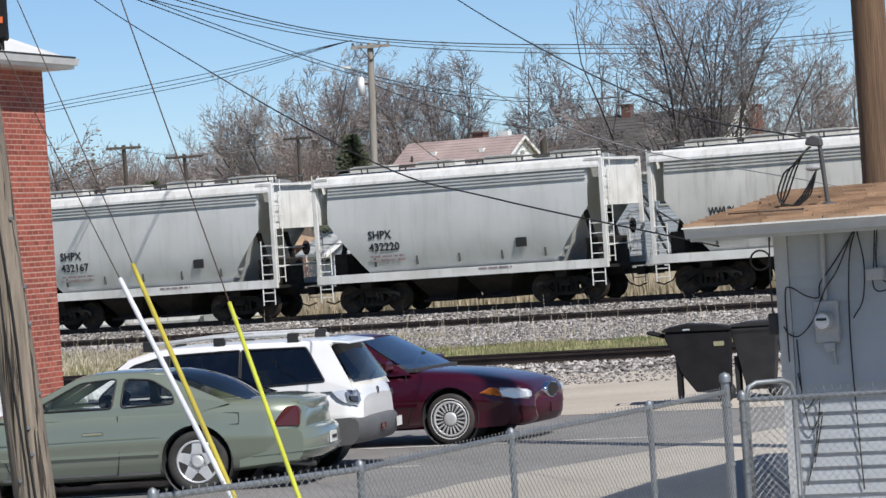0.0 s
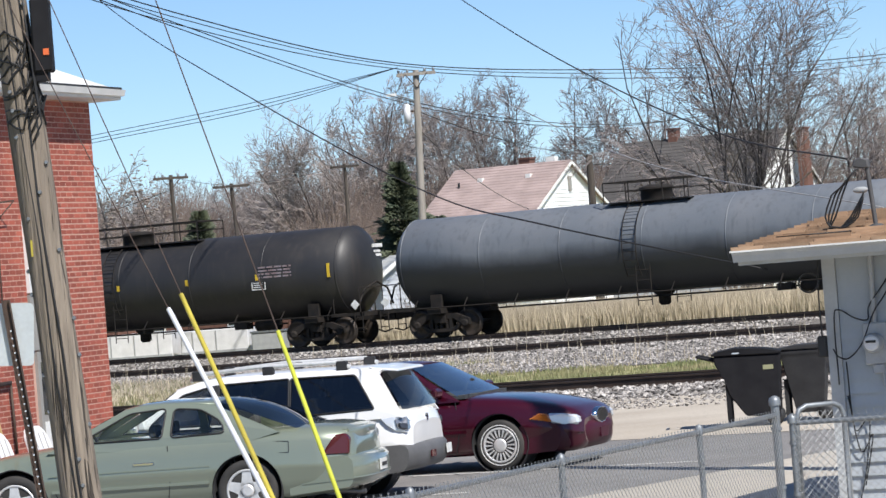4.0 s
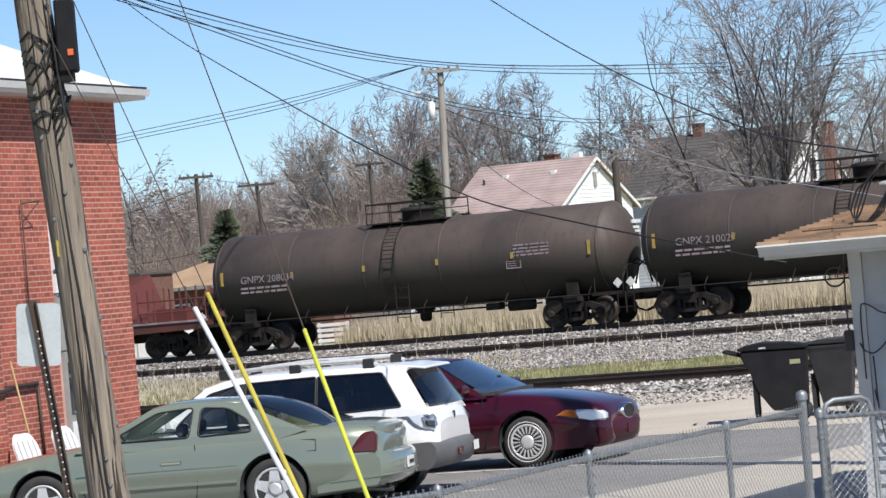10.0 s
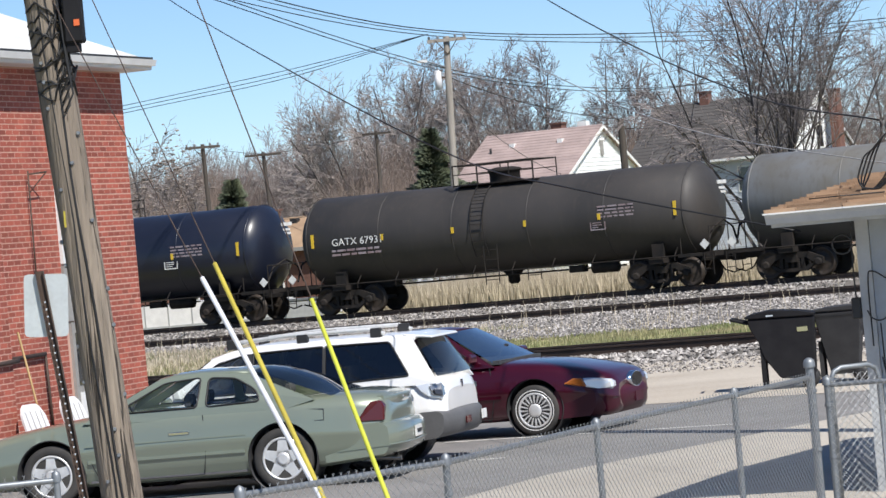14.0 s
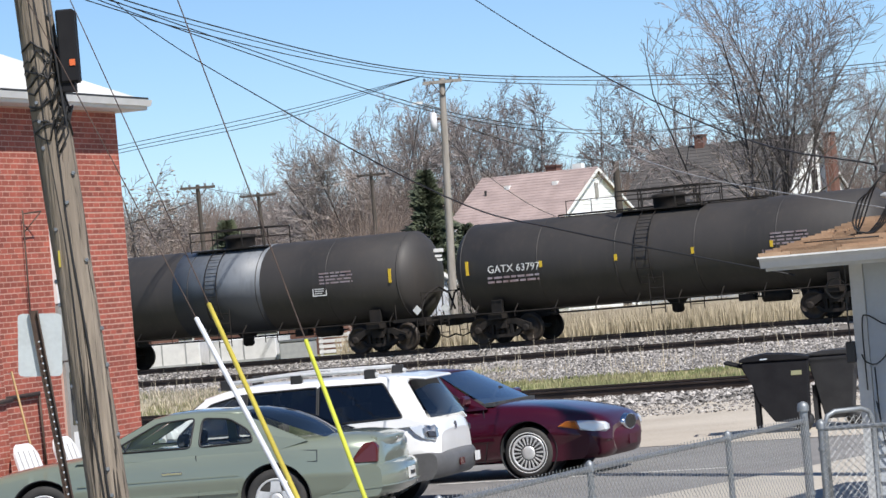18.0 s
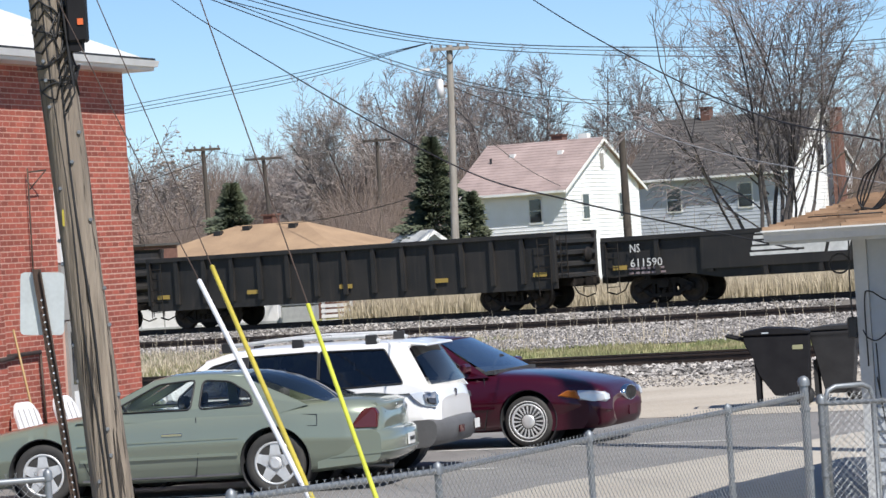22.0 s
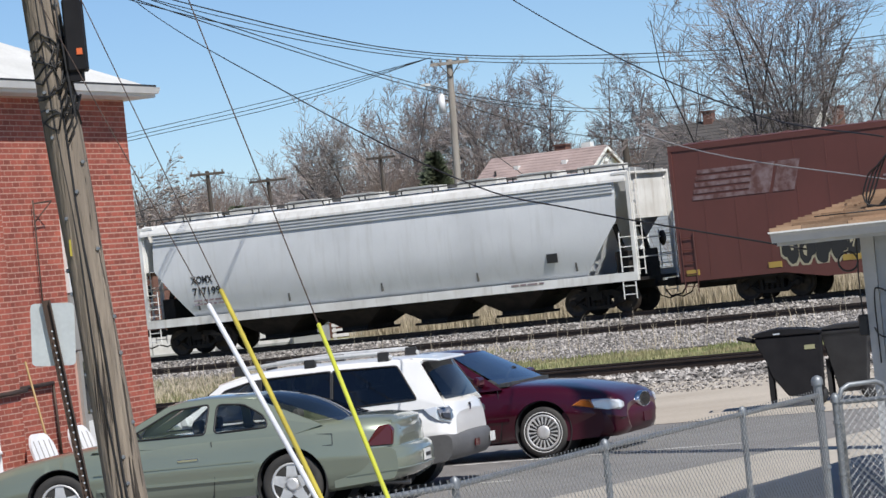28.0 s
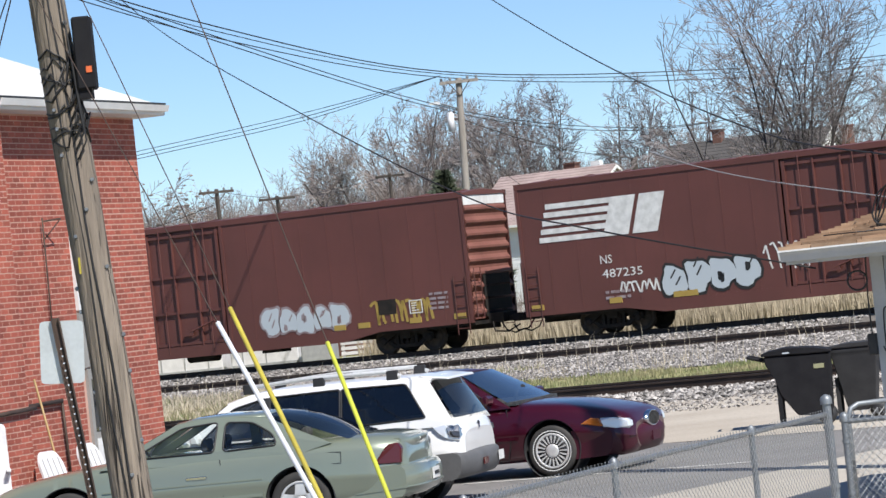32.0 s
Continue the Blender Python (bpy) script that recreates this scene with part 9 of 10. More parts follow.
# taller trees with rounded crowns that stand out of the woods
def crown_tree(x, y, h, half, lean, seed, stems, thin, label, spread=0.40, kids=(20, 11, 9), fork=0.16, rad=0.17):
    """A bare tree whose twigs fill a rounded crown; lean: how far the crown stands off its foot."""
    L = Limbs(seed, 0.045)
    r, L.least = L.r, 0.014
    f = h * fork
    low = f * 0.9
    env = (lean, 0.0, half, (h + low) / 2, (h - low) / 2)
    foot = Vector((lean * fork, 0, f))
    L.seg(Vector((0, 0, -0.2)), foot, rad * 1.4, rad * 1.15)
    for k in range(stems):
        a = 6.283 * k / stems + r.uniform(-0.4, 0.4)
        sp = spread * r.uniform(0.35, 1.25)
        d = Vector((math.cos(a) * sp + lean / h * 1.1, math.sin(a) * sp, 1)).normalized()
        L.grow(foot, d, (h - f) * r.uniform(0.8, 1.0), rad * r.uniform(0.5, 0.85), 0, kids, 0.10, 0.10, 0.9, None, 0.12, env)
    a, b = L.meshes(BARK, thin)
    tr = thing("tree", pose(x, y, -0.05), label, "tree", "bare trees behind the houses")
    shared("trunk", a, tr)
    shared("crown", b, tr, label="fine bare twigs")
    return tr


GREY_TREE, PALE_TREE = "tall bare grey-brown tree with a rounded crown", "tall bare tree with a pale twiggy crown"
crown_tree(-3.9, 194, 14.6, 3.9, -2.4, 71, 6, TWIG_PALE, "leaning bare tree with a pale spreading crown")
crown_tree(-1.6, 201, 14.6, 3.1, -0.4, 72, 5, TWIG_PALE, PALE_TREE)
crown_tree(0.6, 204, 15.2, 3.3, 0.2, 73, 5, TWIG_PALE, PALE_TREE)
crown_tree(2.9, 199, 14.8, 3.3, 0.3, 74, 5, TWIG_PALE, PALE_TREE)
crown_tree(5.2, 203, 15.0, 3.5, 0.3, 75, 5, TWIG, GREY_TREE)
crown_tree(11.2, 198, 14.2, 2.7, 0.0, 76, 4, TWIG, GREY_TREE)
crown_tree(14.2, 201, 14.2, 2.8, 0.2, 77, 4, TWIG_PALE, PALE_TREE)

# the big many-stemmed tree on the right
BIG_BARK = mat("dark_smooth_bark", (0.125, 0.110, 0.104), (0.082, 0.072, 0.070), scale=2, rough=0.9, fine=0.3)
L = Limbs(41, 0.028)
r = L.r
env = (0.6, 0.0, 5.6, 8.6, 8.0)
for k in range(14):
    a = 2.4 * k + r.uniform(-0.25, 0.25)
    s = (0.05, 0.16, 0.28, 0.40, 0.55)[k % 5]
    d = Vector((math.cos(a) * s + 0.05, math.sin(a) * s * 0.8, 1)).normalized()
    L.grow(Vector((0.28 * math.cos(a), 0.2 * math.sin(a), 0.0)), d, r.uniform(9.5, 13.0), r.uniform(0.07, 0.125), 0, (13, 8, 6), -0.05, 0.10, 0.66, None, 0.42, env)
for k in range(4):
    a = 2.5 + 0.4 * k
    d = Vector((math.cos(a), math.sin(a) * 0.5, 0.9)).normalized()
    L.grow(Vector((0.2 * math.cos(a), 0, r.uniform(2.2, 4.6))), d, r.uniform(4.2, 5.6), 0.045, 0, (9, 6, 4), -0.28, 0.07, 0.6, None, 0.2)
a, b = L.meshes(BIG_BARK, TWIG)
big = thing("tree", pose(12.85, 130, -0.05), "large many-stemmed bare tree with arching twigs", "tree", "bare trees behind the houses")
shared("trunk", a, big)
shared("crown", b, big, label="arching bare twigs")
# tree with hanging seed clusters on the left
L = Limbs(52, 0.03)
r, L.least = L.r, 0.014
tips = []
for k in range(5):
    an = 1.26 * k + 0.4
    L.grow(Vector((0, 0, 1.0)), Vector((math.cos(an) * 0.34, math.sin(an) * 0.34, 1)).normalized(), r.uniform(8, 10), 0.12, 0, (18, 10, 7), 0.06, 0.12, 0.85, tips, 0.2, (0, 0, 3.1, 6.6, 5.6))
L.seg(Vector((0, 0, -0.2)), Vector((0, 0, 1.1)), 0.22, 0.18)
a, b = L.meshes(BARK, TWIG_PALE)
seed_tree = thing("tree", pose(-14.9, 178, -0.05), "sparse bare tree with hanging brown seed clusters", "tree", "bare trees behind the houses")
shared("trunk", a, seed_tree)
shared("crown", b, seed_tree)
vs, fs = [], []
for p in tips:
    if r.random() < 0.3:
        s = r.uniform(0.05, 0.10)
        i = len(vs)
        dx = r.uniform(-0.1, 0.2)
        for px, py, pz in STONE_SHAPE:
            vs.append((p.x + dx + px * s * 1.5, p.y + py * s, p.z + (pz - 0.8) * s))
        fs += [tuple(i + k for k in f_) for f_ in STONE_FACES]
me = bpy.data.meshes.new("seeds")
me.from_pydata(vs, [], fs)
me.materials.append(mat("seed_cluster", (0.26, 0.22, 0.185), (0.2, 0.165, 0.14), rough=0.9, island=0.3))
tagged(shared("seed_spray", me, seed_tree, label="hanging seed clusters"), kind="stuff")


def brush(name, x0, x1, y0, y1, count, hlo, hhi, rad, seed, material, label):
    rnd = random.Random(seed)
    verts, faces = [], []
    for _ in range(count):
        x, y = rnd.uniform(x0, x1), rnd.uniform(y0, y1)
        h = rnd.uniform(hlo, hhi) * (0.75 + 0.25 * math.sin(x * 0.9 + 1.3 * math.sin(x * 0.37)))
        base = rnd.uniform(0, h * 0.6)
        lx, ly = rnd.gauss(0, 0.32) * (h - base), rnd.gauss(0, 0.3)
        kx = rnd.gauss(0, 0.12)
        i = len(verts)
        for f in (0, 0.55, 1.0):
            r_ = rad * (1.15 - f)
            cx, cy, cz = x + lx * f + kx * (f > 0.2) * (f < 0.9), y + ly * f, base + (h - base) * f
            verts += [(cx - r_, cy, cz), (cx + r_, cy, cz), (cx, cy - r_, cz)]
        for j in (0, 3):
            for a, b in ((0, 2), (2, 1), (1, 0)):
                faces.append((i + j + a, i + j + b, i + j + 3 + b, i + j + 3 + a))
    return scatter_mesh(name, verts, faces, material, label, "brush")


brush("brush_thicket", -26, 32, 190, 208, 46000, 4.0, 9.4, 0.026, 61, BRUSH, "thicket of brown leafless brush behind the houses")
brush("brush_thicket", -26, 0, 164, 178, 8000, 2.5, 6.6, 0.018, 62, BRUSH, "thicket of brown leafless brush behind the houses")
brush("far_woods", -60, 70, 280, 340, 20000, 6.0, 12.0, 0.05, 63, BRUSH, "distant line of bare brown woods")
brush("brush_thicket", 9.5, 24, 142, 160, 180, 2.0, 4.6, 0.016, 64, TWIG, "thicket of grey leafless brush by the dark-roofed house")
brush("brush_thicket", -3.5, 4.0, 134, 142, 900, 1.2, 3.4, 0.012, 65, TWIG_PALE, "pale leafless shrubs by the white house")


# ---- evergreens ----
NEEDLE = mat("dark_needles", (0.080, 0.092, 0.048), (0.036, 0.050, 0.030), scale=1.2, rough=0.7, island=0.35)


def evergreen(x, y, h, half, seed, count):
    rnd = random.Random(seed)
    tr = thing("evergreen_tree", pose(x, y, -0.05), "dark green conical spruce tree", "tree", "evergreens by the houses")
    part("trunk", tube(nbm(), (0, 0, 0), (0, 0, h * 0.97), 0.14, 0.015, n=8), BARK, tr)
    verts, faces = [], []
    for _ in range(count):
        t = rnd.random() ** 0.8
        z = 0.3 + (h - 0.3) * t
        rmax = half * (1 - t) ** 0.85 * (0.72 + 0.28 * math.sin(z * 4.3 + seed) * math.sin(z * 9.1))
        a = rnd.uniform(0, 6.283)
        rmax *= 0.8 + 0.3 * math.sin(3 * a + z * 1.7 + seed)
        ro = rmax * rnd.uniform(0.35, 1.0) ** 0.5
        L_, w = rnd.uniform(0.14, 0.34), rnd.uniform(0.03, 0.07)
        c, s = math.cos(a), math.sin(a)
        dz = -0.25 + 0.5 * t + rnd.uniform(-0.25, 0.25)
        x0, y0 = ro * c, ro * s
        x1, y1 = (ro + L_) * c + rnd.gauss(0, 0.06), (ro + L_) * s + rnd.gauss(0, 0.06)
        i = len(verts)
        xm, ym, zm = (x0 + x1) / 2, (y0 + y1) / 2, z + dz * L_ * 0.4
        verts += [(x0, y0, z), (xm - s * w, ym + c * w, zm - 0.03), (x1, y1, z + dz * L_), (xm + s * w, ym - c * w, zm - 0.03), (xm, ym, zm + 0.05)]
        faces += [(i, i + 1, i + 4), (i + 1, i + 2, i + 4), (i + 2, i + 3, i + 4), (i + 3, i, i + 4)]
    me = bpy.data.meshes.new("crown")
    me.from_pydata(verts, [], faces)
    me.materials.append(NEEDLE)
    shared("crown", me, tr, label="dark green needles")


evergreen(-9.4, 155, 6.3, 3.3, 3, 11000)
evergreen(-0.15, 140, 7.3, 2.9, 5, 13000)
evergreen(1.35, 142, 5.0, 2.0, 8, 4500)


# ---- houses ----
PINK_SHINGLE = mat("pinkish_shingle", (0.37, 0.285, 0.262), (0.28, 0.215, 0.198), scale=0.9, rough=0.9, fine=0.2, bscale=18, bump=0.01)
DARK_SHINGLE = mat("charcoal_shingle", (0.085, 0.078, 0.074), (0.06, 0.055, 0.052), scale=0.9, rough=0.9, fine=0.2, bscale=18)
OCHRE_SHINGLE = mat("ochre_shingle", (0.375, 0.255, 0.155), (0.29, 0.195, 0.12), scale=0.8, rough=0.9, fine=0.2, bscale=18, bump=0.01)
CHIM_BRICK = mat("far_brick", (0.17, 0.085, 0.065), (0.12, 0.06, 0.046), scale=6, rough=0.9, fine=0.3)
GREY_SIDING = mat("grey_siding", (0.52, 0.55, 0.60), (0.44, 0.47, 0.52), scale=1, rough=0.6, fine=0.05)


def gable_house(m, label, L, W, eave, apex, siding, roof, group="houses beyond the railway", gable=None):
    """Ridge along x. The near right corner of the walls is the origin; the wall runs to -L, the gable to +W in y."""
    h = thing("house", m, label, "house", group)
    part("wall", prism(nbm(), [(-L, 0), (0, 0), (0, eave), (-L, eave)], 0, 0.15), siding, h)
    part("wall", prism(nbm(), [(-L, 0), (0, 0), (0, eave), (-L, eave)], W - 0.15, W), siding, h)
    for x0, x1 in ((-L, -L + 0.15), (-0.15, 0.0)):
        part("gable_wall", extrude_x(nbm(), [(0.15, 0), (W - 0.15, 0), (W - 0.15, eave + 0.1), (W / 2, apex - 0.06), (0.15, eave + 0.1)], x0, x1), gable or siding, h, "gable end with lapped siding")
    # lapped boards, as thin ledges
    bm = nbm()
    z = 0.3
    while z < eave:
        box(bm, -L, 0, -0.02, 0, z, z + 0.014)
        z += 0.2
    tagged(part("siding_line", bm, siding, h), kind="stuff")
    bm = nbm()
    z = 0.3
    while z < apex - 0.3:
        f = 0 if z < eave else (z - eave) / (apex - eave)
        box(bm, 0, 0.02, 0.05 + f * W / 2, W - 0.05 - f * W / 2, z, z + 0.014)
        z += 0.2
    tagged(part("siding_line", bm, gable or siding, h), kind="stuff")
    o, th = 0.48, 0.10
    k = (apex - eave) / (W / 2)
    for s0, s1 in ((-o, W / 2), (W + o, W / 2)):
        z0 = eave - k * o
        bm = extrude_x(nbm(), [(s0, z0), (s1, apex), (s1, apex + th), (s0, z0 + th)], -L - 0.25, 0.22)
        rf = part("roof", bm, roof, h)
        bm = nbm()
        n = 18
        for i in range(n):
            t = (i + 0.5) / n
            y, z = s0 + (s1 - s0) * t, z0 + th + (apex - z0) * t
            box(bm, -L - 0.25, 0.22, y - 0.02, y + 0.02, z - 0.02, z + 0.004)
        tagged(part("shingle_course", bm, roof, rf), kind="stuff")
        bm = extrude_x(nbm(), [(s0, z0 - 0.1), (s1, apex - 0.1), (s1, apex + 0.06), (s0, z0 + 0.06)], 0.222, 0.26)
        part("rake_board", bm, WHITE_TRIM, h)
    part("gutter", box(nbm(), -L - 0.25, 0.22, -o - 0.13, -o - 0.02, eave - k * o - 0.02, eave - k * o + 0.1), WHITE_TRIM, h)
    return h


def house_window(h, face, a, z, w, ht):
    """face 'front': on the long wall at x=a; face 'gable': on the gable at y=a."""
    if face == "front":
        f = part("window", box(nbm(), a - w / 2 - 0.07, a + w / 2 + 0.07, -0.06, -0.022, z - ht / 2 - 0.07, z + ht / 2 + 0.07), WHITE_TRIM, h)
        for s in (-1, 1):
            part("pane", box(nbm(), a - w / 2, a + w / 2, -0.075, -0.062, z + (s - 1) * ht / 4 + 0.02, z + (s + 1) * ht / 4 - 0.02), WINDOW_DARK, f)
    else:
        f = part("window", box(nbm(), 0.022, 0.06, a - w / 2 - 0.07, a + w / 2 + 0.07, z - ht / 2 - 0.07, z + ht / 2 + 0.07), WHITE_TRIM, h)
        for s in (-1, 1):
            part("pane", box(nbm(), 0.062, 0.075, a - w / 2, a + w / 2, z + (s - 1) * ht / 4 + 0.02, z + (s + 1) * ht / 4 - 0.02), WINDOW_DARK, f)


def brick_stack(h, x0, x1, y0, y1, z0, z1):
    c = part("chimney", box(nbm(), x0, x1, y0, y1, z0, z1), CHIM_BRICK, h, "red brick chimney")
    part("chimney_cap", box(nbm(), x0 - 0.06, x1 + 0.06, y0 - 0.06, y1 + 0.06, z1, z1 + 0.08), CHIM_BRICK, c)


H1 = gable_house(pose(6.25, 165, 0, 0, 0, -29), "white clapboard house with a faded pink shingle roof", 6.1, 8.2, 5.35, 7.65, SIDING_WHITE, PINK_SHINGLE)
house_window(H1, "front", -1.7, 4.25, 0.62, 1.15)
house_window(H1, "gable", 2.0, 4.35, 0.62, 1.2)
house_window(H1, "gable", 6.1, 4.35, 0.62, 1.2)
part("attic_vent", box(nbm(), 0.022, 0.07, 3.95, 4.25, 6.2, 6.95), DOOR_GREY, H1, "narrow attic vent")
brick_stack(H1, -3.0, -2.4, 4.7, 5.3, 6.6, 8.0)
part("vent_pipe", tube(nbm(), (-5.3, 2.4, 6.4), (-5.3, 2.4, 7.05), 0.06, n=8), BLACK_TRIM, H1)
for x, y in ((-4.3, 2.9), (-1.6, 2.9)):
    part("roof_vent", box(nbm(), x - 0.13, x + 0.13, y - 0.13, y + 0.13, 6.85, 7.2), WHITE_TRIM, H1, "small white roof vent")
part("roof_vent", box(nbm(), -1.3, -0.8, 4.3, 4.7, 7.5, 8.0), WHITE_TRIM, H1, "small white roof vent")
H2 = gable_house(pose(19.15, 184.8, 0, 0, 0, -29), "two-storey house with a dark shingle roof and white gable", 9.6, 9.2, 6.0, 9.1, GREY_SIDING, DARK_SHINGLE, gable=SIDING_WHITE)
house_window(H2, "front", -6.9, 4.6, 0.8, 1.3)
house_window(H2, "front", -2.6, 4.6, 0.8, 1.3)
house_window(H2, "gable", 4.6, 6.6, 0.8, 1.2)
brick_stack(H2, -6.95, -6.4, 4.3, 4.85, 8.0, 9.7)
brick_stack(H2, 0.45, 0.95, 5.3, 6.0, 0.0, 9.1)
# low hip-roofed house
H3 = thing("house", pose(-4.6, 148, 0, 0, 0, -29), "low brick house with an ochre shingle hip roof", "house", "houses beyond the railway")
LH, WH, EH, RH = 10.4, 6.2, 2.95, 4.35
for x0, x1, y0, y1 in ((-LH, 0, 0, 0.2), (-LH, 0, WH - 0.2, WH), (-LH, -LH + 0.2, 0.2, WH - 0.2), (-0.2, 0, 0.2, WH - 0.2)):
    part("wall", box(nbm(), x0, x1, y0, y1, 0, EH), CHIM_BRICK, H3)
bm = nbm()
o = 0.4
c = [bm.verts.new(p) for p in ((-LH - o, -o, EH), (o, -o, EH), (o, WH + o, EH), (-LH - o, WH + o, EH), (-LH + 3.4, WH / 2, RH), (-3.4, WH / 2, RH))]
for f in ((0, 1, 5, 4), (1, 2, 5), (2, 3, 4, 5), (3, 0, 4), (3, 2, 1, 0)):
    bm.faces.new([c[i] for i in f])
part("roof", bm, OCHRE_SHINGLE, H3)
part("fascia", box(nbm(), -LH - o, o, -o - 0.03, -o, EH - 0.14, EH + 0.02), DOOR_GREY, H3)
brick_stack(H3, -5.6, -5.1, 3.2, 3.8, 4.0, 4.7)
for x, y in ((-7.4, 2.2), (-6.1, 2.6), (-3.6, 2.5)):
    part("roof_vent", box(nbm(), x - 0.18, x + 0.18, y - 0.15, y + 0.15, EH + 1.4 * (y + o) / (WH / 2 + o) - 0.05, EH + 1.4 * (y + o) / (WH / 2 + o) + 0.16), BLACK_TRIM, H3, "dark roof vent")
for k in range(2):
    house_window(H3, "front", -8.0 + 4.5 * k, 1.6, 1.1, 1.1)
bw = thing("brick_wing", pose(-12.9, 143, 0, 0, 0, -29), "small red brick outbuilding beside the low house", "outbuilding")
part("wall", box(nbm(), -0.9, 0.5, 0, 2.5, 0, 3.6), CHIM_BRICK, bw)
part("roof_slab", box(nbm(), -1.0, 0.6, -0.1, 2.6, 3.6, 3.7), DARK_SHINGLE, bw)
SH1 = gable_house(pose(-1.2, 138, 0, 0, 0, -62), "small grey-sided garden shed with a pale roof", 2.2, 1.9, 2.75, 3.4, GREY_SIDING, PALE_ROOF, "sheds beyond the railway")

# white trailers and a stack of pallets behind the reeds
def trailer(m, L, ht, label):
    t = thing("storage_trailer", m, label, "trailer", "white trailers behind the railway")
    part("trailer_body", box(nbm(), 0, L, 0, 2.2, 0.3, ht), WHITE_PLASTIC, t, bevel=0.03)
    for k in range(int(L / 0.9)):
        part("rib", box(nbm(), 0.45 + 0.9 * k, 0.49 + 0.9 * k, -0.025, 0, 0.35, ht - 0.05), METER_GREY, t)
    part("skirt", box(nbm(), 0.02, L - 0.02, -0.02, 0, 0.3, 0.42), METER_GREY, t)
    for x in (L * 0.3, L * 0.7):
        part("wheel", lathe(nbm(), [(0.05, 0.05), (0.05, 0.30), (0.25, 0.30), (0.25, 0.05)], "y", 16, (x, 0, 0.30)), BLACK_TRIM, t)
    return t


trailer(pose(-13.6, 127, 0.0, 0, 0, -8), 4.6, 1.25, "low white ribbed trailer behind the railway")
trailer(pose(-8.7, 126, 0.0, 0, 0, -12), 2.6, 1.2, "short white trailer behind the railway")
pal = thing("slatted_crate", pose(-4.5, 123.5, 0, 0, 0, -10), "white slatted crate standing behind the railway", "crate")
for k in range(6):
    part("slat", box(nbm(), 0, 1.2, 0, 0.03, 0.05 + 0.19 * k, 0.17 + 0.19 * k), WHITE_PLASTIC, pal)
for x in (0.03, 1.07):
    part("post", box(nbm(), x, x + 0.1, 0.032, 0.12, 0, 1.15), WHITE_PLASTIC, pal)
gb = thing("storage_bin", pose(-6.0, 124.5, 0, 0, 0, -10), "grey metal storage bin behind the railway", "bin")
part("bin_body", box(nbm(), 0, 1.2, 0, 1.0, 0, 0.95), METER_GREY, gb, bevel=0.03)
part("lid", box(nbm(), -0.03, 1.23, -0.03, 1.03, 0.95, 1.02), GALV, gb)


# ---- line poles and overhead wires ----
DARK_POLE = mat("dark_pole_wood", (0.085, 0.070, 0.058), (0.055, 0.046, 0.038), scale=2, rough=0.9, stretch=(6, 6, 0.5), fine=0.25)
GREY_POLE = mat("grey_pole_wood", (0.34, 0.31, 0.27), (0.24, 0.215, 0.185), scale=2, rough=0.9, stretch=(6, 6, 0.5), fine=0.25)


def line_pole(x, y, top, lean, arm, label, r=0.13, material=None, arm_turn=-29, arm_z=0.15, double=False):
    p = thing("utility_pole", pose(x, y, 0), label, "utility pole", "line poles beyond the railway")
    material = material or DARK_POLE
    part("pole_shaft", tube(nbm(), (0, 0, 0), (lean, 0, top), r * 1.15, r * 0.8, n=14), material, p)
    if arm:
        bm = box(nbm(), -arm, arm, -0.05, 0.05, -0.06, 0.06)
        M = pose(lean, -0.16, top - arm_z, 0, 0, arm_turn)
        bm.transform(M)
        part("crossarm", bm, material, p)
        for k in (-0.9, -0.45, 0.45, 0.9):
            q = M @ Vector((arm * k, 0, 0.06))
            part("insulator", lathe(nbm(), [(0, 0.03), (0.05, 0.055), (0.10, 0.05), (0.13, 0.02)], "z", 10, tuple(q)), GALV, p)
        for s in (-1, 1):
            bm = tube(nbm(), tuple(M @ Vector((s * arm * 0.55, -0.06, 0.0))), (lean, -0.15, top - arm_z - 0.55), 0.018, n=5)
            part("brace", bm, IRON, p)
    return p


CP = line_pole(0.47, 130, 10.45, 0.36, 0.75, "weathered grey wooden pole with crossarm and transformer", 0.15, GREY_POLE, -8)
tf = part("transformer", lathe(nbm(), [(8.42, 0.10), (8.425, 0.135), (9.12, 0.135), (9.125, 0.10), (9.2, 0.05)], "z", 14, (-0.10, -0.16, 0)), WHITE_PLASTIC, CP, "white can transformer")
part("bushing", tube(nbm(), (-0.10, -0.16, 9.2), (-0.10, -0.16, 9.36), 0.03, 0.02, n=8), GALV, tf)
part("hanger", box(nbm(), -0.08, 0.3, -0.04, 0.02, 8.85, 8.92), IRON, CP)
part("street_light_arm", tube(nbm(), (0.3, 0, 9.25), (-0.5, -0.3, 9.55), 0.03, n=6), GALV, CP)
part("street_light_head", box(nbm(), -0.85, -0.45, -0.4, -0.22, 9.5, 9.6), WHITE_TRIM, CP, "pale street light head")
line_pole(-10.8, 160, 8.25, -0.1, 0.85, "dark wooden line pole with crossarm", 0.12, None, 20)
line_pole(-8.5, 175, 8.1, -0.35, 0.95, "brown wooden line pole with crossarm", 0.12, None, 5)
line_pole(-3.2, 185, 9.0, 0.1, 0.8, "brown wooden line pole with crossarm", 0.11, None, -10)
line_pole(7.75, 140, 7.0, 0.0, 0, "short dark wooden pole by the white house", 0.17)


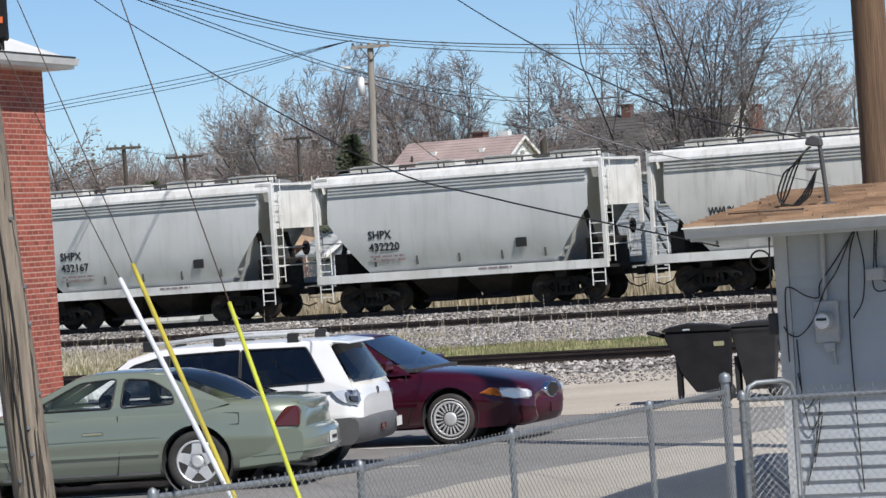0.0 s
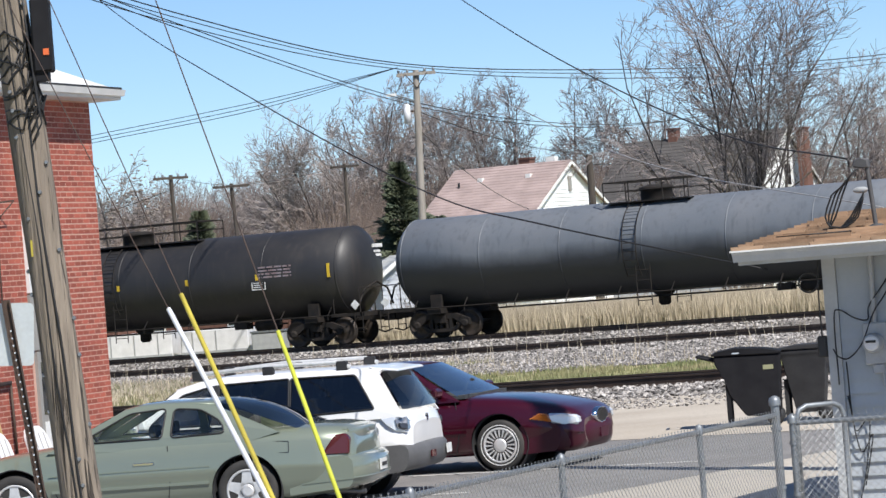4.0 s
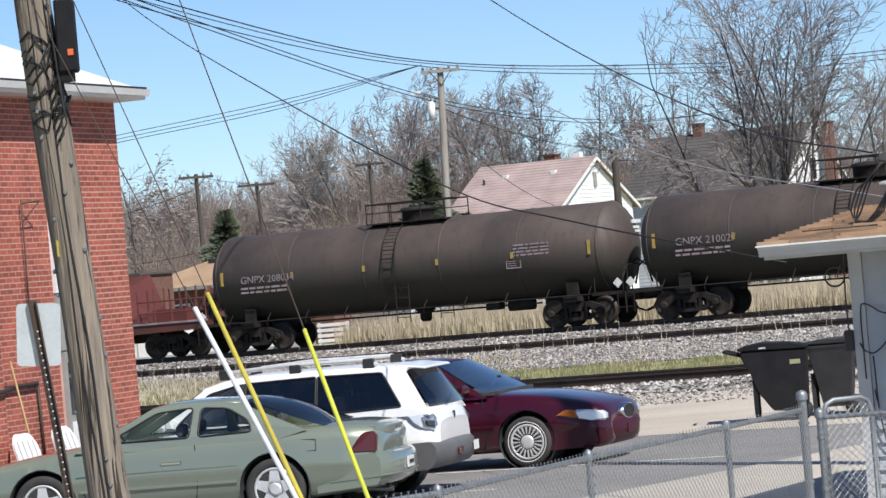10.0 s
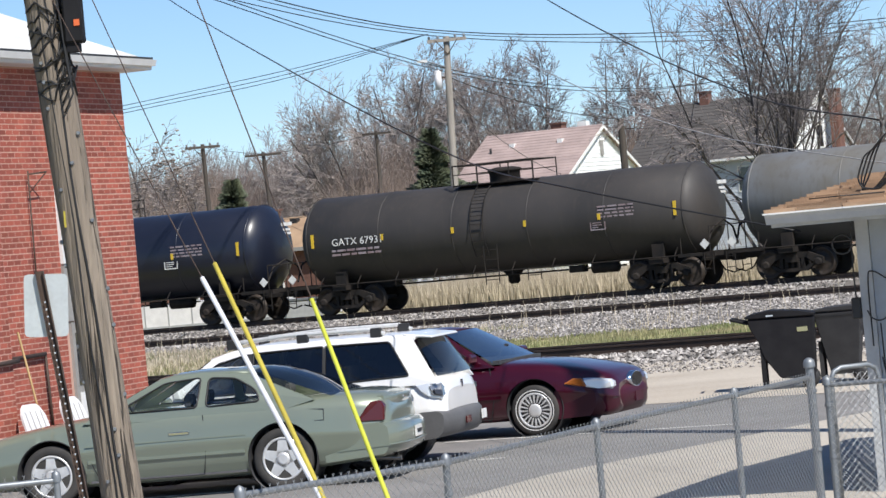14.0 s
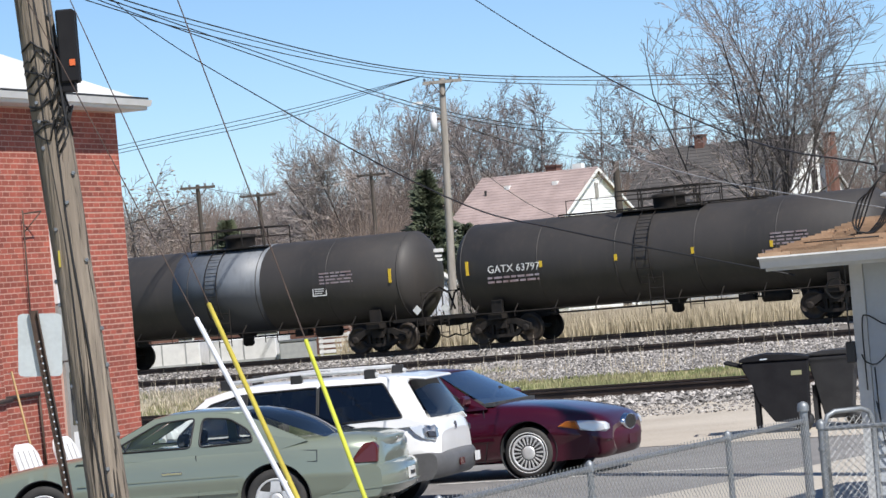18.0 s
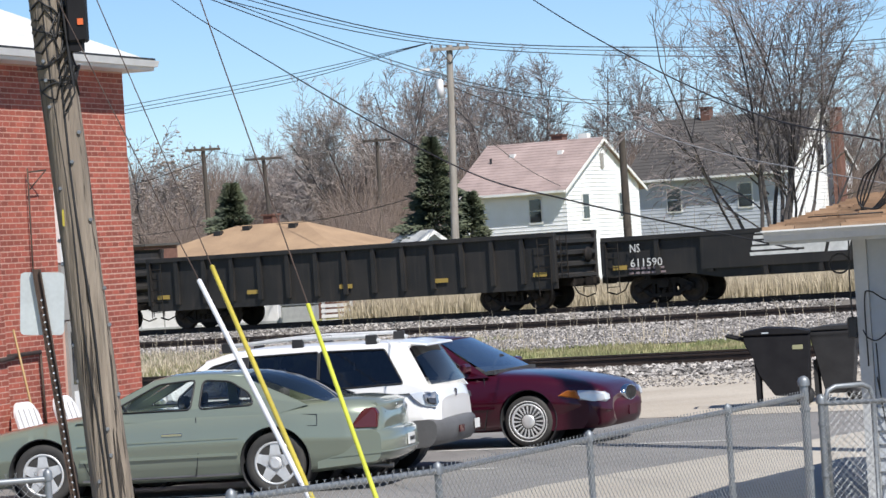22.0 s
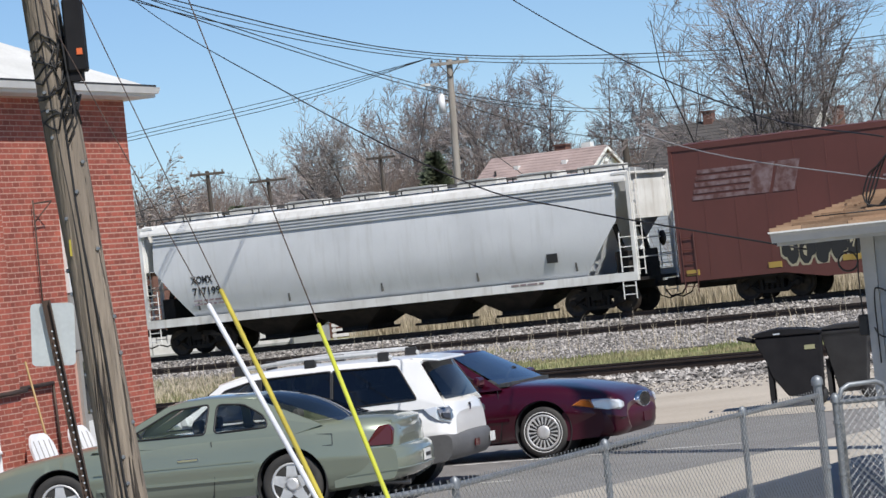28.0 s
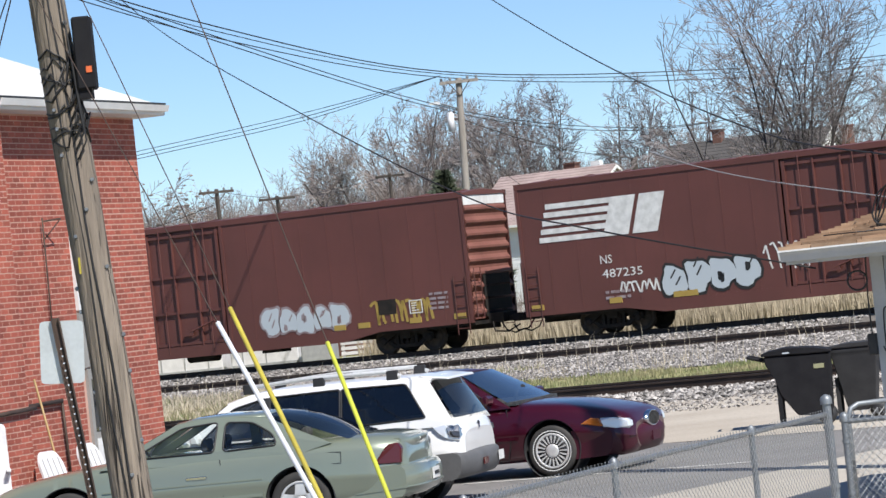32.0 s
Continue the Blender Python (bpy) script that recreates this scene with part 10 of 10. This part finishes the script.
def wire(pts, r, material=None, label="black overhead cable", sag=0.0, group="overhead wires"):
    """A cable through the points, with sag between them."""
    out = []
    pts = [Vector(p) for p in pts]
    for a, b in zip(pts, pts[1:]):
        n = 14
        for k in range(n + (b is pts[-1])):
            t = k / n
            q = a.lerp(b, t)
            q.z -= sag * 4 * t * (1 - t)
            out.append(tuple(q))
    bm = nbm()
    path_tube(bm, out, r, 5)
    return alone("overhead_cable", bm, material or CABLE, label, "cable", group)


def cable(pts, r, material=None, label="black overhead cable"):
    bm = path_tube(nbm(), [tuple(p) for p in smooth(pts)], r, 5)
    return alone("overhead_cable", bm, material or CABLE, label, "cable", "overhead wires")


cable([(-8.6, 80, 11.6), (-4.87, 60, 7.66), (-1.79, 45, 5.0), (0.23, 38, 3.5), (1.32, 33, 2.96), (3.26, 31, 2.36)], 0.0085, None, "black service cable drooping to the garage")
cable([(-0.4, 66, 9.3), (1.46, 50, 6.28), (2.42, 40, 4.68), (3.31, 34, 3.7), (4.02, 30.6, 3.30)], 0.0085, None, "black service cable running to the garage mast")
cable([(1.1, 44, 4.9), (2.56, 36, 3.57), (4.37, 31, 2.84)], 0.006, CABLE_GREY, "thin pale cable running to the garage")
for dz, r_ in ((0.0, 0.022), (-0.16, 0.016), (-0.38, 0.018)):
    cable([(-13.5, 95, 13.6 + dz), (-7, 110, 11.74 + dz), (0.29, 130, 10.75 + dz * 0.6), (10.5, 140, 10.35 + dz), (20.8, 150, 10.7 + dz), (40, 170, 12.5)], r_, None, "black power line over the railway")
for dz in (0.0, -0.14):
    cable([(-12.5, 88, 13.0 + dz), (-7.2, 100, 10.98 + dz), (0.46, 130, 9.31 + dz), (6.92, 140, 8.37 + dz), (13, 150, 8.6), (22, 165, 10)], 0.017, None, "black cable sagging past the wooden pole")
for dz in (0.0, -0.2, -0.38):
    cable([(-22, 150, 8.9 + dz), (-12.4, 140, 9.45 + dz * 0.8), (-5.5, 135, 10.0 + dz * 0.8), (0.14, 130, 10.6)], 0.014, None, "thin power line beyond the railway")
for a, b, sg in (((-16, 165, 6.6), (-10.8, 160, 7.6), 0.1), ((-10.8, 160, 8.15), (-8.7, 175, 8.0), 0.1), ((-8.9, 175, 8.0), (-3.1, 185, 8.9), 0.15), ((-10.8, 160, 4.6), (-0.5, 139, 5.0), 0.5), ((-18, 168, 4.4), (-10.8, 160, 4.6), 0.2),
                 ((0.75, 130, 8.9), (7.75, 140, 7.0), 0.3), ((7.75, 140, 6.6), (18, 150, 7.2), 0.3), ((0.75, 130, 8.2), (6.0, 165, 5.4), 0.4)):
    wire([a, b], 0.014, None, "thin cable between poles beyond the railway", sg)
for a, b, r_ in (((-2.95, 27, 6.5), (-6.4, 44, 5.76), 0.009), ((-2.98, 27, 6.0), (-6.23, 42, 4.55), 0.007), ((-3.0, 27, 6.1), (-5.48, 40, 4.91), 0.007)):
    wire([a, b], r_, None, "thin service cable from the pole to the brick building", 0.05)


# ---- bricks, one by one where the wall is clearest, joined beyond ----
skip = [(1.90, 2.68, 0.1, 4.36), (CH0, CH1, 0, 9), (6.75, 7.85, 2.1, 3.6)]
rows = brick_rows(0.0, 9.5, 0.1, WALL_H, skip)
near = [b for b in rows if b[1] <= 1.9 and 2.0 <= b[2] <= 4.2]
near = near[:300]
chosen = set(near)
brick_field([b for b in rows if b not in chosen], lambda x, y, z: (x, y, z), 0.0022, "brick_field", wall, BRICK_FIELD)
me_b = {}
for a, b, z0, z1 in near:
    L = round(b - a, 3)
    if L not in me_b:
        me_b[L] = brick_mesh(L, 0.0577, 0.0022)
    shared("brick", me_b[L], wall, pose((a + b) / 2, 0, (z0 + z1) / 2))
face = brick_rows(CH0, CH1, 0.1, 8.1, [])
brick_field(face, lambda x, y, z: (x, CHY + y, z), 0.0022, "brick_field", chim, BRICK_FIELD, seed=3)
side = brick_rows(0.0, CHY, 0.1, 8.1, [])
brick_field(side, lambda x, y, z: (CH1 + y, CHY - x, z), 0.0022, "brick_field", chim, BRICK_FIELD, seed=4)
brick_field(side, lambda x, y, z: (CH0 - y, CHY - x, z), 0.0022, "brick_field", chim, BRICK_FIELD, seed=5)


def split_pieces(names):
    """Parts of these names that hold a few separate pieces become one object a piece."""
    for ob in [o for o in bpy.data.objects if o.type == "MESH" and o.parent and o.name.split(".")[0] in names]:
        bm = nbm()
        bm.from_mesh(ob.data)
        left, groups = set(bm.faces), []
        while left:
            f = left.pop()
            todo, isle = [f], [f]
            while todo:
                for e in todo.pop().edges:
                    for g in e.link_faces:
                        if g in left:
                            left.discard(g)
                            todo.append(g)
                            isle.append(g)
            groups.append(isle)
        if 1 < len(groups) <= 60:
            mats = list(ob.data.materials)
            name = ob.name.split(".")[0]
            for k, isle in enumerate(groups):
                index, verts = {}, []
                faces = []
                for f in isle:
                    for v in f.verts:
                        if v not in index:
                            index[v] = len(verts)
                            verts.append(v.co.copy())
                    faces.append([index[v] for v in f.verts])
                me = bpy.data.meshes.new(name)
                me.from_pydata(verts, [], faces)
                for m in mats:
                    me.materials.append(m)
                if k == 0:
                    ob.data = me
                else:
                    shared(name, me, ob.parent, ob.matrix_basis.copy(), ob.get("label", ""))
        bm.free()


split_pieces({"side_wall", "side_sill", "side_rib", "top_chord", "deck_edge", "corner_post", "rib", "door_bar", "side_post", "graffiti", "graffiti_fill", "graffiti_line"})
motions()
